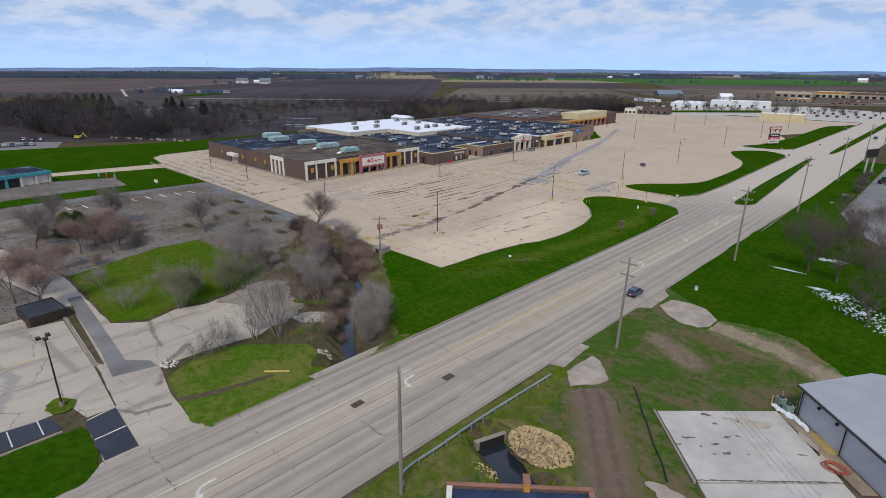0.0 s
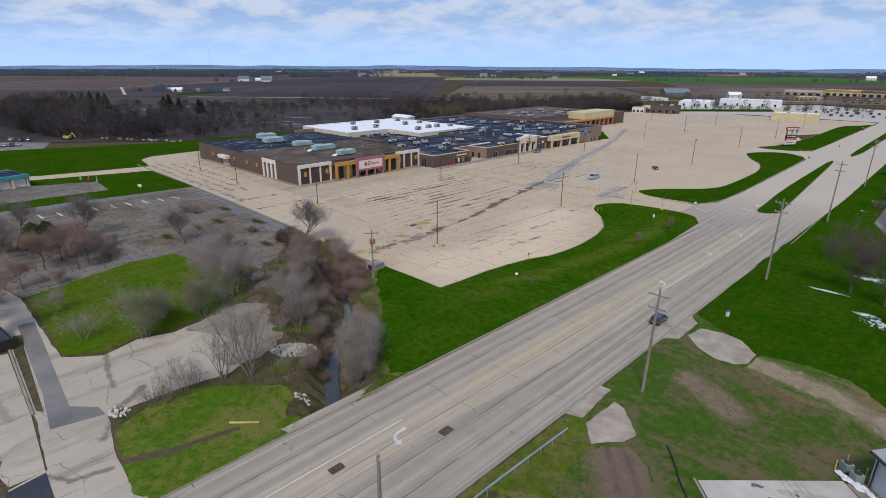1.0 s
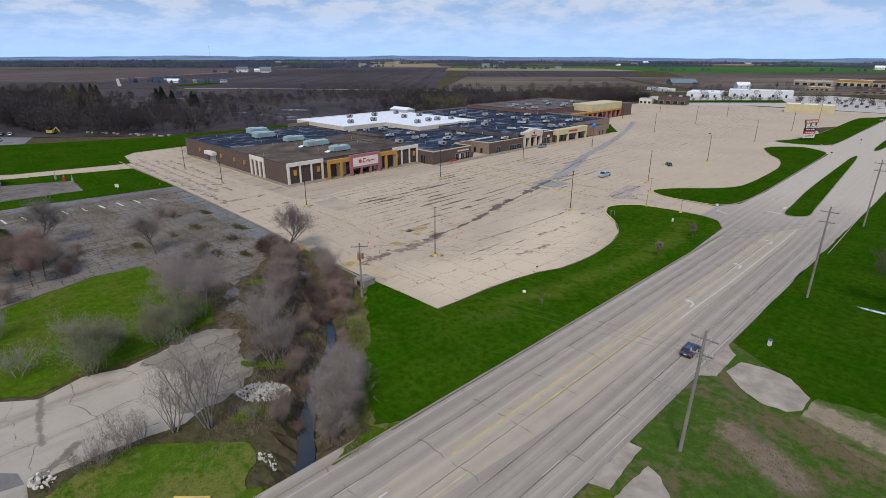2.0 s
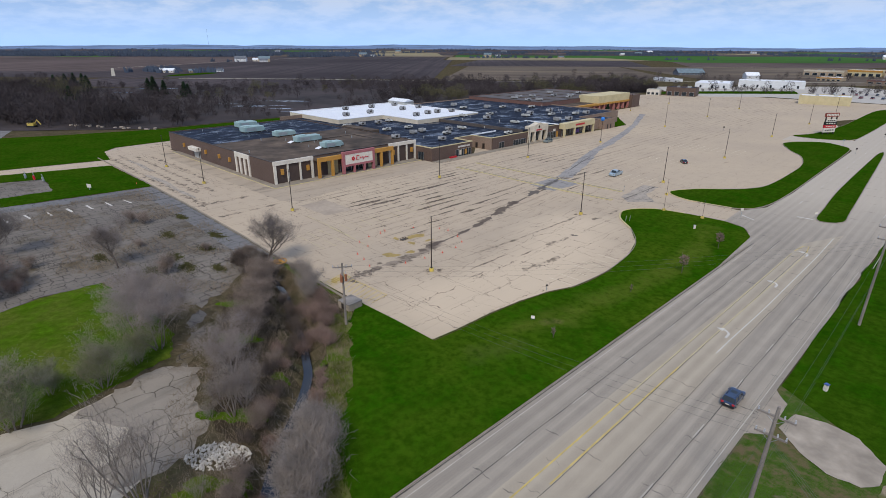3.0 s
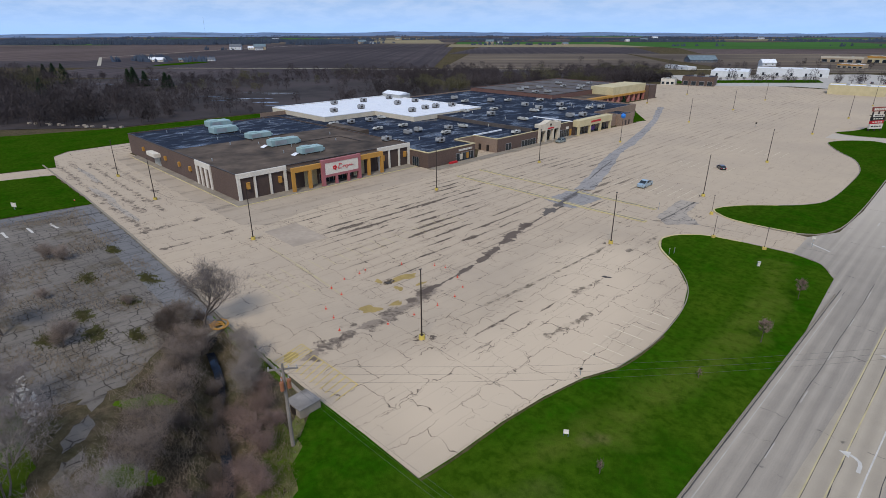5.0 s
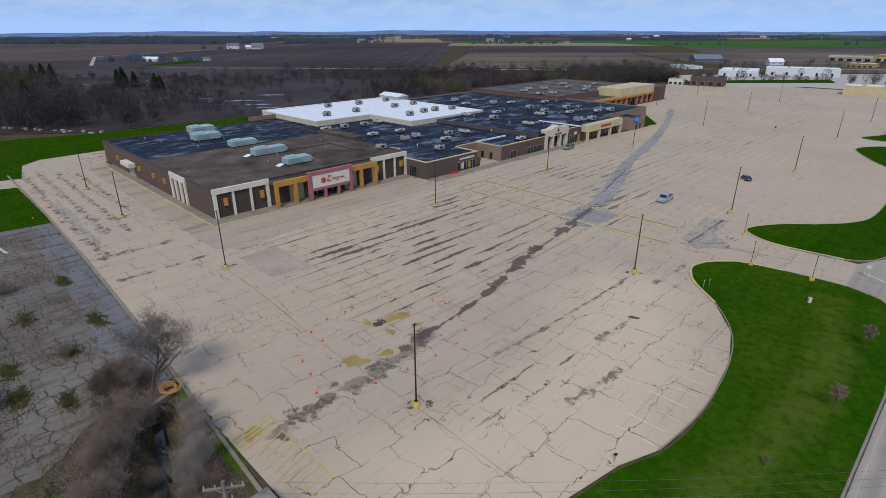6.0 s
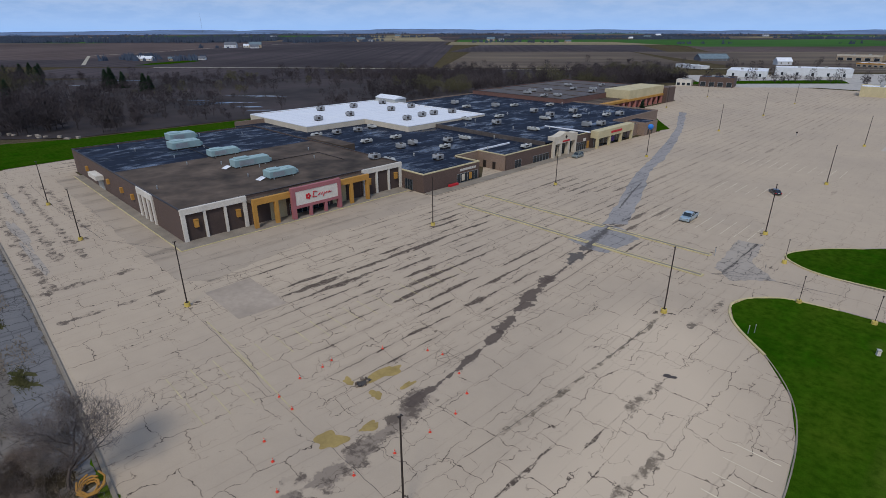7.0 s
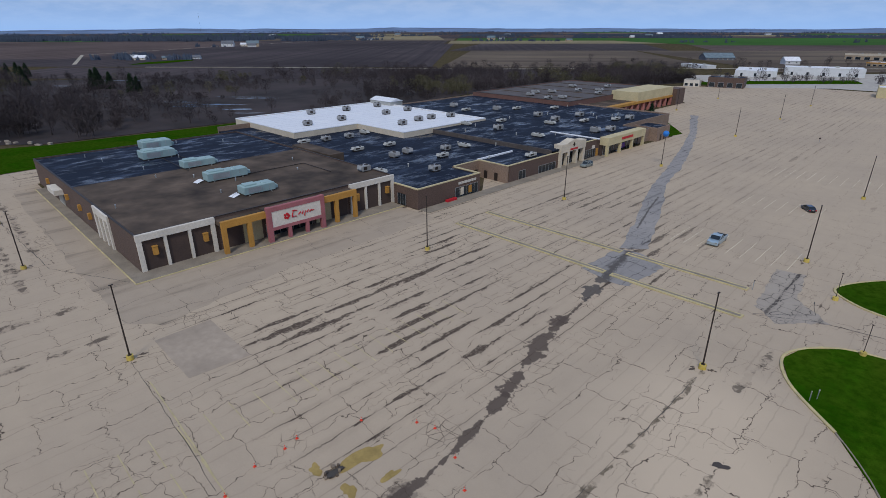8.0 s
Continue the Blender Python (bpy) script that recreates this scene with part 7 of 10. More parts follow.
for x, y in ((-263.5, 197.4), (-261.3, 212.9), (-242.5, 197.3), (-242.0, 182.4), (-261.6, 229.4), (-242.1, 218.3), (-243.2, 230.6), (-218.8, 206.6), (-221.1, 216.5), (-221.1, 223.0), (-219.2, 231.6)):
    rooftop_unit((x, y, HT - 0.1), (2.2, 2.7, 1.7), M_GREYHV, "grey boxy air conditioner on the white roof")
for i, (x, y) in enumerate(((-176.6, 162.4), (-175.0, 156.2), (-201.8, 174.2), (-187.5, 176.2), (-200.4, 185.3), (-219.9, 184.2), (-222.3, 192.3), (-221.1, 176.0), (-222.7, 169.0), (-188.7, 182.2), (-178.2, 186.1), (-183.7, 192.9), (-183.0, 200.2), (-168.5, 173.5), (-160.7, 203.8))):
    mt, lb = ((M_PALEHV, "off-white low roof ventilator"), (M_GREYHV, "grey roof air conditioner"))[i % 2]
    rooftop_unit((x, y, 6.3 if i == 1 else 4.4), (1.7, 3.4, 1.2) if i % 2 == 0 else (2.2, 2.4, 1.6), mt, lb, 90 if i % 3 == 0 else 0)
for i, (x, y) in enumerate(((-204.7, 224.5), (-190.3, 225.2), (-199.8, 238.6), (-220.3, 260.8), (-215.5, 268.3), (-197.9, 259.0), (-184.2, 247.1), (-186.9, 254.6), (-177.9, 260.2), (-164.1, 244.2), (-171.4, 271.7), (-168.4, 276.7), (-173.2, 224.3), (-161.5, 249.7), (-228, 250), (-240, 255), (-205, 281), (-186, 270))):
    mt, lb = ((M_PALEHV, "off-white low roof ventilator"), (M_GREYHV, "grey roof air conditioner"))[i % 2]
    rooftop_unit((x, y, 5.52), (1.8, 3.8, 1.2) if i % 2 == 0 else (2.4, 2.8, 1.8), mt, lb, 90 if i % 3 == 0 else 0)
for k in range(18):
    rng = random.Random(900 + k)
    x, y = rng.uniform(-204, -165), rng.uniform(165, 290)
    ob = solo("vent_pipe", Mesh().cone(0, 0, 0, 0.8, 0.14, 0.14, 8).cone(0, 0, 0.8, 1.0, 0.28, 0.1, 8), M_PALEHV, "short pale vent pipe on the roof", "vent", group="vent pipes on the roof")
    ob.location = (x, y, 4.4 if y < 209 else 5.5)

# --- the far department store ---
far_store = thing("far_department_store", "far flat-roofed red brick store with ochre arcade", "store")
walls_of(far_store, -262, -205.0, 292.0, 382.0, 7.4, M_REDBRICK, 0.4)
roof_of(far_store, -261.6, -205.4, 292.4, 381.6, 7.1, M_ROOF_G, "grey-brown flat roof")
coping_of(far_store, -262, -205.0, 292.0, 382.0, 7.4, M_DARKMETAL, 0.45, 0.15)
for y in (310, 328, 346, 364):
    part("roof_rib", Mesh().box(-261.4, -205.6, y, y + 0.5, 7.1, 7.32, 0.04), M_ROOF_B, far_store, "low raised roof joint")
part("roof", Mesh().box(-205.0, -194.0, 301.0, 372.0, 4.6, 5.0), M_ROOF_B, far_store, "lower brown front roof")
part("arcade_beam", Mesh().box(-194.6, -191.8, 301.0, 370.5, 4.0, 5.1, 0.05), M_ORANGE, far_store, "ochre orange arcade beam")
M_SALMON = plain("salmon_paint", (0.42, 0.17, 0.14), 0.8)
part("wall", Mesh().box(-195.0, -194.5, 301.0, 370.5, -0.2, 4.6), M_SALMON, far_store, "salmon-painted arcade wall")
for k in range(12):
    y = 302.5 + 6.1 * k
    part("arcade_post", Mesh().box(-193.2, -192.1, y - 0.9, y + 0.9, -0.1, 4.0), M_SALMON, far_store, "salmon-painted arcade post")
for k in range(11):
    y = 303.8 + 6.1 * k
    part("window", Mesh().box(-194.5, -194.3, y + 0.4, y + 3.1, 0.6, 2.6), M_GLASS, far_store)
part("tower", Mesh().box(-206.0, -192.2, 331.5, 370.6, 5.1, 9.3, 0.06), M_SANDY, far_store, "sand-yellow raised sign block")
part("end_block", Mesh().box(-205.0, -190.0, 370.7, 381.0, -0.2, 8.0, 0.06), M_BROWN, far_store, "dark brown end block")
part("sign_mark", Mesh().box(-206.05, -206.0, 345, 352, 6.5, 8.0), M_DARKMETAL, far_store)
for i, (x, y) in enumerate(((-219.1, 296.6), (-215.9, 303.2), (-233.1, 301.5), (-212.1, 329.5), (-232.7, 319.5), (-237.2, 311.4), (-226.5, 334.6), (-218.9, 342.0), (-240, 350), (-225, 362))):
    rooftop_unit((x, y, 7.1), (2.2, 3.6, 1.4), M_GREYHV, "grey sheet-metal air handler on the far store roof", 90 if i % 3 else 0)
sheet("lawn_island", [(-190.5, 317.0), (-186, 330), (-172, 318), (-153.6, 292.0), (-155.4, 283.0), (-160, 287), (-176, 308)], M_LAWN, 0.12, "small grass wedge between the stores", "lawn", skirt=0.2)


# --- houses and sheds far off ---
def gabled(name, label, category, at, size, turn, wall, roof, windows=2):
    """A small building with a pitched roof, overhanging eaves, windows and a door."""
    a, b, h, rise = size
    g = thing(name, label, category, at, turn)
    part("wall", Mesh().add([(-a / 2, -b / 2, -0.5), (a / 2, -b / 2, -0.5), (a / 2, b / 2, -0.5), (-a / 2, b / 2, -0.5), (-a / 2, -b / 2, h), (a / 2, -b / 2, h), (a / 2, b / 2, h), (-a / 2, b / 2, h), (-a / 2, 0, h + rise), (a / 2, 0, h + rise)],
                            [(0, 1, 5, 4), (2, 3, 7, 6), (1, 2, 6, 9, 5), (3, 0, 4, 8, 7)]), wall, g)
    e = 0.5
    s = rise / (b / 2)
    for sg in (1, -1):
        y1, z1 = sg * (b / 2 + e), h - e * s
        part("roof", Mesh().add([(-a / 2 - e, y1, z1), (a / 2 + e, y1, z1), (a / 2 + e, 0, h + rise), (-a / 2 - e, 0, h + rise), (-a / 2 - e, y1, z1 + 0.25), (a / 2 + e, y1, z1 + 0.25), (a / 2 + e, 0, h + rise + 0.25), (-a / 2 - e, 0, h + rise + 0.25)],
                                [(0, 1, 2, 3), (7, 6, 5, 4), (0, 4, 5, 1), (1, 5, 6, 2), (0, 3, 7, 4)]), roof, g)
    for k in range(windows):
        x = -a / 2 + a * (k + 0.5) / windows
        for sg in (1, -1):
            w = part("window", Mesh().box(x - 0.7, x + 0.7, sg * b / 2 - 0.06, sg * b / 2 + 0.06, h * 0.35, h * 0.75), M_WHITEP, g)
            part("pane", Mesh().box(x - 0.6, x + 0.6, sg * b / 2 - 0.08, sg * b / 2 + 0.08, h * 0.39, h * 0.71), M_GLASS, w)
    part("door", Mesh().box(a / 2 - 0.05, a / 2 + 0.06, -0.5, 0.5, 0, 2.1), M_DARKMETAL, g)
    return g


def flat_block(name, label, category, at, size, turn, wall, roof, openings=4, band=None, small=False):
    """A flat-roofed commercial box with parapet, glazing and doors on the side that faces -y."""
    a, b, h = size
    g = thing(name, label, category, at, turn)
    for q in ((-a / 2, a / 2, -b / 2, -b / 2 + 0.4), (-a / 2, a / 2, b / 2 - 0.4, b / 2), (-a / 2, -a / 2 + 0.4, -b / 2 + 0.4, b / 2 - 0.4), (a / 2 - 0.4, a / 2, -b / 2 + 0.4, b / 2 - 0.4)):
        part("wall", Mesh().box(*q, -0.5, h), wall, g)
    part("roof", Mesh().box(-a / 2 + 0.4, a / 2 - 0.4, -b / 2 + 0.4, b / 2 - 0.4, h - 0.7, h - 0.4), roof, g)
    if band:
        part("fascia", Mesh().box(-a / 2 - 0.1, a / 2 + 0.1, -b / 2 - 0.25, -b / 2 - 0.02, h * 0.72, h + 0.1, 0.03), band, g)
    for k in range(openings):
        x = -a / 2 + a * (k + 0.5) / openings
        hw, top = (0.9, min(h * 0.6, 3.0)) if small else (a / openings * 0.32, h * 0.5)
        w = part("window", Mesh().box(x - hw, x + hw, -b / 2 - 0.06, -b / 2 + 0.02, 0.3, top), M_ALU, g)
        part("pane", Mesh().box(x - hw * 0.9, x + hw * 0.9, -b / 2 - 0.09, -b / 2 - 0.05, 0.45, top - 0.15), M_GLASS, w)
    part("rooftop_vent", Mesh().box(-a * 0.2, -a * 0.2 + 2, -1, 1, h - 0.4, h + 0.7, 0.1), M_GREYHV, g)
    part("rooftop_vent", Mesh().box(a * 0.15, a * 0.15 + 2.5, 0.5, 2.5, h - 0.4, h + 0.8, 0.1), M_PALEHV, g)
    return g


M_SLATE = plain("grey_shingles", (0.14, 0.15, 0.17), 0.9, 0, 0.2, 0.3, 3)
M_BLUESLATE = plain("blue_grey_shingles", (0.15, 0.20, 0.23), 0.9, 0, 0.2, 0.3, 3)
M_TEAL = plain("teal_paint", (0.05, 0.28, 0.30), 0.7, 0, 0.12, 0.4, 4)
M_WHITEWALL = ribbed("white_metal_siding", (0.66, 0.67, 0.68), 0.6, "D", 0.5, 0.05)
M_BARNRED = plain("tan_siding", (0.42, 0.33, 0.23), 0.85, 0, 0.15, 0.2, 2)

flat_block("tan_block", "low tan block building with a white roof", "building", (-106.5, 490, 0), (30, 16, 5.8), 8, M_SANDY, M_ROOF_W, 0)
flat_block("brick_bank", "low dark brick office with recessed windows", "building", (-203, 484, 0), (22, 16, 6.6), 12, M_BROWN, M_ROOF_D, 4)
flat_block("drive_up_canopy", "small flat blue-white drive-up canopy", "canopy", (-222, 474, 0), (10, 8, 4.4), 12, M_WHITEP, M_ROOF_D, 3)
flat_block("white_warehouse", "long white metal warehouse with a white roof", "warehouse", (-178, 632, 0), (55, 22, 6.6), 15, M_WHITEWALL, M_ROOF_W, 5, None, True)
flat_block("grey_warehouse", "low grey-white metal warehouse", "warehouse", (-219, 601, 0), (30, 44, 4.8), 14, M_WHITEWALL, M_ROOF_W, 3, None, True)
flat_block("grey_shed", "long low pale metal shed", "shed", (-287, 652, 0), (38, 10, 3.4), -30, M_WHITEWALL, M_ROOF_W, 2, None, True)
gabled("blue_roofed_house", "broad house with a blue-grey hipped roof", "house", (-322, 800, 0), (34, 22, 3.0, 5), 42, M_SLATE, M_BLUESLATE, 6)
gabled("white_gabled_shed", "white gabled shed behind the warehouses", "shed", (-236, 770, 0), (15, 11, 4, 3.5), 40, M_WHITEWALL, M_ROOF_W, 2)
for k, (x, y, a, h, mt, rf) in enumerate(((-190, 925, 46, 7, M_BARNRED, M_ROOF_G), (-148, 940, 38, 8, M_SANDY, M_ROOF_W), (-106, 932, 40, 8, M_BARNRED, M_ROOF_G), (-62, 925, 36, 10, M_BARNRED, M_ROOF_W), (-22, 915, 38, 8, M_SANDY, M_ROOF_G), (-160, 800, 24, 4.0, M_BARNRED, M_ROOF_W), (-104, 780, 36, 3.6, M_TANBRICK, M_ROOF_D), (-46, 770, 26, 3.6, M_BARNRED, M_BLUESLATE))):
    flat_block("plaza_shop", "tan and cream shop in the far plaza", "shop", (x, y, 0), (a, 22, h), -4, mt, rf, 5, (M_CREAM, M_ORANGE, M_REDBRICK, M_WHITEP)[k % 4])
# farmsteads
rng = random.Random(5)
for k, (u, v, big) in enumerate(((1257, -498, 1), (1275, -470, 0), (1262, -448, 1), (1235, -440, 0), (1300, -520, 0), (1778, -326, 1), (1790, -300, 0), (792, -409, 1), (800, -380, 0), (815, -350, 0), (830, -440, 0), (1820, 60, 1), (1900, 95, 0), (2100, -700, 1), (1950, -900, 0), (2000, -760, 1), (1690, 1180, 1), (2150, 620, 1), (2160, 700, 0), (2140, 560, 0), (1650, 260, 0), (2500, 150, 1), (2600, 800, 1), (2450, -300, 1), (2700, 1300, 1))):
    x, y = far(u, v)
    gabled("farmhouse" if big else "farm_shed", ("white gabled farmhouse among fields" if big else "pale gabled farm shed among fields"), "house" if big else "shed", (x, y, 0), ((14, 9, 3.0, 2.6) if big else (11, 7, 2.6, 1.8)) if u < 1000 else ((24, 13, 6.5, 5) if big else (16, 10, 4, 3)), rng.uniform(20, 70), (M_WHITEWALL, M_WHITEP, M_BARNRED)[k % 3], (M_SLATE, M_ROOF_W, M_BLUESLATE)[k % 3], 3)
x, y = far(2300, -1050)
m = Mesh().tube([(x, y, 0), (x, y, 88)], [0.35, 0.2], 4)
solo("radio_mast", m, M_WIRE, "thin radio mast on the far plain", "mast")

# car wash on the old lot
wash = thing("car_wash", "teal car wash with four white wash bays", "car wash", (-236.5, 28.0, 0), 12)
part("wall", Mesh().box(-5, 11, 8.6, 9.0, -0.3, 4.0), M_TEAL, wash)
part("wall", Mesh().box(-5, 11, -9.0, -8.6, -0.3, 4.0), M_TEAL, wash)
part("wall", Mesh().box(-5, -4.6, -8.6, 8.6, -0.3, 4.0), M_TEAL, wash)
part("fascia", Mesh().box(10.4, 11.2, -9.2, 9.2, 3.1, 4.2, 0.04), M_TEAL, wash, "teal fascia board")
part("roof", Mesh().box(-4.8, 10.5, -8.8, 8.8, 3.7, 4.0), M_ROOF_D, wash)
for k in range(5):
    y = -8.6 + 4.3 * k
    part("pier", Mesh().box(10.2, 11.0, y - 0.4, y + 0.4, -0.3, 3.1), (M_CREAM if k > 1 else M_TEAL), wash)
for k in range(4):
    y = -6.45 + 4.3 * k
    part("bay_door", Mesh().box(10.3, 10.42, y - 1.6, y + 1.6, 0.1, 2.9, 0.0), (M_GLASS if k < 2 else M_WHITEP), wash, "tall bay door" if k < 2 else "white bay door")
# ---------- lamps, poles, wires ----------
def lot_lamp(height=10.4, heads=2):
    g = thing("light_pole", "tall dark bronze parking lot light on a yellow base", "street lamp", group="parking lot lights")
    part("base", Mesh().cone(0, 0, -0.4, 0.62, 0.48, 0.42, 14), M_YBASE, g, "chipped yellow concrete base")
    part("pole", Mesh().tube([(0, 0, 0.62), (0, 0, height)], [0.105, 0.075], 8), M_DARKMETAL, g)
    part("base_plate", Mesh().box(-0.22, 0.22, -0.22, 0.22, 0.62, 0.67), M_DARKMETAL, g)
    for s in ((1, -1)[:heads]):
        arm = part("arm", Mesh().tube([(0, 0, height - 0.1), (0, s * 0.2, height)], 0.03, 6), M_DARKMETAL, g)
        part("lamp_head", Mesh().box(-0.12, 0.12, min(s * 0.06, s * 0.24), max(s * 0.06, s * 0.24), height - 0.04, height + 0.03, 0.03), M_DARKMETAL, arm, "flat dark lamp head")
    return g


LAMPS = [(-89.9, 91.6), (-89.2, 141.8), (-140.6, 93.0), (-139.9, 143.6), (-139.2, 188.2), (-137.0, 236.4), (-88.4, 186.8), (-88.3, 238.6), (-137.4, 300.8), (-137, 356.6), (-138, 414), (-90.4, 305), (-88.6, 364.5), (-88.3, 427), (-183.3, 413), (-181.3, 352), (-183.1, 88.9), (-214.5, 89.5)]
first_lamp = lot_lamp()
first_lamp.matrix_world = pose(*LAMPS[0], dip(*LAMPS[0]))
for x, y in LAMPS[1:]:
    copy_thing(first_lamp, pose(x, y, dip(x, y)))
ball = thing("blue_ball", "blue round marker on a lamp pole", "marker", (-137.0, 236.4, 9.6))
part("globe", Mesh().tube([(0, 0, -0.9), (0, 0, -0.75), (0, 0, -0.4), (0, 0, 0), (0, 0, 0.4), (0, 0, 0.75), (0, 0, 0.9)], [0.05, 0.5, 0.8, 0.9, 0.8, 0.5, 0.05], 14), plain("bright_blue_plastic", (0.03, 0.18, 0.55), 0.4), ball)
first_low = thing("entrance_lamp", "short dark entrance lamp on a yellow base", "street lamp", (-75.8, 158.4, 0.1), group="entrance lamps")
part("base", Mesh().cone(0, 0, -0.2, 0.45, 0.42, 0.38, 12), M_YBASE, first_low)
part("pole", Mesh().tube([(0, 0, 0.45), (0, 0, 4.3)], 0.042, 8), M_DARKMETAL, first_low)
part("lamp_head", Mesh().box(-0.12, 0.12, -0.1, 0.1, 4.3, 4.4, 0.03), M_DARKMETAL, first_low)
copy_thing(first_low, pose(-66.6, 158.6, 0.1))
copy_thing(first_low, pose(-81.6, 173.5, 0.1))

site_lamp = thing("floodlight_pole", "dark pole with three square floodlights", "street lamp", (-72.0, 8.8, 0))
part("base", Mesh().cone(0, 0, -0.2, 0.6, 0.3, 0.26, 12), M_CURB, site_lamp)
part("pole", Mesh().tube([(0, 0, 0.5), (0, 0, 9.2)], [0.11, 0.08], 8), M_DARKMETAL, site_lamp)
for k, (dx, dy) in enumerate(((0.55, 0), (-0.45, 0.4), (-0.1, -0.6))):
    arm = part("arm", Mesh().tube([(0, 0, 9.1), (dx, dy, 9.3)], 0.04, 6), M_DARKMETAL, site_lamp)
    part("floodlight", Mesh().box(dx - 0.28, dx + 0.28, dy - 0.24, dy + 0.24, 9.2, 9.5, 0.05), M_DARKMETAL, arm)
turf("planting_bed", blob(-72.2, 8.6, 1.9, 1.5, 3, 20, 0.1), M_ROUGH, "small kerbed grass bed at the lot", 0.16, "grass")

M_INSUL = plain("grey_porcelain", (0.4, 0.4, 0.42), 0.3)
M_CAN = plain("rusty_orange_can", (0.30, 0.12, 0.06), 0.7, 0, 0.25, 1, 5)


def utility_pole(at, height, arms, label, turn=0.0, cans=0, lean=0.0):
    g = thing("utility_pole", label, "utility pole", at, turn)
    part("pole", Mesh().tube([(0, 0, -0.5), (lean * 0.5, 0, height * 0.5), (lean, 0, height)], [0.2, 0.17, 0.12], 10), M_POLEWOOD, g)
    for z, half in arms:
        xo = lean * z / height
        arm = part("cross_arm", Mesh().box(xo - half, xo + half, -0.07, 0.07, z - 0.07, z + 0.07), M_POLEWOOD, g)
        for dx in (-half * 0.92, -half * 0.4, half * 0.4, half * 0.92):
            part("insulator", Mesh().cone(xo + dx, 0, z + 0.07, z + 0.34, 0.07, 0.05, 8), M_INSUL, arm)
        part("brace", Mesh().tube([(xo - half * 0.6, 0.08, z), (xo, 0.1, z - 0.7), (xo + half * 0.6, 0.08, z)], 0.025, 4), M_GALV, g)
    for k in range(cans):
        a = 2.1 * k
        xo = lean * 0.75
        c = part("transformer", Mesh().cone(xo + 0.42 * math.cos(a), 0.42 * math.sin(a), height * 0.72, height * 0.72 + 0.95, 0.2, 0.2, 12), M_CAN, g, "rust-orange transformer can")
        part("bushing", Mesh().cone(xo + 0.42 * math.cos(a), 0.42 * math.sin(a), height * 0.72 + 1.1, height * 0.72 + 1.4, 0.06, 0.04, 6), M_INSUL, c)
    return g


POLES = [(-32.3, 28.1, 14.0), (-30.8, 69.1, 14.2), (-30.5, 122.0, 16.0), (-30.6, 178.2, 16.2), (-30.8, 240, 16.2), (-30.9, 302, 16.2), (-31, 370, 16), (-31, 450, 16), (-31, 540, 16)]
for i, (x, y, h) in enumerate(POLES):
    utility_pole((x, y, 0), h, ((h - 0.9, 1.3), (h - 2.6, 1.1)) if i else ((h - 0.5, 0.2),), "grey weathered wooden utility pole with cross arms" if i else "grey weathered wooden utility pole with wires", 0, 0, 0.35 if i == 1 else 0.1)
utility_pole((-84.1, 68.5, 0), 9.8, ((9.2, 1.4),), "grey utility pole with three orange transformer cans", 55, 3)
guy = Mesh()
guy.tube([(-32.2, 28.1, 4.0), (-33.6, 27.0, 0.1)], 0.03, 4)


def wire(mesh, a, b, sag, r=0.0075):
    a, b = Vector(a), Vector(b)
    pts = []
    for i in range(13):
        t = i / 12
        p = a.lerp(b, t)
        p.z -= sag * 4 * t * (1 - t)
        pts.append(p)
    mesh.tube(pts, r, 3, False)


for (x0, y0, h0), (x1, y1, h1) in zip(POLES, POLES[1:]):
    for dx, dz in ((-1.2, 0.5), (0.5, 0.5), (1.2, 0.5), (-1.0, 2.3), (1.0, 2.3)):
        m = Mesh()
        wire(m, (x0 + dx, y0, h0 - dz), (x1 + dx, y1, h1 - dz), 0.9)
        solo("power_line", m, M_WIRE, "thin power line strung between wooden poles", "power line", group="power lines along the road")
for k in range(4):
    m = Mesh()
    wire(m, (-31.0 + 0.5 * k, 69.1, 11.5 - 0.3 * k), (2.0 + 1.2 * k, 40.0, 6.0), 0.8, 0.011)
    solo("power_line", m, M_WIRE, "pale service wire running to a shed", "power line")
for k in range(3):
    m = Mesh()
    wire(m, (-84.6 + 0.5 * k, 68.7, 9.3 - 0.7 * k), (-31.6 + 0.6 * k, 69.1, 12.5 - 0.6 * k), 1.2, 0.009)
    solo("power_line", m, M_WIRE, "thin wire crossing the road to the lot", "power line")
    m = Mesh()
    wire(m, (-84.6 + 0.5 * k, 68.7, 9.3 - 0.7 * k), (-30.9, 122.0, 13.4 - 0.5 * k), 1.6, 0.009)
    solo("power_line", m, M_WIRE, "thin wire crossing the road to the lot", "power line")

# ---------- signs ----------
sign = thing("mall_sign", "tall roadside mall sign with stacked panels", "sign", (-74.3, 331.5, 0.1), -32)
for y in (-3.0, 0, 3.0):
    part("post", Mesh().box(-0.2, 0.2, y - 0.2, y + 0.2, -0.2, 8.2), M_DARKMETAL, sign)
for z0, z1, w, mt, lb in ((0.9, 2.9, 3.3, M_WHITEP, "white panel"), (3.0, 4.2, 3.3, M_RED, "red panel"), (4.3, 5.6, 3.3, M_BLACK, "black panel"), (5.7, 6.7, 2.8, M_WHITEP, "pale panel")):
    pan = part("panel", Mesh().box(-0.35, 0.35, -w, w, z0, z1, 0.04), mt, sign, lb)
    for sx in (-1, 1):
        for k in range(4):
            part("sign_bar", Mesh().box(min(sx * 0.35, sx * 0.4), max(sx * 0.35, sx * 0.4), -w * 0.75 + k * w * 0.4, -w * 0.75 + k * w * 0.4 + w * 0.28, (z0 + z1) / 2 - 0.22, (z0 + z1) / 2 + 0.22), M_WHITEP if mt is not M_WHITEP else M_DARKMETAL, pan)
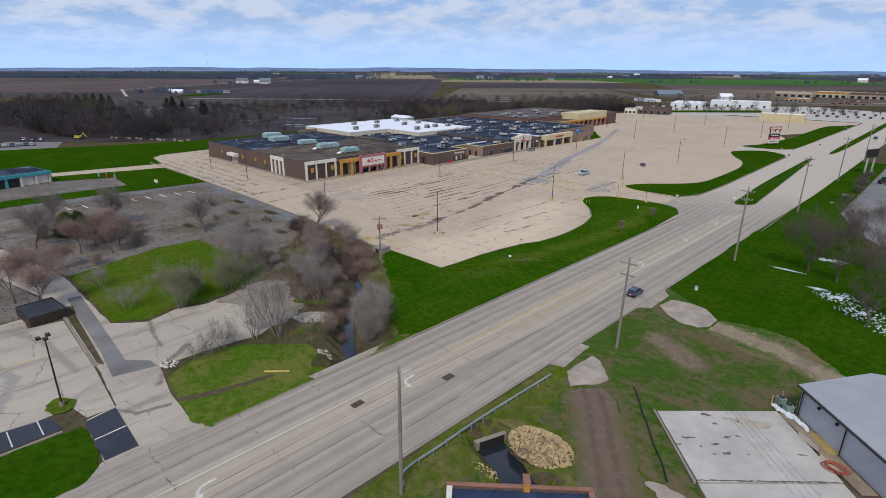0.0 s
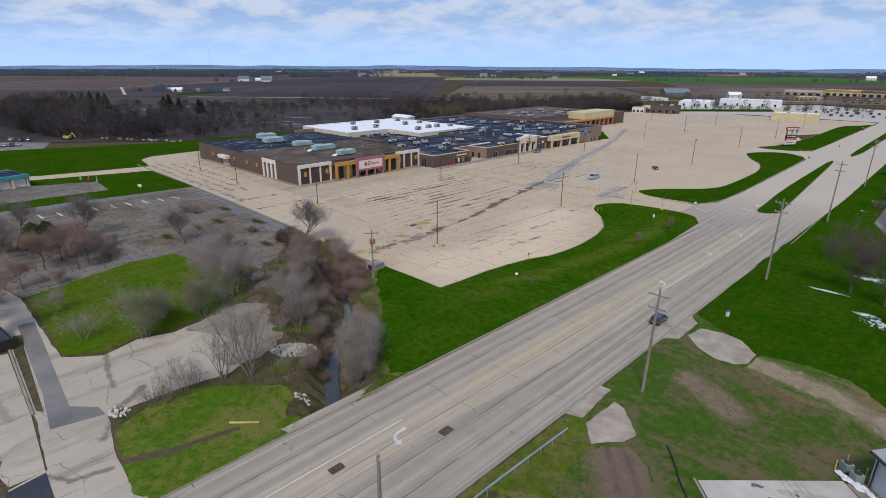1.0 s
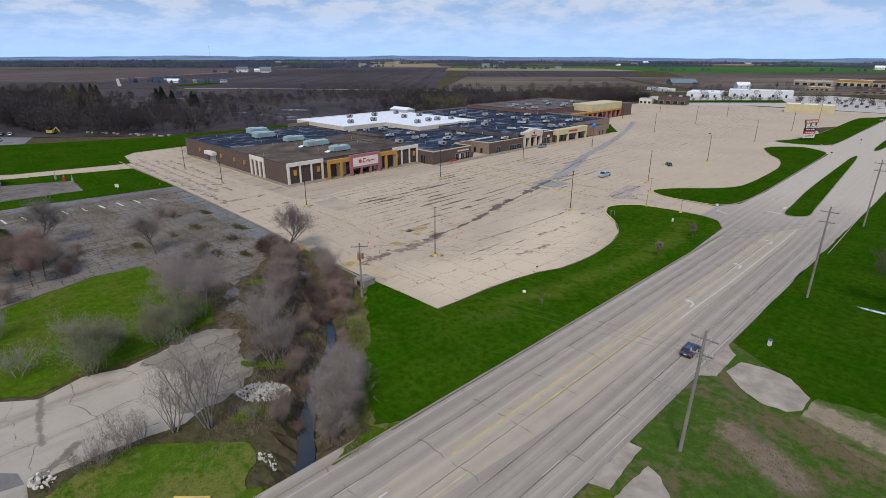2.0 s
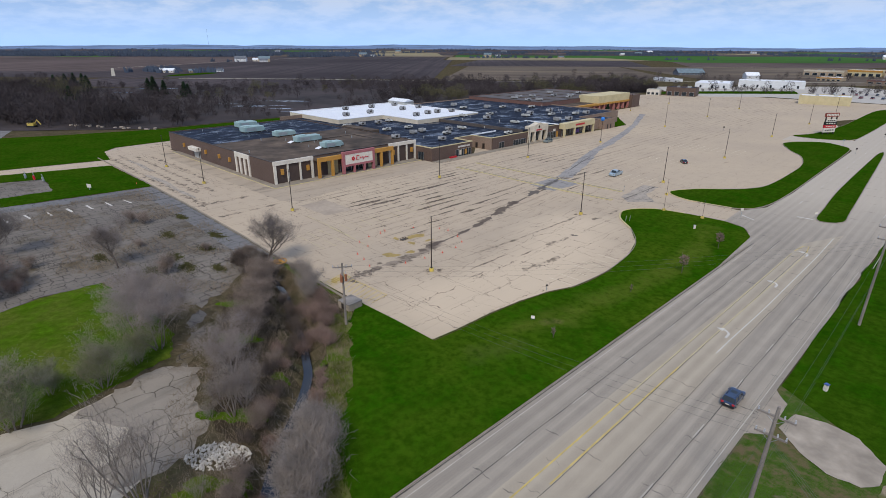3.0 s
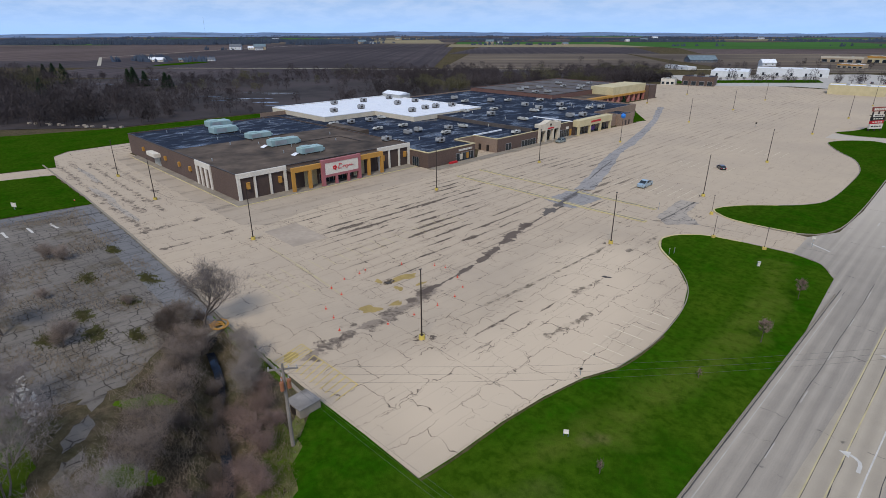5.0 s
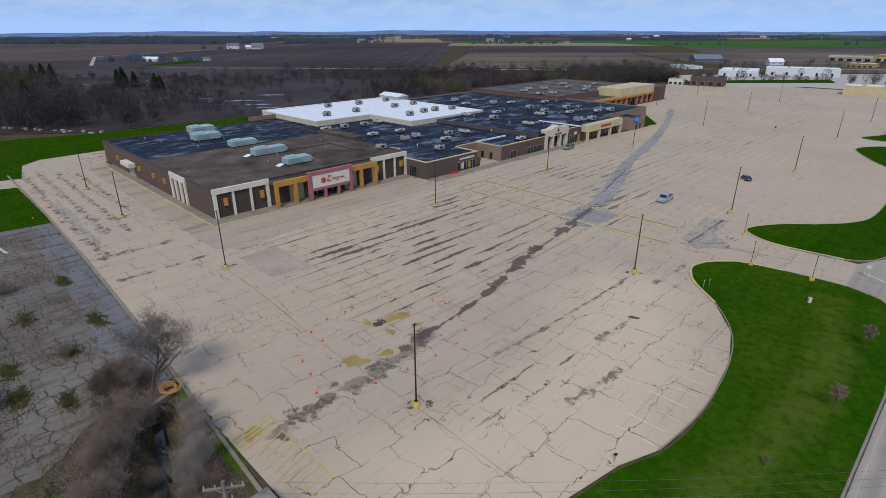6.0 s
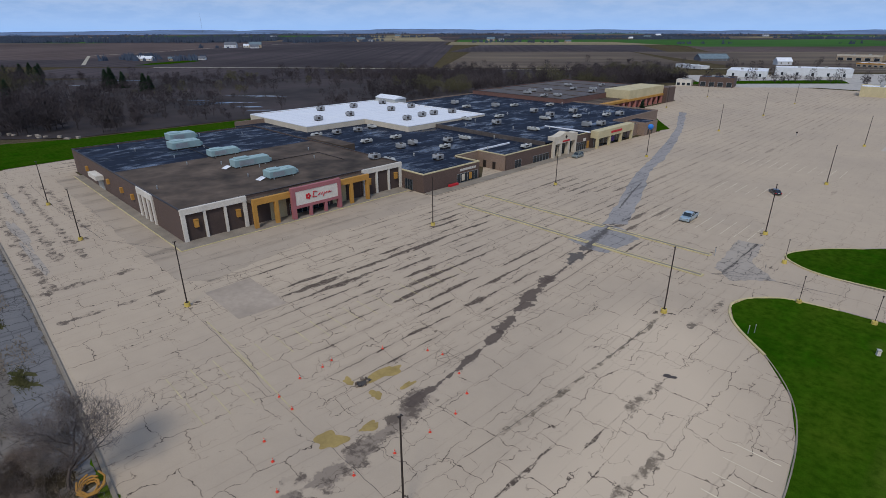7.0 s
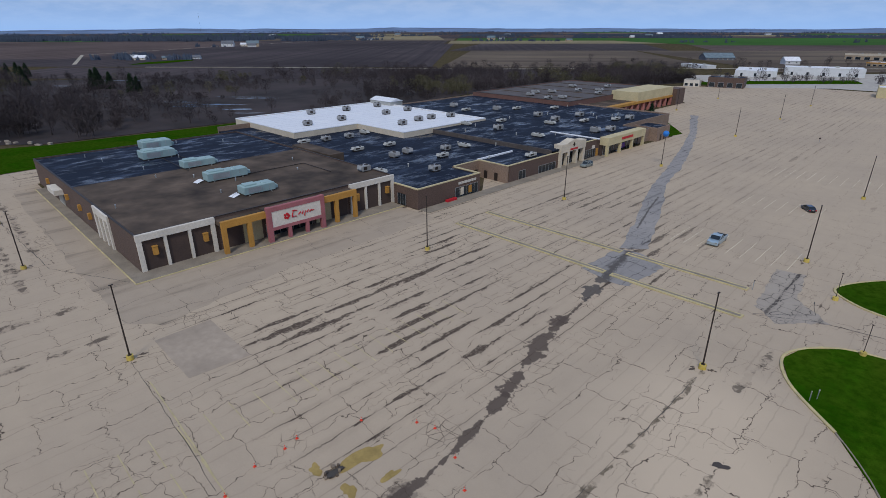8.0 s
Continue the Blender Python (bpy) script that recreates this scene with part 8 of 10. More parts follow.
head = part("panel", Mesh().prism([(-0.35, -3.7), (0.35, -3.7), (0.35, 3.7), (-0.35, 3.7)], 7.9, 9.6), plain("brick_red_panel", (0.28, 0.07, 0.05), 0.6), sign, "brick-red top panel")
for k in range(8):
    part("sign_bar", Mesh().box(-0.4, 0.4, -3.3 + k * 0.85, -3.3 + k * 0.85 + 0.6, 8.3, 9.2), M_WHITEP, head)
board2 = thing("led_sign", "roadside electronic message board on two white posts", "sign", (-25.5, 268.5, 0), -20)
for y in (-2.4, 2.4):
    part("post", Mesh().box(-0.25, 0.25, y - 0.25, y + 0.25, -0.2, 6.4), M_PALEHV, board2)
part("panel", Mesh().box(-0.5, 0.5, -3.4, 3.4, 6.3, 9.4, 0.08), M_DARKMETAL, board2)
for sx in (-1, 1):
    part("screen", Mesh().box(min(sx * 0.5, sx * 0.55), max(sx * 0.5, sx * 0.55), -3.2, 3.2, 6.5, 9.2), M_GLASS, board2, "dark display screen")


def small_post(name, label, category, at, h, size, mt, turn=0.0):
    g = thing(name, label, category, at, turn)
    part("post", Mesh().box(-0.04, 0.04, -0.04, 0.04, -0.2, h), M_GALV, g)
    part("plate", Mesh().box(-size / 2, size / 2, -0.06, -0.03, h - size * 0.8, h), mt, g)
    return g


M_BLUEBOX = plain("blue_box_paint", (0.06, 0.12, 0.35), 0.5)
for x, y, mt, turn in ((-64.9, 149.4, M_WHITEP, 30), (-30.4, 99.6, M_WHITEP, -20)):
    g = thing("utility_pedestal", "small white utility pedestal in the grass", "utility box", (x, y, 0.1), turn)
    part("cabinet", Mesh().box(-0.2, 0.2, -0.2, 0.2, -0.2, 0.75, 0.05), mt, g)
    part("cap", Mesh().box(-0.25, 0.25, -0.25, 0.25, 0.75, 0.84, 0.03), M_BLUEBOX if x > -40 else M_PALEHV, g)
for x, y, h, mt in ((-60.5, 166.5, 2.2, M_WHITEP), (-47.5, 178.0, 1.6, M_WHITEP), (-56.0, 282, 2.4, M_DARKMETAL), (-53.8, 335, 2.2, M_DARKMETAL), (-112.0, 308, 2.0, M_DARKMETAL), (-63.0, 300, 2.6, M_GALV)):
    small_post("road_sign", "small sign plate on a thin post", "sign", (x, y, dip(x, y)), h, 0.7, mt, 40)
small_post("road_sign", "small dark sign on a short post at the lot edge", "sign", (-70.0, 99.2, 0), 1.1, 0.35, M_DARKMETAL, 40)
small_post("road_sign", "thin dark post at the end of the kerb island", "sign", (-91.6, 168.4, 0), 1.7, 0.2, M_DARKMETAL, 40)
yard_sign = thing("yard_sign", "small white sign board tilted on thin legs in the lawn", "sign", (-65.4, 88.9, 0.1), 35)
part("board", Mesh().add([(-0.27, y, z) if k in (0, 3) else (0.27, y, z) for y0, dz in ((0.0, 0.0), (0.035, -0.015)) for k, (y, z) in enumerate(((y0, 0.28 + dz), (y0, 0.28 + dz), (y0 + 0.18, 0.68 + dz), (y0 + 0.18, 0.68 + dz)))], [(0, 1, 2, 3), (7, 6, 5, 4), (0, 4, 5, 1), (1, 5, 6, 2), (2, 6, 7, 3), (3, 7, 4, 0)]), M_WHITEP, yard_sign)
for sx in (-0.22, 0.22):
    part("leg", Mesh().tube([(sx, -0.12, -0.1), (sx, 0.05, 0.32), (sx, 0.21, 0.66)], 0.018, 6), M_BLUEBOX, yard_sign)
for dy in (0, 0.9):
    small_post("marker_post", "thin white marker post at the kerb", "marker", (-78.3 + dy * 0.6, 143.4 + dy, 0.1), 1.3, 0.12, M_WHITEP, 30)
solo("marker_tube", Mesh().tube([(-61.6, 29.6, 0.1), (-59.2, 32.0, 0.14)], 0.12, 8), M_YELLOW_LINE, "yellow plastic guy-wire tube lying in the grass", "marker")

# ---------- vehicles ----------
def car(name, label, at, turn, paint, kind="suv"):
    """A vehicle that heads along +y: lofted body, glazed cabin, wheels with rims, lamps."""
    g = thing(name, label, "car", at, turn)
    if kind == "suv":
        L, W, H, hood, belt = 4.6, 1.85, 1.65, 0.95, 0.98
        cabin = [(-2.15, belt), (-1.85, H), (0.45, H), (1.15, belt)]
    elif kind == "pickup":
        L, W, H, hood, belt = 5.7, 1.95, 1.8, 1.1, 1.12
        cabin = [(-0.45, belt), (-0.2, H), (1.0, H), (1.65, belt)]
    else:
        L, W, H, hood, belt = 4.6, 1.8, 1.42, 0.85, 0.88
        cabin = [(-1.9, belt), (-1.2, H), (0.5, H), (1.3, belt)]
    prof = [(-L / 2, 0.42), (-L / 2 - 0.03, belt - 0.18), (-L / 2 + 0.08, belt), (L / 2 - 1.25, belt), (L / 2 - 0.35, hood - 0.05), (L / 2, hood - 0.28), (L / 2 + 0.02, 0.4), (L / 2 - 0.15, 0.25), (-L / 2 + 0.15, 0.25)]
    m = Mesh()
    v, n = [], len(prof)
    for x, sh in ((-W / 2, 0.96), (-W / 2 + 0.1, 1.0), (W / 2 - 0.1, 1.0), (W / 2, 0.96)):
        v += [(x, y * sh, 0.25 + (z - 0.25) * (sh if z > belt - 0.1 else 1)) for y, z in prof]
    f = [tuple(range(n - 1, -1, -1)), tuple(range(3 * n, 4 * n))]
    for k in range(3):
        f += [(k * n + i, k * n + (i + 1) % n, (k + 1) * n + (i + 1) % n, (k + 1) * n + i) for i in range(n)]
    part("body", m.add(v, f), paint, g)
    (ya, za), (yb, zb), (yc, zc), (yd, zd) = cabin
    i = 0.16
    w2 = W / 2 - 0.04
    part("cabin_glass", Mesh().add([(-w2, ya, za), (w2, ya, za), (w2, yd, zd), (-w2, yd, zd), (-w2 + i, yb, zb - 0.06), (w2 - i, yb, zb - 0.06), (w2 - i, yc, zc - 0.06), (-w2 + i, yc, zc - 0.06)],
                               [(0, 1, 5, 4), (1, 2, 6, 5), (2, 3, 7, 6), (3, 0, 4, 7), (4, 5, 6, 7)]), M_GLASS, g, "dark window glass")
    part("cabin_roof", Mesh().box(-w2 + i - 0.03, w2 - i + 0.03, yb - 0.05, yc + 0.05, zb - 0.07, zb, 0.03), paint, g)
    for sx in (-1, 1):
        for ys, ze in (((ya, za), (yb, zb)), ((yc, zc), (yd, zd))):
            pil = Mesh().tube([(sx * w2, ys[0], ys[1]), (sx * (w2 - i), ze[0], ze[1] - 0.05)], 0.05, 4)
            part("pillar", pil, paint, g)
        ym = (yb + yc) / 2
        part("pillar", Mesh().tube([(sx * w2, ym, za), (sx * (w2 - i), ym, zb - 0.05)], 0.05, 4), paint, g)
        part("mirror", Mesh().box(min(sx * (W / 2), sx * (W / 2 + 0.18)), max(sx * (W / 2), sx * (W / 2 + 0.18)), yd - 0.35, yd - 0.2, belt, belt + 0.16, 0.03), paint, g)
        part("headlight", Mesh().box(min(sx * 0.5, sx * 0.86), max(sx * 0.5, sx * 0.86), L / 2 - 0.1, L / 2 + 0.03, hood - 0.32, hood - 0.16), M_ALU, g, "clear headlight")
        part("tail_light", Mesh().box(min(sx * 0.55, sx * 0.88), max(sx * 0.55, sx * 0.88), -L / 2 - 0.05, -L / 2 + 0.05, belt - 0.32, belt - 0.06), M_RED, g, "red tail light")
        for y in (-L / 2 + 0.9, L / 2 - 0.85):
            wh = part("wheel", Mesh().tube([(sx * (W / 2 - 0.2), y, 0.34), (sx * (W / 2 + 0.02), y, 0.34)], 0.34, 16), M_BLACK, g)
            part("rim", Mesh().tube([(sx * (W / 2 + 0.02), y, 0.34), (sx * (W / 2 + 0.035), y, 0.34)], 0.21, 12), M_ALU, wh)
    part("bumper", Mesh().box(-W / 2 + 0.05, W / 2 - 0.05, -L / 2 - 0.08, -L / 2 + 0.05, 0.35, 0.58, 0.03), M_BLACK, g)
    part("number_plate", Mesh().box(-0.26, 0.26, -L / 2 - 0.1, -L / 2 - 0.08, 0.6, 0.74), M_WHITEP, g)
    if kind == "pickup":
        part("truck_bed", Mesh().box(-W / 2 + 0.12, W / 2 - 0.12, -L / 2 + 0.15, cabin[0][0] - 0.08, belt, belt + 0.012), M_BLACK, g, "black open truck bed")
        for sx in (-1, 1):
            part("bed_rail", Mesh().box(min(sx * (W / 2 - 0.12), sx * (W / 2 - 0.02)), max(sx * (W / 2 - 0.12), sx * (W / 2 - 0.02)), -L / 2 + 0.1, cabin[0][0], belt - 0.02, belt + 0.06, 0.02), paint, g)
    if kind == "suv":
        for sx in (-0.6, 0.6):
            part("roof_rail", Mesh().tube([(sx, -1.5, H + 0.05), (sx, 0.3, H + 0.05)], 0.025, 6), M_BLACK, g)
        part("sunroof", Mesh().box(-0.4, 0.4, -0.7, 0.1, H, H + 0.008), M_GLASS, g)
    return g


P_NAVY = glossy("navy_car_paint", (0.03, 0.06, 0.125), 0.25, 0.3, 0.6)
P_SILVER = glossy("silver_blue_car_paint", (0.42, 0.54, 0.62), 0.3, 0.5, 0.5)
P_GREY = glossy("grey_green_car_paint", (0.26, 0.30, 0.29), 0.3, 0.4, 0.5)
P_DARK = glossy("dark_car_paint", (0.03, 0.035, 0.05), 0.25, 0.3, 0.6)
P_WHITE = glossy("white_car_paint", (0.65, 0.66, 0.67), 0.3, 0.0, 0.5)
P_RED = glossy("maroon_car_paint", (0.18, 0.02, 0.025), 0.3, 0.2, 0.5)
car("suv", "dark blue SUV with a glass roof driving along the road", (-37.6, 89.6, 0.02), -1, P_NAVY, "suv").scale = (0.82, 0.82, 0.82)
car("pickup_truck", "silver-blue pickup truck parked alone in the lot", (-103.0, 185.2, dip(-103, 185)), 181, P_SILVER, "pickup")
car("car", "dark blue saloon parked alone in the lot", (-95.5, 219.8, 0), 38, P_DARK, "saloon").scale = (0.85, 0.85, 0.85)
for k in range(7):
    car("car", "car parked in a row at the wood edge", (-344.5 + 0.45 * k, 37.0 + 2.75 * k, 0.02), 75 + (k % 2) * 180, (P_SILVER, P_DARK, P_WHITE, P_NAVY, P_SILVER, P_DARK, P_WHITE)[k], ("saloon", "suv")[k % 2])
for k in range(3):
    car("car", "car parked across the small car park", (-366.0 + 2.6 * k, 54.0 + 3.4 * k, 0.02), 70, (P_WHITE, P_NAVY, P_SILVER)[k], ("suv", "saloon", "suv")[k])
car("minivan", "grey-green van parked at the mall entrance", (-152.6, 220.6, 0), 180, P_GREY, "suv")
rng = random.Random(77)
for x, y, t in ((-60, 452, 0), (-38.5, 405, 180)):
    car("car", "far parked car beside the trees" if x < -300 else "far dark car on the road", (x, y, 0.05), t, P_DARK, "saloon")
for k in range(26):
    x, y = -118 + (k % 13) * 7.2 + rng.uniform(-1, 1), (552 if k < 13 else 585) + (k % 13) * 2.0
    car("car", "far car parked in the plaza", (x, y, 0.05), rng.uniform(-10, 10) + (180 if k % 2 else 0), rng.choice((P_DARK, P_WHITE, P_SILVER, P_RED, P_NAVY)), rng.choice(("suv", "saloon")))
tractor = thing("green_tractor", "small green tractor parked beside the side street", "tractor", (-18.4, 246, 0), 20)
part("body", Mesh().box(-0.6, 0.6, -0.2, 2.2, 0.9, 1.7, 0.15), plain("tractor_green", (0.03, 0.2, 0.05), 0.4), tractor)
part("cab", Mesh().box(-0.7, 0.7, -1.4, -0.1, 1.0, 2.7, 0.1), M_GLASS, tractor)
part("cab_roof", Mesh().box(-0.8, 0.8, -1.5, 0.0, 2.7, 2.85, 0.05), bpy.data.materials["tractor_green"], tractor)
for sx in (-1, 1):
    part("rear_wheel", Mesh().tube([(sx * 0.7, -0.9, 0.8), (sx * 1.15, -0.9, 0.8)], 0.8, 18), M_BLACK, tractor)
    part("front_wheel", Mesh().tube([(sx * 0.6, 1.8, 0.5), (sx * 0.9, 1.8, 0.5)], 0.5, 16), M_BLACK, tractor)

# ---------- the sink hole and its cones ----------
hole = thing("sink_hole", "broken hole in the paving with crumbled brown edges", "hole", (-108.2, 100.9, dip(-108.2, 100.9)))
m = Mesh()
rng = random.Random(8)
rim, pit = [], []
for k in range(16):
    a = 2 * math.pi * k / 16
    r = 0.85 * (1 + 0.28 * rng.uniform(-1, 1))
    rim.append((0.8 * r * math.cos(a), 1.25 * r * math.sin(a), 0.045 + 0.10 * rng.random()))
    pit.append((0.55 * r * math.cos(a), 0.95 * r * math.sin(a), 0.028))
m.add(rim + pit, [(k, (k + 1) % 16, 16 + (k + 1) % 16, 16 + k) for k in range(16)])
part("crumbled_rim", m, M_STAIN, hole)
# flat dark plate, painted for the shade inside the hole
part("pit_shade_plate", Mesh().add([(p[0] * 1.02, p[1] * 1.02, 0.034) for p in pit], [tuple(range(16))]), M_TAR, hole)
for k in range(9):
    a = 0.7 * k + rng.uniform(-0.2, 0.2)
    r = rng.uniform(0.35, 0.95)
    x, y, s, h = 0.8 * r * math.cos(a), 1.15 * r * math.sin(a), rng.uniform(0.14, 0.32), rng.uniform(0.10, 0.34)
    part("asphalt_chunk", Mesh().prism([(x - s, y - s * 0.5), (x + s * 0.7, y - s * 0.9), (x + s * 0.9, y + s * 0.3), (x - s * 0.2, y + s * 0.8)], -0.05, h), (M_STAIN, M_DIRT, M_TAR)[k % 3], hole)
CONES = [(-107.7, 111.4), (-105.7, 112.2), (-101.2, 110.6), (-97.6, 108.1), (-96.0, 104.5), (-95.9, 100.5), (-96.2, 95.9), (-96.6, 91.2), (-99.7, 85.0), (-103.5, 86.6), (-106.7, 87.4), (-112.3, 92.2), (-109.5, 92.2), (-113.9, 99.1), (-113.8, 95.8), (-114.3, 100.7), (-112.0, 107.2)]
cone = thing("traffic_cone", "small bright orange traffic cone on the paving", "traffic cone", group="cones round the hole")
part("foot", Mesh().box(-0.14, 0.14, -0.14, 0.14, 0, 0.04, 0.01), M_ORCONE, cone)
part("body", Mesh().tube([(0, 0, 0.04), (0, 0, 0.46)], [0.11, 0.025], 14), M_ORCONE, cone)
part("collar", Mesh().tube([(0, 0, 0.26), (0, 0, 0.33)], [0.068, 0.054], 14, False), M_WHITEP, cone, "white reflective collar")
for x, y in CONES:
    copy_thing(cone, pose(x, y, dip(x, y) + 0.01))
cone.matrix_world = pose(-196.0, 74.6, 0.05)

# ---------- along the creek ----------
box = thing("transformer_shelter", "low concrete utility box with a grey flat roof", "utility box", (-88.4, 72.4, 0), 2)
part("wall", Mesh().box(-1.35, 1.35, -1.3, 1.3, -0.5, 1.1), M_APRON, box)
part("roof", Mesh().box(-1.42, 1.42, -1.37, 1.37, 1.1, 1.2, 0.03), plain("weathered_roof_felt", (0.21, 0.19, 0.172), 0.95, 0, 0.4, 0.5, 4), box)
part("door", Mesh().box(-0.5, 0.5, -1.36, -1.3, 0.0, 0.95), M_DARKMETAL, box)
outfall = thing("creek_outfall", "concrete culvert headwall where the creek begins", "culvert", (-110.5, 71.4, 0), 20)
part("headwall", Mesh().box(-0.3, 0.3, -3.0, 3.0, -2.4, 0.35, 0.05), M_CURB, outfall)
# solid black disc in place of a pipe's shaded inside
part("pipe_mouth", Mesh().tube([(0.25, 0, -1.0), (0.5, 0, -1.0)], 0.95, 18), M_BLACK, outfall, "dark pipe mouth")
rack = thing("orange_hose_pile", "tangled orange corrugated hoses on the grass", "hose", (-111.6, 73.2, 0.1))
rng = random.Random(14)
for k in range(6):
    pts = [(1.7 * math.cos(a * 0.7 + k) * (0.5 + 0.12 * k), 1.1 * math.sin(a * 0.7 + k) * (0.5 + 0.12 * k), 0.25 + 0.25 * k * 0.4 + 0.15 * math.sin(a + k)) for a in range(6)]
    part("hose", Mesh().tube(pts, 0.09, 6), M_ORANGE, rack)


def rubble(name, label, cx, cy, rx, ry, count, smin, smax, material, top=0.0, seed=1, ground=level, rest=0, turn=0.0):
    """A heap of angular stones, each its own piece."""
    g = thing(name, label, "rock pile", (cx, cy, ground(cx, cy)), turn)
    rng = random.Random(seed)
    shapes = []
    for k in range(5):
        pts = []
        for i in range(9):
            a, e = rng.uniform(0, 6.28), math.asin(rng.uniform(-1, 1))
            r = rng.uniform(0.7, 1.1)
            pts.append(Vector((r * math.cos(a) * math.cos(e), 0.8 * r * math.sin(a) * math.cos(e), 0.65 * r * math.sin(e))))
        bm = bmesh.new()
        for p in pts:
            bm.verts.new(p)
        bmesh.ops.convex_hull(bm, input=bm.verts[:])
        loose = [v for v in bm.verts if not v.link_faces]
        bmesh.ops.delete(bm, geom=loose, context="VERTS")
        d = bpy.data.meshes.new("rock")
        bm.to_mesh(d)
        bm.free()
        d.materials.append(material)
        shapes.append(d)
    for k in range(count):
        a, q = rng.uniform(0, 6.28), math.sqrt(rng.random())
        x, y = rx * q * math.cos(a), ry * q * math.sin(a)
        s = rng.uniform(smin, smax)
        ob = new("rock", rng.choice(shapes))
        ob.parent = g
        z = ground(cx + x, cy + y) - ground(cx, cy) + top * (1 - q * q) * (0.93 + 0.14 * math.sin(3 * a)) + s * 0.1
        ob.matrix_local = Matrix.LocRotScale((x, y, z), Euler((rng.uniform(0, 6), rng.uniform(0, 6), rng.uniform(0, 6))), (s, s, s))
    if top:
        m = Mesh()
        nr2 = random.Random(seed + 50)
        rows = 9
        dome = [(rx * 0.97 * q * math.cos(6.2832 * i / 44) * nr2.uniform(0.96, 1.04), ry * 0.97 * q * math.sin(6.2832 * i / 44) * nr2.uniform(0.96, 1.04), top * (1 - q * q) * (0.93 + 0.14 * math.sin(3 * 6.2832 * i / 44)) - 0.34 + nr2.uniform(-0.13, 0.13)) for q in [(r + 1) / rows for r in range(rows)] for i in range(44)]
        m.add(dome + [(0, 0, top - 0.34)], [(44 * r + i, 44 * (r + 1) + i, 44 * (r + 1) + (i + 1) % 44, 44 * r + (i + 1) % 44) for r in range(rows - 1) for i in range(44)] + [(i, (i + 1) % 44, len(dome)) for i in range(44)])
        part("core", m, M_DIRT, g)
        if rest:
            hulls = [([v.co.copy() for v in d.vertices], [tuple(p.vertices) for p in d.polygons]) for d in shapes]
            v, f = [], []
            for k in range(rest):
                a, q = rng.uniform(0, 6.28), math.sqrt(rng.random()) * 1.02
                x, y, s = rx * q * math.cos(a), ry * q * math.sin(a), rng.uniform(smin * 0.8, smax)
                spin = Euler((rng.uniform(0, 6), rng.uniform(0, 6), rng.uniform(0, 6))).to_matrix()
                at = Vector((x, y, ground(cx + x, cy + y) - ground(cx, cy) + max(0, top * (1 - q * q)) * (0.93 + 0.14 * math.sin(3 * a)) - s * 0.25))
                hull, faces = rng.choice(hulls)
                f += [tuple(i + len(v) for i in p) for p in faces]
                v += [at + spin @ (c * s) for c in hull]
            fill = bpy.data.meshes.new("rock_fill")
            fill.from_pydata(v, [], f)
            fill.materials.append(material)
            ob = new("rock_fill", fill)
            ob.parent = g
    return g


rubble("rock_pile", "heap of pale tan quarry rock beside the pool", -26.5, 43.2, 3.9, 2.7, 300, 0.15, 0.30, M_ROCK, 1.5, 3, lambda x, y: -0.1, 900)
rubble("rubble_bank", "pale broken rubble on the creek bank", -71.2, 43.6, 3.2, 1.9, 290, 0.13, 0.34, M_WROCK, 0.15, 4, rest=200, turn=44)
rubble("rubble_bank", "pale broken rubble on the verge", -60.2, 38.2, 1.7, 0.6, 40, 0.1, 0.3, M_WROCK, 0, 5)
rubble("rubble_bank", "grey broken kerb stones at the drive corner", -73.0, 21.5, 1.4, 1.0, 40, 0.15, 0.45, M_WROCK, 0, 6)
rubble("rubble_bank", "tan rock spilled along the pool", -28.6, 36.2, 1.8, 0.7, 70, 0.1, 0.24, M_ROCK, 0, 7, lambda x, y: -0.15)
rubble("rubble_bank", "broken slabs along the old lot edge", -112.5, 51.0, 7.0, 1.0, 60, 0.2, 0.6, M_WROCK, 0, 8)

# guard rail
rail = thing("guard_rail", "galvanised steel guard rail above the culvert", "guard rail", (0, 0, 0))
line = [(-33.2, 55.4), (-33.6, 48), (-33.9, 41), (-33.9, 35), (-34.0, 31.2), (-33.6, 29.4), (-32.4, 28.6)]
m = Mesh()
for dz in (0.52, 0.68):
    m.tube([(x, y, dz) for x, y in rounded(line, 4, False)], 0.07, 6)
ribbon(m, rounded(line, 4, False), 0.05, 0.6, lambda x, y: 0.0)
part("rail", m, M_GALV, rail)
for k in range(12):
    y = 54.5 - 2.05 * k
    x = -33.25 - 0.65 * smooth(55 - y, 0, 14)
    part("post", Mesh().box(x - 0.02 + 0.06, x + 0.14, y - 0.06, y + 0.06, -0.4, 0.75), M_GALV, rail)

# culvert by the pool
cul = thing("pool_culvert", "concrete culvert headwall at the pool", "culvert", (-31.6, 40.9, 0), -20)
part("headwall", Mesh().box(-0.3, 0.3, -2.0, 2.0, -2.6, -0.25, 0.05), M_CURB, cul)
part("wing_wall", Mesh().add([(0.3, 2.2, -2.6), (3.0, 3.4, -2.6), (3.0, 3.4, -1.0), (0.3, 2.2, -0.25), (0.3, 2.5, -2.6), (3.0, 3.7, -2.6), (3.0, 3.7, -1.0), (0.3, 2.5, -0.25)], [(0, 1, 2, 3), (7, 6, 5, 4), (3, 2, 6, 7), (1, 5, 6, 2)]), M_CURB, cul)
# black plate on the headwall; the shade within the culvert is its colour
part("pipe_mouth", Mesh().box(0.28, 0.34, -1.6, 1.6, -2.4, -0.3), M_BLACK, cul, "dark culvert mouth")

# the low building with the navy roof
shop = thing("navy_roofed_building", "low building with a navy roof and terracotta coping", "building", (-17.5, 29.5, 0), 41)
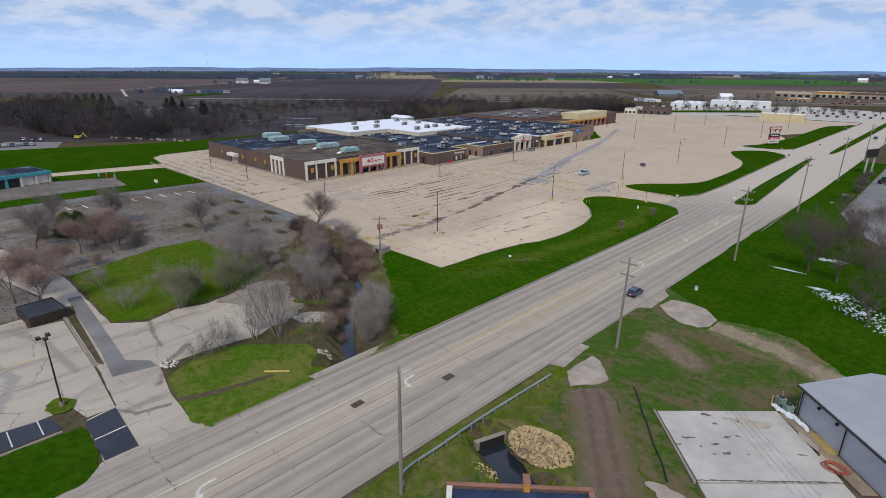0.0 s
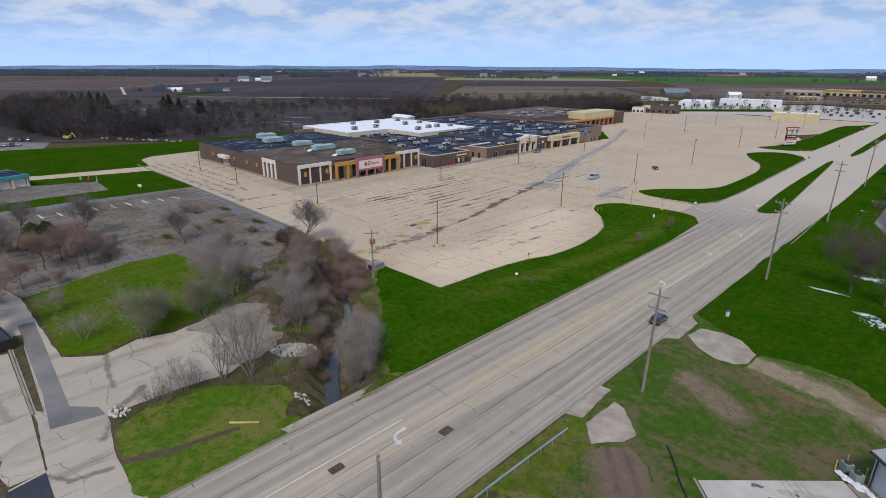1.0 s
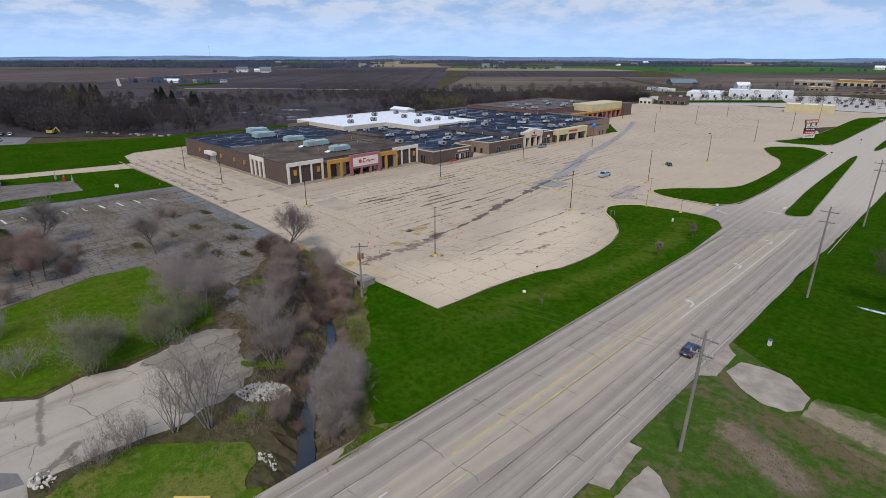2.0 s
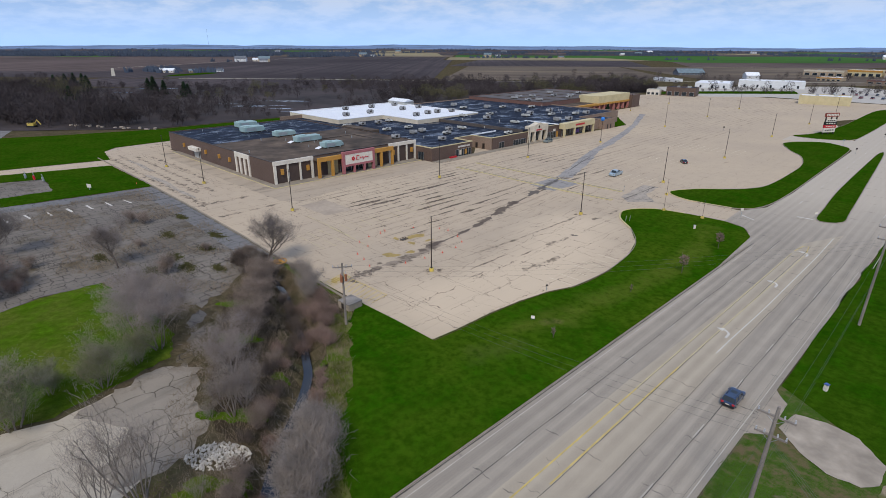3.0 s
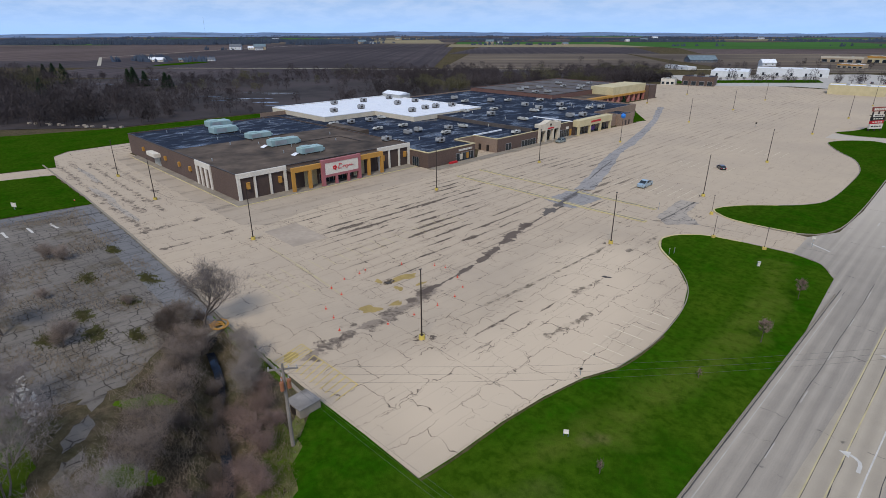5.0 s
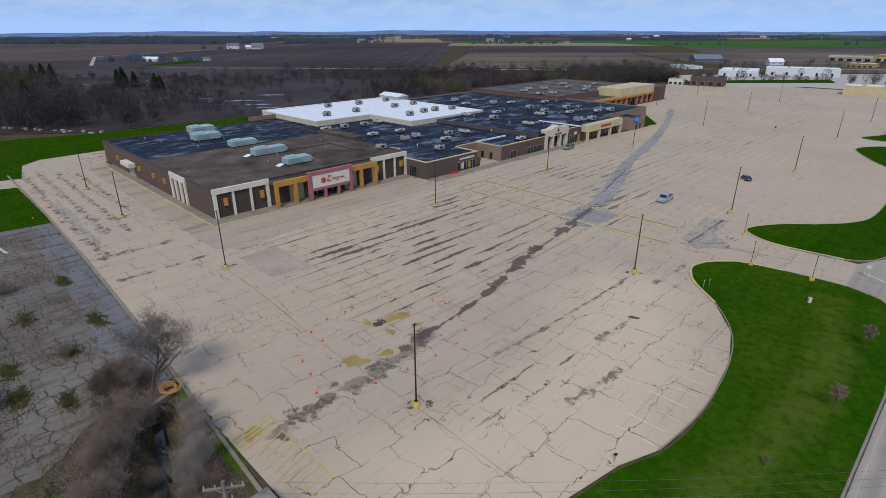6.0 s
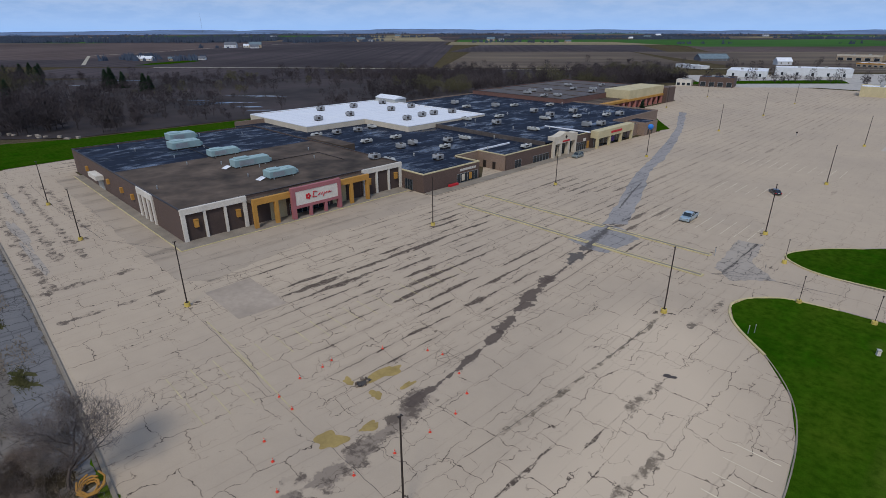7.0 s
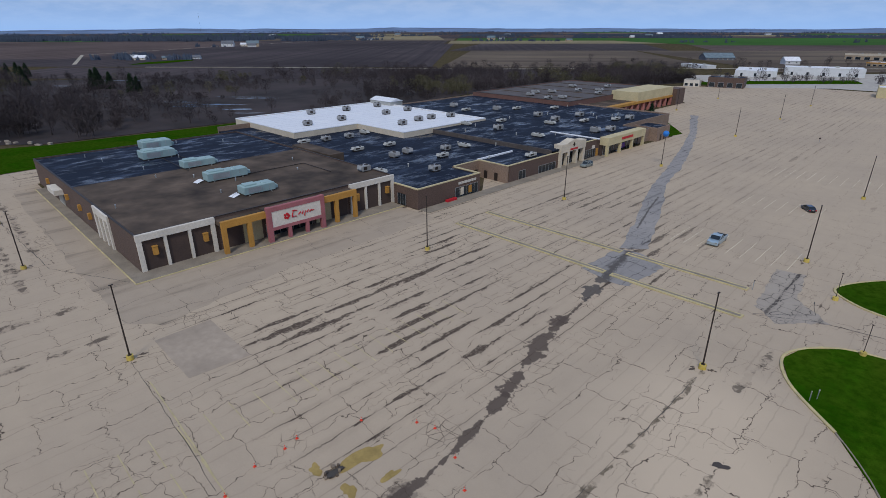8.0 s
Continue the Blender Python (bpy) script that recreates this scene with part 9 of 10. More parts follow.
part("wall", Mesh().box(-7.5, 5.0, 5.0, 5.4, -0.3, 4.5), M_BROWN, shop)
part("wall", Mesh().box(-7.5, -7.1, -8, 5.0, -0.3, 4.5), M_WHITEP, shop)
part("wall", Mesh().box(4.6, 5.0, -8, 5.0, -0.3, 4.5), M_BROWN, shop)
part("roof", Mesh().box(-7.1, 4.6, -8, 5.0, 4.0, 4.25), M_BLUEROOF, shop)
part("coping", Mesh().box(-7.6, 5.1, 5.05, 5.43, 4.5, 4.66, 0.05), M_COPING, shop)
for x in (-7.55, 4.6):
    part("coping", Mesh().box(x, x + 0.5, -8, 4.95, 4.5, 4.66, 0.05), M_COPING if x > 0 else M_WHITEP, shop)
part("chimney", Mesh().box(-0.9, -0.35, 4.9, 6.0, -0.3, 5.2, 0.04), M_ORANGE, shop, "tan chimney")
part("chimney_cap", Mesh().box(-0.95, -0.3, 4.85, 6.05, 5.2, 5.28, 0.03), M_COPING, shop)
part("awning", Mesh().add([(-2.4, 5.4, 3.9), (0.9, 5.4, 3.9), (0.9, 7.0, 3.2), (-2.4, 7.0, 3.2), (-2.4, 5.4, 3.8), (0.9, 5.4, 3.8), (0.9, 7.0, 3.1), (-2.4, 7.0, 3.1)], [(0, 1, 2, 3), (7, 6, 5, 4), (3, 2, 6, 7), (0, 3, 7, 4), (1, 5, 6, 2)]), plain("light_blue_awning", (0.16, 0.30, 0.42), 0.6), shop, "light blue awning")
part("roof_vent", Mesh().box(2.0, 2.7, 2.6, 3.2, 4.25, 4.7, 0.05), M_PALEHV, shop)
part("roof_vent", Mesh().cone(-4.8, 1.2, 4.25, 4.8, 0.12, 0.12, 8), M_PALEHV, shop)

# metal shed
shed = thing("metal_shed", "pale blue-grey metal shed with a low-pitched roof", "shed", (0.2, 70.3, 0), 45)
part("wall", Mesh().add([(-6.4, -9.0, -0.3), (-6.4, 5.0, -0.3), (-6.4, 5.0, 3.9), (-6.4, -9.0, 3.9), (-6.2, -9.0, -0.3), (-6.2, 5.0, -0.3), (-6.2, 5.0, 3.9), (-6.2, -9.0, 3.9)], [(0, 3, 2, 1), (4, 5, 6, 7), (0, 4, 7, 3), (1, 2, 6, 5)]), M_SHEDWALL, shed)
part("wall", Mesh().add([(-6.2, 4.8, -0.3), (9, 4.8, -0.3), (9, 4.8, 3.9), (1.4, 4.8, 5.2), (-6.2, 4.8, 3.9), (-6.2, 5.0, -0.3), (9, 5.0, -0.3), (9, 5.0, 3.9), (1.4, 5.0, 5.2), (-6.2, 5.0, 3.9)], [(0, 1, 2, 3, 4), (9, 8, 7, 6, 5)]), M_SHEDWALL, shed)
part("wall", Mesh().box(8.8, 9.0, -9, 4.8, -0.3, 3.9), M_SHEDWALL, shed)
for sx, xa, xb in ((1, -6.8, 1.4), (-1, 9.4, 1.4)):
    part("roof", Mesh().add([(xa, -9.2, 3.85), (xb, -9.2, 5.3), (xb, 5.3, 5.3), (xa, 5.3, 3.85), (xa, -9.2, 3.97), (xb, -9.2, 5.42), (xb, 5.3, 5.42), (xa, 5.3, 3.97)], [(0, 1, 2, 3), (7, 6, 5, 4), (0, 3, 7, 4), (2, 6, 7, 3), (0, 4, 5, 1)]), M_SHEDROOF, shed)
part("gutter", Mesh().tube([(-6.9, -9.2, 3.8), (-6.9, 5.3, 3.8)], 0.12, 8), M_DARKMETAL, shed)
for y in (4.6, -2.2):
    part("downpipe", Mesh().tube([(-6.55, y, 3.7), (-6.55, y, 0.1)], 0.07, 6), M_DARKMETAL, shed)
for y in (1.8, -1.0):
    part("wall_fitting", Mesh().box(-6.65, -6.4, y, y + 0.25, 2.9, 3.2, 0.03), M_DARKMETAL, shed)
for x, y in ((-9.8, 70.3), (-8.8, 69.2)):
    ac = thing("condenser_unit", "green-grey outdoor condenser unit on the ground", "air conditioner", (x, y, 0), 45)
    part("cabinet", Mesh().box(-0.45, 0.45, -0.45, 0.45, 0.05, 1.0, 0.06), plain("sage_metal", (0.16, 0.22, 0.19), 0.5), ac)
    part("fan", Mesh().cone(0, 0, 1.0, 1.06, 0.36, 0.34, 14), M_DARKMETAL, ac)
for x, y in ((-10.6, 69.6), (-9.9, 71.4), (-8.2, 70.4)):
    bo = thing("bollard", "thin yellow bollard beside the condenser", "bollard", (x, y, 0))
    part("post", Mesh().tube([(0, 0, -0.2), (0, 0, 1.2)], 0.06, 8), M_YBASE, bo)
M_REDHOSE = plain("red_rubber_hose", (0.36, 0.06, 0.035), 0.6, 0, 0.2, 1, 5, 0)
hose = thing("red_hose_coil", "coiled red hose lying on the slab", "hose", (-2.7, 61.3, 0.2))
for k in range(6):
    rng = random.Random(90 + k)
    ox, oy, ra, rb = rng.uniform(-0.3, 0.3), rng.uniform(-0.25, 0.25), rng.uniform(0.7, 1.25), rng.uniform(0.5, 0.9)
    part("coil", Mesh().tube([(ox + ra * math.cos(a * 0.4 + k), oy + rb * math.sin(a * 0.4 + k), 0.05 + 0.05 * k + 0.03 * math.sin(a)) for a in range(17)], 0.03, 5), M_REDHOSE, hose)
tarp = Mesh()
for (cx, cy, rx, ry, s) in ((-9.7, 68.9, 0.9, 0.5, 1), (-8.3, 68.3, 1.3, 0.5, 2), (-6.9, 67.3, 1.0, 0.45, 3)):
    rng = random.Random(s)
    ring = blob(cx, cy, rx, ry, s, 22, 0.35, -0.75)
    tarp.add([(x, y, 0.14) for x, y in ring] + [(cx + (x - cx) * 0.6, cy + (y - cy) * 0.6, 0.18 + rng.uniform(0, 0.22)) for x, y in ring] + [(cx, cy, 0.3)], [(i, (i + 1) % 22, 22 + (i + 1) % 22, 22 + i) for i in range(22)] + [(22 + i, 22 + (i + 1) % 22, 44) for i in range(22)])
solo("crumpled_tarp", tarp, M_TARP, "crumpled white tarp on the strip by the shed", "tarp")
sheet("ochre_patch", [(-6.0, 66.3), (-4.9, 66.9), (-2.6, 64.4), (-3.7, 63.5)], M_MUD, 0.135, "ochre sand on the muddy strip", "mud", ground=level)
sheet("gravel_heap", blob(-13.9, 46.0, 1.6, 1.1, 8, 24, 0.3), M_APRON, 0.12, "pale gravel at the slab corner", "gravel", ground=level)
sheet("shed_strip", [(-9.4, 68.0), (-8.0, 69.2), (1.0, 60.0), (-0.2, 58.9)], M_DIRT, 0.12, "muddy strip between slab and shed", "track", ground=level)
sock = thing("silt_sock", "black silt sock snaking across the grass", "erosion sock", (0, 0, 0))
part("tube", Mesh().tube([(x, y, 0.16) for x, y in rounded([(-24.3, 61.0), (-23.0, 59.4), (-21.2, 56.7), (-20.0, 55.2), (-17.9, 52.2), (-15.8, 49.6), (-14.4, 47.4)], 4, False)], 0.085, 8), M_BLACK, sock)
post_m = thing("steel_post", "thin rusty steel post in the grass", "post", (-27.2, 49.6, 0))
part("post", Mesh().tube([(0, 0, -0.2), (0, 0, 2.4)], 0.05, 6), M_COPING, post_m)

# restaurant corner
pen = thing("bin_enclosure", "dark brown wooden bin enclosure", "enclosure", (-103.0, 12.7, 0), 6)
for b in ((-3.4, 3.4, -2.6, -2.45), (-3.4, 3.4, 2.45, 2.6), (-3.4, -3.25, -2.45, 2.45), (3.25, 3.4, -2.45, 2.45)):
    part("fence_panel", Mesh().box(*b, 0, 1.6), M_DARKMETAL, pen)
part("lid", Mesh().box(-3.2, 3.2, -2.4, 2.4, 1.42, 1.55, 0.04), M_SEALED, pen, "black bin lids")
m = Mesh()
kerb(m, [(-104.8, 15.6), (-99.4, 14.9), (-79.4, 14.2)], False, 0.3, 0.18, ground=level)
solo("lot_kerb", m, M_CURB, "pale kerb of the restaurant lot", "kerb", "structure")
m = Mesh()
kerb(m, [(-66.4, -40), (-66.4, 7.6)], False, 0.3, 0.16, ground=level)
solo("lot_kerb", m, M_CURB, "pale kerb of the restaurant lot", "kerb", "structure")
m = Mesh()
ribbon(m, [(-92, -6), (-88.0, -1.0), (-86.6, 4), (-88, 9)], 0.25, 0.04, level)
solo("yellow_line", m, M_YELLOW_LINE, "yellow guide line on the concrete lot", "road marking", "structure")
mower = thing("lot_sign", "small white sign plate on the grass", "sign", (-197.5, 63.0, 0.1), 30)
part("post", Mesh().box(-0.05, 0.05, -0.05, 0.05, 0, 1.0), M_GALV, mower)
part("plate", Mesh().box(-0.7, 0.7, -0.04, 0.04, 0.7, 1.7), M_WHITEP, mower)
for k, (x, y) in enumerate(((-226, 53), (-222, 54.5), (-218, 56), (-213.5, 20))):
    vac = thing("vacuum_stand", "small red and silver vacuum stand on the forecourt", "vacuum", (x, y, 0))
    part("post", Mesh().tube([(0, 0, 0), (0, 0, 2.4)], 0.1, 8), M_GALV, vac)
    part("tank", Mesh().cone(0, 0, 0.3, 1.5, 0.35, 0.3, 12), M_RED if k % 2 else M_GALV, vac)
# the yellow digger and yard clutter by the woods
dig = thing("yellow_digger", "small yellow digger parked by the woods", "digger", (-352, 76, 0), 40)
part("body", Mesh().box(-1.6, 1.6, -1.1, 1.1, 0.9, 2.2, 0.15), M_YBASE, dig)
part("cab", Mesh().box(-0.6, 0.8, -0.8, 0.4, 2.2, 3.3, 0.1), M_GLASS, dig)
part("boom", Mesh().tube([(1.5, 0, 1.8), (3.2, 0, 3.6), (4.8, 0, 1.4)], 0.25, 6), M_YBASE, dig)
for sy in (-1, 1):
    part("track", Mesh().box(-1.9, 1.9, sy * 1.0 - 0.3, sy * 1.0 + 0.3, 0, 0.85, 0.2), M_BLACK, dig)
rng = random.Random(31)
for k in range(16):
    p = thing("yard_pallet", "pale stacked block in the wooded yard", "pallet", (-342 + 2.6 * k + rng.uniform(-2, 2), 92 + 1.5 * k + rng.uniform(-2, 2), 0), rng.uniform(0, 60))
    part("block", Mesh().box(-0.6, 0.6, -0.6, 0.6, 0, rng.uniform(0.4, 1.0), 0.1), M_APRON, p)
# ---------- trees and brush ----------
def spikes(base, tip, r, rng):
    """Thin three-sided twigs as one array: base and tip points, base radius."""
    n = len(base)
    d = tip - base
    d /= np.linalg.norm(d, axis=1)[:, None] + 1e-9
    ref = np.where(np.abs(d[:, 2:3]) < 0.9, np.array([[0, 0, 1.0]]), np.array([[1.0, 0, 0]]))
    a = np.cross(d, ref)
    a /= np.linalg.norm(a, axis=1)[:, None] + 1e-9
    b = np.cross(d, a)
    v = np.empty((n, 4, 3))
    for k in range(3):
        q = 2 * np.pi * k / 3
        v[:, k] = base + r[:, None] * (a * np.cos(q) + b * np.sin(q))
    v[:, 3] = tip
    i = 4 * np.arange(n)[:, None, None]
    f = i + np.array([[0, 1, 3], [1, 2, 3], [2, 0, 3]])[None]
    return v.reshape(-1, 3), f.reshape(-1, 3)


def blades(base, tip, r, rng):
    """Far twigs: one slim triangle each, turned at random."""
    n = len(base)
    d = tip - base
    side = np.cross(d, rng.normal(0, 1, (n, 3)))
    side /= np.linalg.norm(side, axis=1)[:, None] + 1e-9
    v = np.empty((n, 3, 3))
    v[:, 0], v[:, 1], v[:, 2] = base - side * r[:, None], base + side * r[:, None], tip
    return v.reshape(-1, 3), np.arange(3 * n).reshape(-1, 3)


def mesh_of(name, v, f, material):
    d = bpy.data.meshes.new(name)
    d.vertices.add(len(v))
    d.vertices.foreach_set("co", np.asarray(v, dtype=np.float32).ravel())
    d.loops.add(3 * len(f))
    d.loops.foreach_set("vertex_index", np.asarray(f, dtype=np.int32).ravel())
    d.polygons.add(len(f))
    d.polygons.foreach_set("loop_start", np.arange(0, 3 * len(f), 3, dtype=np.int32))
    d.update(calc_edges=True)
    d.validate()
    d.materials.append(material)
    return d


def grow(seed, height, stems, spread, twigs, r0, reach, twig_len, twig_r, upright):
    """Limbs as tubes and twigs as spikes; returns the limb mesh and the twig arrays."""
    rng = random.Random(seed)
    nr = np.random.default_rng(seed)
    limbs, tips = Mesh(), []

    def branch(p, d, length, r, depth):
        pts, rad = [p], [r]
        n = 4 if depth < 2 else 3
        for i in range(n):
            d = (d + Vector((rng.uniform(-1, 1), rng.uniform(-1, 1), rng.uniform(-0.6, 0.9))) * 0.22 + Vector((0, 0, 0.10 * upright))).normalized()
            p = p + d * (length / n)
            pts.append(p)
            rad.append(r * (1 - 0.75 * (i + 1) / n))
        limbs.tube(pts, [max(q, 0.009) for q in rad], 5 if depth == 0 else 3, False)
        for i in range(1, n + 1):
            tips.append((pts[i], d, length))
        if depth < (4 if stems == 1 else 3) and length > 0.6:
            kids = rng.randint(7, 9) if depth == 0 and stems == 1 else rng.randint(3, 5 if stems == 1 else 4) if depth < 3 else rng.randint(2, 3)
            for k in range(kids):
                t = rng.uniform(0.28, 1.0)
                i = min(n - 1, int(t * n))
                q = pts[i].lerp(pts[i + 1], t * n - i)
                az = rng.uniform(0, 6.28)
                side = Vector((math.cos(az), math.sin(az), 0.15))
                nd = (d * (0.55 + 0.4 * upright) + side * spread).normalized()
                branch(q, nd, length * rng.uniform(0.45, 0.72) * reach, rad[i] * 0.62, depth + 1)

    for s in range(stems):
        az = 6.28 * s / stems + rng.uniform(-0.4, 0.4)
        lean = (0.10 if stems == 1 else spread * 0.55) * rng.uniform(0.5, 1.3)
        branch(Vector((0.25 * math.cos(az) * (stems > 1), 0.25 * math.sin(az) * (stems > 1), -0.3)), Vector((lean * math.cos(az), lean * math.sin(az), 1)).normalized(), height * rng.uniform(0.5, 0.72), r0 * rng.uniform(0.7, 1.1), 0)
    idx = nr.integers(0, len(tips), twigs)
    tp = np.array([tuple(t[0]) for t in tips])[idx]
    td = np.array([tuple(t[1]) for t in tips])[idx]
    base = tp + nr.normal(0, twig_len * 0.45, (twigs, 3))
    d = td * 0.9 + nr.normal(0, 0.65, (twigs, 3))
    d[:, 2] += 0.35 * upright
    d /= np.linalg.norm(d, axis=1)[:, None]
    tip = base + d * (twig_len * nr.uniform(0.5, 1.4, twigs))[:, None]
    base[:, 2] = np.maximum(base[:, 2], 0.02)
    tip[:, 2] = np.maximum(tip[:, 2], 0.05)
    return limbs, spikes(base, tip, twig_r * nr.uniform(0.6, 1.3, twigs), nr)


def tree_thing(name, label, seed, twig_mat, height=9, stems=1, spread=0.9, twigs=2600, r0=0.2, reach=1.0, twig_len=0.9, twig_r=0.016, upright=0.3, category="tree", buds=0, bark=None):
    g = thing(name, label, category, (0, 0, -500))
    limbs, (v, f) = grow(seed, height, stems, spread, twigs, r0, reach, twig_len, twig_r, upright)
    part("trunk" if stems == 1 else "stem_clump", limbs, bark or M_BARK, g)
    ob = new("crown", mesh_of("crown", v, f, twig_mat))
    ob.parent = g
    if buds:
        nr = np.random.default_rng(seed + 5)
        t = v.reshape(-1, 4, 3)[:, 3]
        c = t[nr.integers(0, len(t), buds)] + nr.normal(0, 0.12, (buds, 3))
        b2, f2 = spikes(c, c + nr.normal(0, 0.10, (buds, 3)), np.full(buds, 0.032), nr)
        ob = new("foliage", mesh_of("foliage", b2, f2, M_BUD))
        ob.parent = g
    return g


def plant(template, spots, first=True):
    """Places a template and its copies."""
    for k, (x, y, turn, s) in enumerate(spots):
        m = Matrix.LocRotScale((x, y, level(x, y) - 0.05), Euler((0, 0, radians(turn))), (s, s, s))
        if k == 0:
            template.matrix_basis = m
        else:
            ob = copy_thing(template, m)
            ob.matrix_basis = m


rng = random.Random(2024)
T_BIG = tree_thing("bare_tree", "tall bare grey tree with a rounded fine-twigged crown", 1, M_TWIG_A, 8.6, 1, 0.68, 5600, 0.27, 1.05, 0.75, 0.0145, 0.4, bark=M_BARK_D)
T_MID = tree_thing("bare_tree", "bare grey-brown tree with crooked limbs", 2, M_TWIG_B, 8.5, 1, 0.85, 3200, 0.2, 1.05, 0.8, 0.013, 0.35, bark=M_BARK_D)
T_PALE = tree_thing("bare_tree", "broad bare lilac-grey tree with fanned limbs", 3, M_TWIG_L, 9.0, 4, 0.85, 4200, 0.12, 0.95, 0.9, 0.013, 0.45)
T_RED = tree_thing("bare_tree", "bare tree with a russet haze of buds", 4, M_TWIG_R, 6.4, 1, 1.0, 3600, 0.15, 1.1, 0.7, 0.012, 0.3, bark=M_BARK_D)
T_UP = tree_thing("multi_stem_tree", "clump of steep pale bare stems", 5, M_TWIG_P, 12.5, 7, 0.42, 1500, 0.11, 0.7, 1.2, 0.012, 1.0)
T_THIN = tree_thing("bare_tree", "small thin bare grey tree on the grass plot", 16, M_TWIG_L, 6.5, 2, 0.75, 1300, 0.08, 0.95, 0.8, 0.011, 0.5)
S_GREY = tree_thing("bare_shrub", "dense bare pale grey shrub by the creek", 6, M_TWIG_P, 5.0, 9, 0.62, 3000, 0.045, 0.85, 0.75, 0.012, 0.7, "shrub")
S_BROWN = tree_thing("bare_shrub", "dense bare brown shrub by the creek", 7, M_TWIG_B, 4.4, 8, 0.8, 2800, 0.045, 0.85, 0.75, 0.0125, 0.5, "shrub", bark=M_BARK_D)
S_DARK = tree_thing("bare_shrub", "dark tangled bare shrub in the creek thicket", 17, M_TWIG_D, 3.8, 8, 0.85, 2600, 0.04, 0.9, 0.7, 0.0125, 0.4, "shrub", bark=M_BARK_D)
S_RED = tree_thing("bare_shrub", "tangled russet-brown shrub by the creek", 8, M_TWIG_R, 3.6, 9, 0.85, 2800, 0.04, 0.9, 0.7, 0.012, 0.4, "shrub", bark=M_BARK_D)
S_GREEN = tree_thing("budding_shrub", "round grey-green budding tree on the grass plot", 9, M_TWIG_G, 5.2, 6, 0.75, 2600, 0.07, 0.9, 0.75, 0.011, 0.5, "shrub", 3000)
S_STICK = tree_thing("cut_brush", "upright clump of tan bare brush", 10, M_TWIG_P, 6.0, 12, 0.7, 700, 0.035, 0.6, 0.9, 0.012, 0.9, "shrub")


def spot(x, y, s=1.0, j=0.0):
    return (x + rng.uniform(-j, j), y + rng.uniform(-j, j), rng.uniform(0, 360), s * rng.uniform(0.9, 1.1))


plant(T_BIG, [spot(-113.2, 71.8, 0.97), spot(-145.0, 19.4, 1.1), spot(-152.1, 36.1, 1.05), spot(-131, 51.5, 0.95), spot(-168, 27, 0.8)])
plant(T_MID, [spot(-98.0, 62.9, 0.85), spot(-89.7, 56.4, 1.0), spot(-93.6, 59.4, 0.85), spot(-121.5, 56.5, 0.6), spot(-103.4, 65.6, 0.8), spot(-108.5, 69.0, 0.75), spot(-117.0, 70.4, 0.5)])
plant(T_PALE, [spot(-96.5, 46.9, 1.15), spot(-101.2, 48.0, 1.0), spot(-105.5, 46.3, 0.95), spot(-84.5, 51.3, 0.85), spot(-87.2, 53.0, 0.7), spot(-77.0, 49.2, 0.75), spot(-109.5, 49.6, 0.85)])
plant(T_RED, [spot(-106.8, 13.4, 1.3), spot(-112.5, 10.5, 1.35), spot(-129.5, 30.4, 1.25), spot(-133.0, 33.0, 1.25), spot(-137.0, 29.0, 1.25), spot(-140.5, 34.0, 1.15), spot(-134.0, 25.5, 1.2), spot(-119.0, 14.5, 1.3), spot(-125.5, 20.5, 0.9)])
plant(T_UP, [spot(-69.4, 36.2, 1.0), spot(-71.3, 33.2, 0.66), spot(-76, 47.5, 0.62)])
plant(T_THIN, [spot(-110.0, 23.0, 1.0), spot(-96.0, 23.2, 0.95), spot(-103, 31, 0.7)])
plant(S_GREY, [spot(-59.0, 46.0, 1.3), spot(-60.6, 48.2, 1.35), spot(-62.8, 50.2, 1.3), spot(-65.2, 52.0, 1.15), spot(-61.8, 46.4, 1.1), spot(-58.0, 44.3, 0.75), spot(-64.4, 48.8, 1.0), spot(-67.4, 51.6, 0.8), spot(-101.0, 72.2, 0.85), spot(-97.2, 70.6, 0.85), spot(-95.0, 69.1, 0.8), spot(-105.0, 73.0, 0.7), spot(-116.0, 70.6, 0.7)])
plant(S_BROWN, [spot(-158.0, 61.8, 0.72), spot(-155.4, 63.6, 0.64), spot(-128.3, 66.6, 0.42), spot(-139.7, 57.8, 0.51), spot(-64.5, 42.2, 0.72), spot(-66.3, 43.6, 0.68), spot(-72.4, 48.6, 0.68), spot(-81.8, 55.7, 0.5), spot(-100.4, 67.4, 0.55), spot(-104.6, 64.0, 0.77), spot(-108.5, 66.8, 0.77), spot(-111.6, 68.4, 0.72), spot(-119.0, 69.5, 0.59), spot(-122.2, 56.6, 0.64), spot(-124.6, 58.4, 0.51), spot(-147, 29, 0.77), spot(-152, 22, 0.85), spot(-160, 30, 0.77), spot(-156, 36, 0.59), spot(-124, 26, 0.68), spot(-142, 40, 0.59), spot(-136, 38, 0.59)])
plant(S_DARK, [spot(-94.6, 61.4, 0.7), spot(-86.6, 61.4, 0.6), spot(-90.2, 63.6, 0.72), spot(-94.0, 65.0, 0.66), spot(-97.0, 66.4, 0.6), spot(-101.6, 64.4, 0.7), spot(-106.0, 66.4, 0.77), spot(-80.2, 54.2, 0.5), spot(-71.0, 46.6, 0.47), spot(-110.0, 69.4, 0.59), spot(-83.6, 59.0, 0.5), spot(-76.0, 53.0, 0.5), spot(-118.6, 69.2, 0.6), spot(-116.6, 67.4, 0.7), spot(-113.4, 68.6, 0.66), spot(-119.8, 71.2, 0.5), spot(-115.6, 72.4, 0.5), spot(-111.8, 66.8, 0.6)])
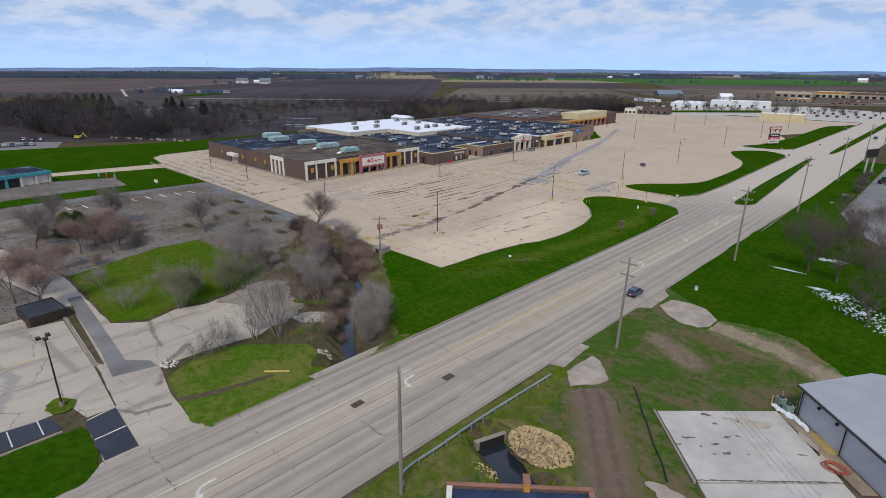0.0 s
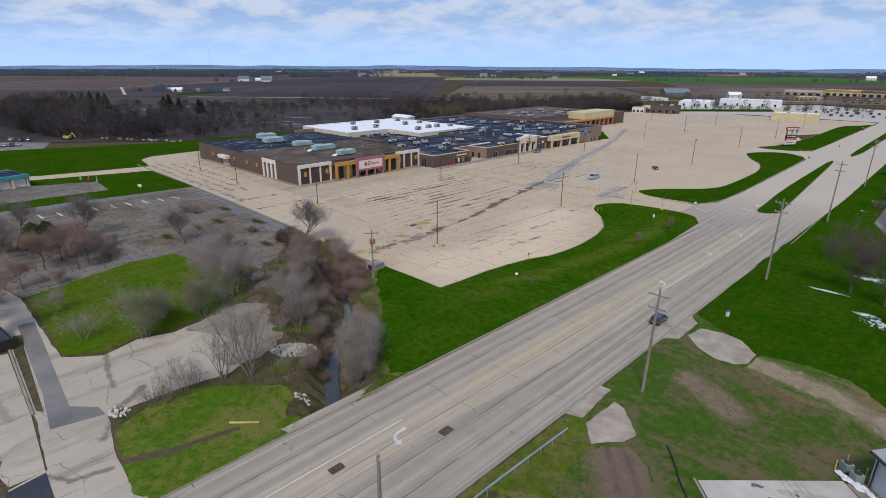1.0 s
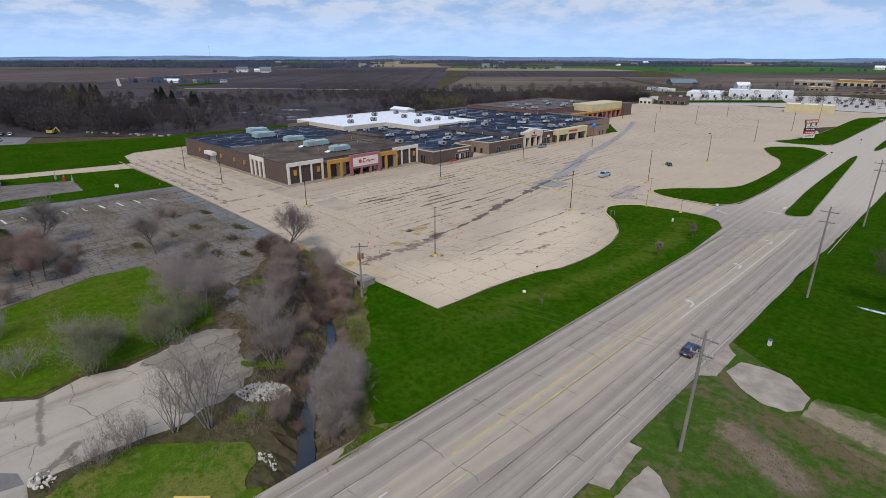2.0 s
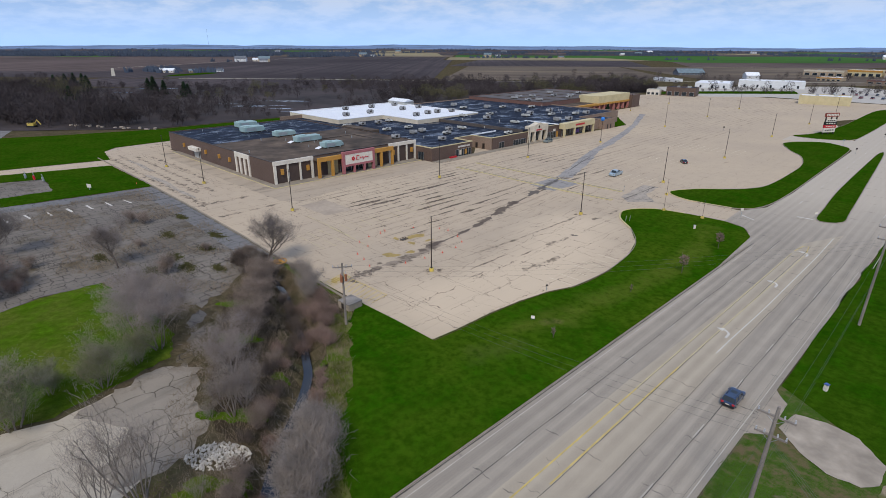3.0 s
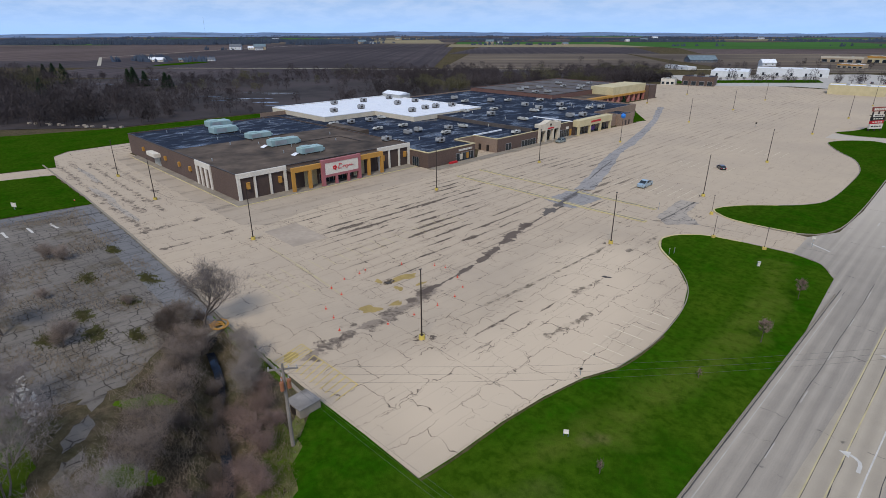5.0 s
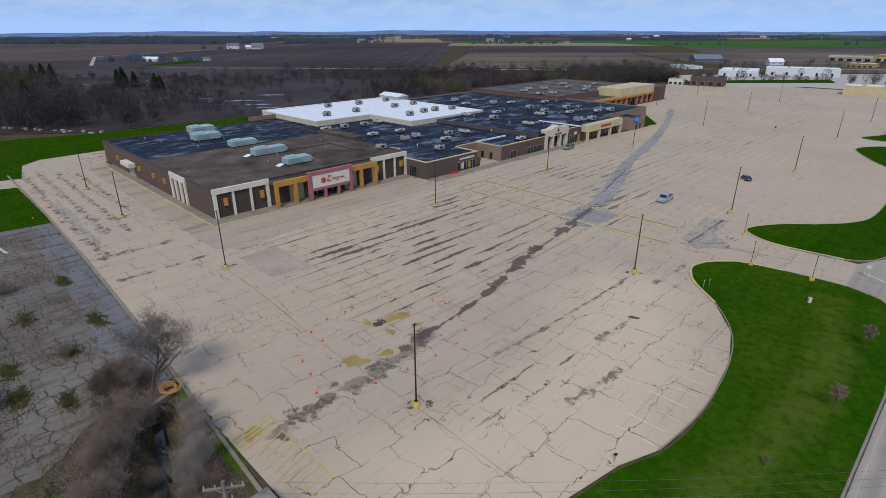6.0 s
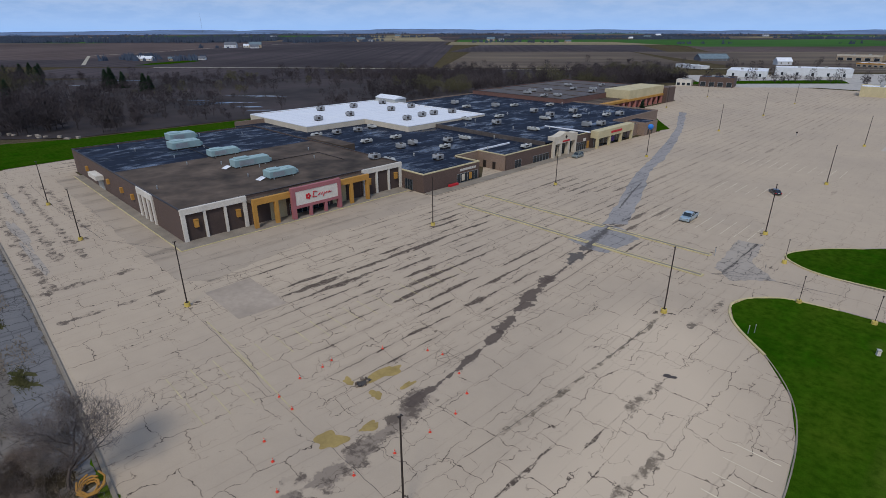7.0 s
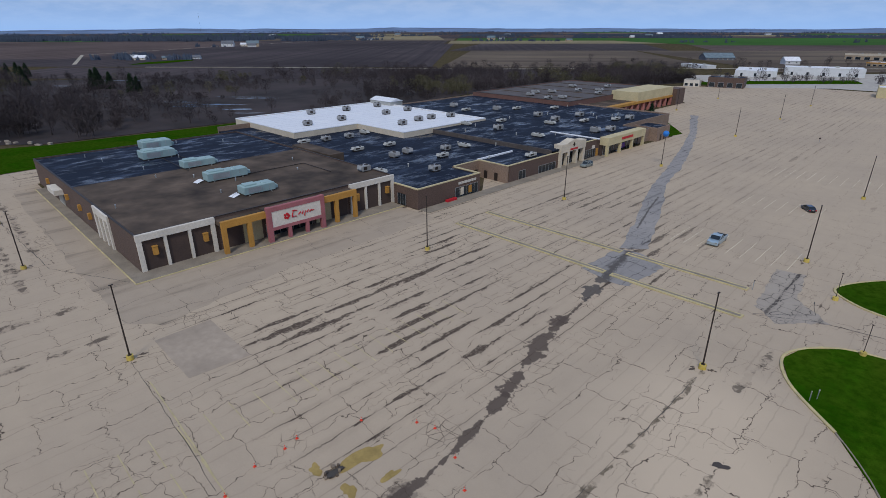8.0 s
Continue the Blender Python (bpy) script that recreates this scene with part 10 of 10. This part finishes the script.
plant(S_RED, [spot(-72.0, 55.8, 0.5), spot(-70.0, 54.2, 0.5), spot(-74.4, 57.8, 0.42), spot(-81.2, 63.4, 0.62), spot(-80.4, 56.4, 0.45), spot(-84.4, 57.6, 0.5), spot(-82.8, 63.6, 0.68), spot(-85.6, 63.6, 0.72), spot(-88.6, 66.0, 0.8), spot(-91.4, 68.8, 0.8), spot(-84.6, 61.3, 0.66), spot(-85.6, 66.4, 0.6), spot(-94.6, 70.8, 0.6), spot(-88.0, 68.6, 0.55), spot(-92.6, 66.6, 0.66), spot(-70.0, 48.6, 0.54), spot(-73.6, 50.0, 0.59), spot(-77.0, 59.4, 0.4), spot(-131.5, 36.0, 0.77), spot(-139.0, 31.0, 0.81), spot(-64.0, 44.0, 0.45)])
plant(S_GREEN, [spot(-90.6, 30.0, 1.4), spot(-92.2, 39.0, 1.4), spot(-94.8, 43.6, 1.05), spot(-95.0, 34.0, 0.8)])
plant(S_STICK, [spot(-70.8, 26.2, 0.9), spot(-71.6, 28.4, 0.95), spot(-72.2, 30.2, 0.8), spot(-71.2, 24.6, 0.7), spot(-77.5, 45.5, 0.55), spot(-67.3, 40.2, 0.45)])
# beside the lawn on the east
T_EAST = tree_thing("bare_tree", "bare dark tree on the east lawn", 21, M_TWIG_D, 10.0, 1, 0.9, 2000, 0.26, 1.05, 0.9, 0.02, 0.4, bark=M_BARK_D)
plant(T_EAST, [spot(-17.7, 125.8, 1.0), spot(-12.4, 122.6, 1.0), spot(-14.0, 145, 1.1), spot(-9.0, 135, 1.1), spot(-2.5, 110, 1.0), spot(-3.0, 121, 1.1), spot(-13.5, 156, 0.9), spot(-17.5, 138, 0.8), spot(-5.5, 103.5, 0.8)])
def sapling(name, label, height, clear, width, twigs, seed):
    """A staked young tree: bare stem, short limbs and a small round twig crown."""
    g = thing(name, label, "tree", (0, 0, -500))
    rng, nr = random.Random(seed), np.random.default_rng(seed)
    stem = Mesh()
    stem.tube([(0, 0, -0.2), (0.02, 0, clear), (-0.03, 0.03, height * 0.9)], [0.065, 0.05, 0.015], 6)
    ends = []
    for k in range(16):
        z = clear + (height * 0.85 - clear) * k / 15
        a, w = 2.4 * k, width * math.sin(math.pi * (0.22 + 0.7 * k / 15)) * rng.uniform(0.7, 1.05)
        tip = Vector((w * math.cos(a), w * math.sin(a), z + 0.55 * w + 0.15))
        stem.tube([(0, 0, z), tuple(tip * 0.5 + Vector((0, 0, z * 0.5))), tuple(tip)], [0.022, 0.016, 0.008], 4)
        ends += [Vector((0, 0, z)).lerp(tip, q) for q in (0.45, 0.65, 0.85, 1.0)]
    part("trunk", stem, M_BARK_D, g)
    at = np.array([tuple(e) for e in ends])[nr.integers(0, len(ends), twigs)] + nr.normal(0, 0.07, (twigs, 3))
    v, f = spikes(at, at + nr.normal(0, 0.2, (twigs, 3)) + (0, 0, 0.1), nr.uniform(0.010, 0.016, twigs), nr)
    ob = new("crown", mesh_of("crown", v, f, M_TWIG_R))
    ob.parent = g
    return g


plant(sapling("young_tree", "small young tree with a round russet crown on the lawn", 4.0, 1.7, 1.0, 1300, 22), [spot(-56.6, 140.0, 0.95), spot(-56.8, 122.4, 1.0)])
plant(sapling("sapling", "thin leafless sapling standing in the lawn", 2.0, 0.8, 0.35, 120, 23), [spot(-60.4, 86.8, 0.9), spot(-59.6, 108.5, 0.9)])
S_EAST = tree_thing("bare_shrub", "dark bare shrub beside the side street", 23, M_TWIG_D, 3.4, 8, 0.85, 1500, 0.04, 0.9, 0.7, 0.016, 0.4, "shrub")
plant(S_EAST, [spot(-23.0, 205, 0.8), spot(-22.5, 222, 0.9), spot(-23.0, 232, 1.0), spot(-24.0, 244, 0.9), spot(-24.0, 256, 0.9), spot(-19, 154, 0.7)])


def needle_tree(name, label, seed, height, width, sprays, taper=1.6, green=None):
    nr = np.random.default_rng(seed)
    g = thing(name, label, "tree", (0, 0, -500))
    part("trunk", Mesh().tube([(0, 0, -0.3), (0, 0, height * 0.95)], [0.22, 0.03], 6), M_BARK, g)
    h = height * (0.04 + 0.96 * nr.random(sprays) ** 1.25)
    r = width / 2 * np.clip(1.05 - (h / height) ** taper, 0.03, 1) * nr.uniform(0.2, 1.15, sprays) + 0.1
    a = nr.uniform(0, 6.283, sprays)
    base = np.stack([r * np.cos(a) * 0.55, r * np.sin(a) * 0.55, h], 1)
    tip = np.stack([r * np.cos(a) * 1.05, r * np.sin(a) * 1.05, h - 0.25 - 0.25 * r], 1) + nr.normal(0, 0.4, (sprays, 3))
    v, f = spikes(base, tip, np.full(sprays, 0.11), nr)
    ob = new("needles", mesh_of("needles", v, f, green or M_NEEDLE))
    ob.parent = g
    return g


N_SPRUCE = needle_tree("spruce_tree", "dark green spruce with drooping sprays", 1, 9, 5.5, 2600)
plant(N_SPRUCE, [spot(-178.5, 317.7, 0.75), spot(-499, 181.5, 1.45), spot(-510, 181, 1.3), spot(-493, 187, 1.2), spot(-459.4, 190, 1.3), spot(-468, 196, 1.0), spot(-660, 155, 1.3), spot(-655, 161, 1.4), spot(-645, 166, 1.2), spot(-622, 139, 1.2), spot(-616, 94, 1.2), spot(-480, 120, 1.2), spot(-560, 150, 1.4), spot(-420, 112, 1.0)])

N_CEDAR = needle_tree("cedar_bush", "broad rounded dark green cedar in the old lot", 2, 6.2, 6.5, 2800, 3.2, M_CEDAR)
plant(N_CEDAR, [spot(-151.5, 27.0, 1.0), spot(-154.0, 30.0, 0.9), spot(-149.5, 30.0, 0.8)])


def inside(x, y, poly):
    hit = False
    for (ax, ay), (bx, by) in zip(poly, poly[1:] + poly[:1]):
        if (ay > y) != (by > y) and x < (bx - ax) * (y - ay) / (by - ay) + ax:
            hit = not hit
    return hit


# undergrowth along the creek and in the old lots
BANK = [(-57.2, 48.8), (-63.0, 51.2), (-68.8, 55.4), (-74, 60.0), (-79.8, 64.2), (-86.6, 69.2)]
OLD_TRACK = [(-84, 40), (-88, 44), (-94, 50), (-101, 54), (-108, 57.5), (-116, 61), (-124, 66)]
nr = np.random.default_rng(5)
pts = []
while len(pts) < 15000:
    x, y = nr.uniform(-122, -54), nr.uniform(33, 76)
    d = near_line(x, y, CREEK)
    if 0.9 < d < 17 and (d < 10.5 or (x < -74 and 42.5 < y)) and not inside(x, y, line_1) and near_line(x, y, OLD_TRACK) > 2.6 and not (x > -64.5 and y < 44) and nr.random() < (0.95 if d < 6 else 0.45) and y < 73.2 and not (x > -86 and y > 70) and not (x > -72 and d > 6.5 and y > 48):
        pts.append((x, y, level(x, y)))
base = np.array(pts)
tip = base + np.stack([nr.normal(0, 0.35, len(base)), nr.normal(0, 0.35, len(base)), nr.uniform(0.2, 0.9, len(base))], 1)
v, f = spikes(base, tip, nr.uniform(0.015, 0.03, len(base)), nr)
tagged(new("undergrowth", mesh_of("undergrowth", v, f, M_BRUSH)), "tangled dead brown undergrowth along the creek banks", "undergrowth", "", "stuff")
pts = []
while len(pts) < 9000:
    x, y = nr.uniform(-188, -108), nr.uniform(18, 74)
    k = noise.noise((x * 0.09, y * 0.09, 4.0))
    if k > 0.08 and not (-126 < x < -90 and y < 47):
        pts.append((x, y, 0.0))
base = np.array(pts)
tip = base + np.stack([nr.normal(0, 0.2, len(base)), nr.normal(0, 0.2, len(base)), nr.uniform(0.15, 0.6, len(base))], 1)
v, f = spikes(base, tip, nr.uniform(0.03, 0.07, len(base)), nr)
tagged(new("dry_weeds", mesh_of("dry_weeds", v, f, M_BRUSH)), "dry tan weeds in the broken lot", "weeds", "", "stuff")
for name, label, mat, count, low, high in (("bank_tufts", "pale dry grass tufts along the lawn's edge", M_PALEGRASS, 2600, 0.12, 0.5), ("bank_weeds", "green weed tufts along the creek bank", M_ROUGH, 1500, 0.1, 0.4)):
    pts = []
    while len(pts) < count:
        x, y = nr.uniform(-90, -56), nr.uniform(48, 73)
        d = near_line(x, y, BANK)
        if d < 1.6 * nr.random() ** 0.5 + 0.2 and not inside(x - 0.35, y - 0.35, line_1) and noise.noise((x * 0.25, y * 0.25, len(name))) > -0.15:
            pts.append((x, y, level(x, y) + 0.12))
    base = np.array(pts)
    tip = base + np.stack([nr.normal(0, 0.16, count), nr.normal(0, 0.16, count), nr.uniform(low, high, count)], 1)
    v, f = spikes(base, tip, nr.uniform(0.03, 0.07, count), nr)
    tagged(new(name, mesh_of(name, v, f, mat)), label, "grass", "", "stuff")
pts = []
for x, y, rx, ry in WEED_SPOTS:
    for _ in range(420):
        a, q = nr.uniform(0, 6.28), abs(nr.normal(0, 0.55))
        pts.append((x + rx * q * math.cos(a), y + ry * q * math.sin(a), level(x, y) + 0.05))
base = np.array(pts)
tip = base + np.stack([nr.normal(0, 0.2, len(base)), nr.normal(0, 0.2, len(base)), nr.uniform(0.1, 0.5, len(base))], 1)
v, f = spikes(base, tip, nr.uniform(0.03, 0.08, len(base)), nr)
tagged(new("olive_weeds", mesh_of("olive_weeds", v, f, M_WEED)), "olive weeds standing in the broken paving", "weeds", "", "stuff")
# rough grass tufts on the verges
pts = []
while len(pts) < 7000:
    if nr.random() < 0.5:
        x, y = nr.uniform(-73, -55.5), nr.uniform(19, 39)
        ok = near_line(x, y, CREEK) > 2.2 and x > -72 and (y - 19) > (-(x + 57) * 0.12)
    else:
        x, y = nr.uniform(-35.2, -12), nr.uniform(26, 88)
        ok = near_line(x, y, POND) > 2.6 and not (x - y * 0.0 > -23 and y < 52) and not (-30 < x < -22 and 48 < y < 64 and abs((x + 27) + (y - 55)) < 6) and not (x > -21 and y < 69) and not (x < -26 and 55 < y < 69) and not (x < -20 and y > 81)
    if ok:
        pts.append((x, y, level(x, y) + 0.05))
base = np.array(pts)
tip = base + np.stack([nr.normal(0, 0.10, len(base)), nr.normal(0, 0.10, len(base)), nr.uniform(0.08, 0.28, len(base))], 1)
v, f = spikes(base, tip, nr.uniform(0.02, 0.05, len(base)), nr)
tagged(new("grass_tufts", mesh_of("grass_tufts", v, f, M_ROUGH)), "uneven grass tufts on the verges", "grass", "", "stuff")

# ---------- woodland ----------
def wood_template(seed, h, w, twigs, upright):
    nr = np.random.default_rng(seed)
    a = nr.uniform(0, 6.283, twigs)
    hh = h * (0.25 + 0.72 * nr.random(twigs) ** 0.8)
    rr = w / 2 * np.sqrt(nr.random(twigs)) * np.sin(np.pi * np.clip((hh / h - 0.12) / 0.95, 0.05, 1)) ** 0.6
    base = np.stack([rr * np.cos(a), rr * np.sin(a), hh], 1)
    d = np.stack([np.cos(a) * 0.55, np.sin(a) * 0.55, np.full(twigs, upright)], 1) + nr.normal(0, 0.4, (twigs, 3))
    d /= np.linalg.norm(d, axis=1)[:, None]
    tip = base + d * nr.uniform(0.8, 2.2, twigs)[:, None]
    v1, f1 = blades(base, tip, nr.uniform(0.065, 0.175, twigs), nr)
    k = 9
    b2 = np.zeros((k, 3))
    b2[1:, 2] = h * nr.uniform(0.12, 0.4, k - 1)
    t2 = np.stack([nr.normal(0, w * 0.3, k), nr.normal(0, w * 0.3, k), h * nr.uniform(0.6, 0.95, k)], 1)
    t2[0] = (0, 0, h * 0.9)
    v2, f2 = spikes(b2, t2, np.r_[0.22, np.full(k - 1, 0.1)], nr)
    return np.concatenate([v1, v2]), np.concatenate([f1, f2 + len(v1)])


WOOD = [wood_template(40 + k, h, w, 205, up) for k, (h, w, up) in enumerate(((11, 8, 0.7), (9, 7, 0.9), (13, 8, 0.8), (6, 6, 0.6), (8, 9, 0.6)))]


def forest(name, label, spots, material, seed):
    nr = np.random.default_rng(seed)
    vs, fs, n = [], [], 0
    for x, y, s in spots:
        v, f = WOOD[nr.integers(0, len(WOOD))]
        a = nr.uniform(0, 6.283)
        c, q = math.cos(a) * s, math.sin(a) * s
        w = np.stack([v[:, 0] * c - v[:, 1] * q + x, v[:, 0] * q + v[:, 1] * c + y, v[:, 2] * s * nr.uniform(0.85, 1.15)], 1)
        vs.append(w)
        fs.append(f + n)
        n += len(v)
    tagged(new(name, mesh_of(name, np.concatenate(vs), np.concatenate(fs), material)), label, "woodland", "", "stuff")


EDGE = [(-520, -260), (-460, -60), (-405, 66), (-345, 78), (-308, 115), (-305, 184), (-297, 277), (-302, 331), (-272, 400), (-248, 452), (-232, 500)]
BACK = [(-900, -260), (-700, -60), (-640, 40), (-628, 90), (-615, 134), (-578, 203), (-523, 294), (-450, 380), (-406, 448), (-330, 540), (-280, 570)]
spots_a, spots_b = [], []
tries = 0
while len(spots_a) + len(spots_b) < 3000 and tries < 80000:
    tries += 1
    k = rng.random() * (len(EDGE) - 1)
    i = int(k)
    t = k - i
    ex, ey = EDGE[i][0] + (EDGE[i + 1][0] - EDGE[i][0]) * t, EDGE[i][1] + (EDGE[i + 1][1] - EDGE[i][1]) * t
    bx, by = BACK[i][0] + (BACK[i + 1][0] - BACK[i][0]) * t, BACK[i][1] + (BACK[i + 1][1] - BACK[i][1]) * t
    s = rng.random()
    x, y = ex + (bx - ex) * s + rng.uniform(-4, 4), ey + (by - ey) * s + rng.uniform(-4, 4)
    dens = 0.5 + 0.9 * noise.noise((x * 0.012, y * 0.012, 2.0))
    if y > 130:
        dens -= 0.28 * smooth(y, 120, 190) * (1 - smooth(y, 300, 360))
    if s < 0.12:
        dens += 0.2
    if y > 330:
        dens += 0.2
    if rng.random() < dens:
        (spots_b if noise.noise((x * 0.02, y * 0.02, 9.0)) > 0.32 else spots_a).append((x, y, rng.uniform(0.45, 1.2) * (0.75 if y > 300 else 1.0 - 0.35 * smooth(y, 120, 200))))
forest("woodland", "bare purple-brown woodland behind the stores", spots_a, M_WOOD_FAR, 1)
forest("woodland", "olive budding scrub among the bare woods", spots_b, M_WOOD_FAR2, 2)
hedge = []
for k in range(60):
    t = k / 60
    hedge.append((-232 + 170 * t + rng.uniform(-12, 12), 520 + 90 * t + rng.uniform(-14, 14), rng.uniform(0.4, 0.8)))
for k in range(45):
    u, v = rng.uniform(600, 760), rng.uniform(120, 520)
    x, y = far(u, v)
    hedge.append((x, y, rng.uniform(0.4, 0.9)))
forest("hedgerow", "scattered bare trees round the far warehouses", hedge, M_WOOD_FAR, 3)


def clumps(name, label, rows, count, material, seed, size, thin=-0.08):
    """Distant trees: each a few upright tufts."""
    nr = np.random.default_rng(seed)
    vs, fs, n = [], [], 0
    for _ in range(count):
        u0, u1, v0, v1 = rows[nr.integers(0, len(rows))]
        uu, vv = nr.uniform(u0, u1), nr.uniform(v0, v1)
        if noise.noise((uu * 0.002, vv * 0.0045, seed)) < thin + 0.3 * nr.random():
            continue
        x, y = far(uu, vv)
        h = size * nr.uniform(0.6, 1.3)
        k = 7
        b = np.stack([nr.normal(0, h * 0.22, k), nr.normal(0, h * 0.22, k), np.full(k, -0.5)], 1) + (x, y, 0)
        t = b + np.stack([nr.normal(0, h * 0.2, k), nr.normal(0, h * 0.2, k), h * nr.uniform(0.7, 1.05, k)], 1)
        v, f = spikes(b, t, h * nr.uniform(0.16, 0.3, k), nr)
        vs.append(v)
        fs.append(f + n)
        n += len(v)
    tagged(new(name, mesh_of(name, np.concatenate(vs), np.concatenate(fs), material)), label, "woodland", "", "stuff")


# the haze over these trees is in their colour
clumps("distant_trees", "distant tree belt tinted dark blue-grey for haze", [(1650, 2150, -2600, -420), (1700, 1900, -900, -420), (1620, 1760, -2600, -1200)], 8000, M_FARTREE, 11, 12, -0.45)
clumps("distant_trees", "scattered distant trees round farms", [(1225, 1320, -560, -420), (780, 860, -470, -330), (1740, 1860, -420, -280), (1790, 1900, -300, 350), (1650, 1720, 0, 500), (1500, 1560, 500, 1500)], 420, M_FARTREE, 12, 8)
clumps("distant_trees", "tree lines along the plain, haze painted into their colour", [(2250, 2330, -3000, 3000), (2700, 2790, -3200, 3400), (3200, 3320, -3600, 3600), (3800, 3950, -4000, 4000), (2080, 2140, 350, 1600), (2450, 2500, -500, 900)], 6500, M_FARTREE, 13, 8.5, -0.15)
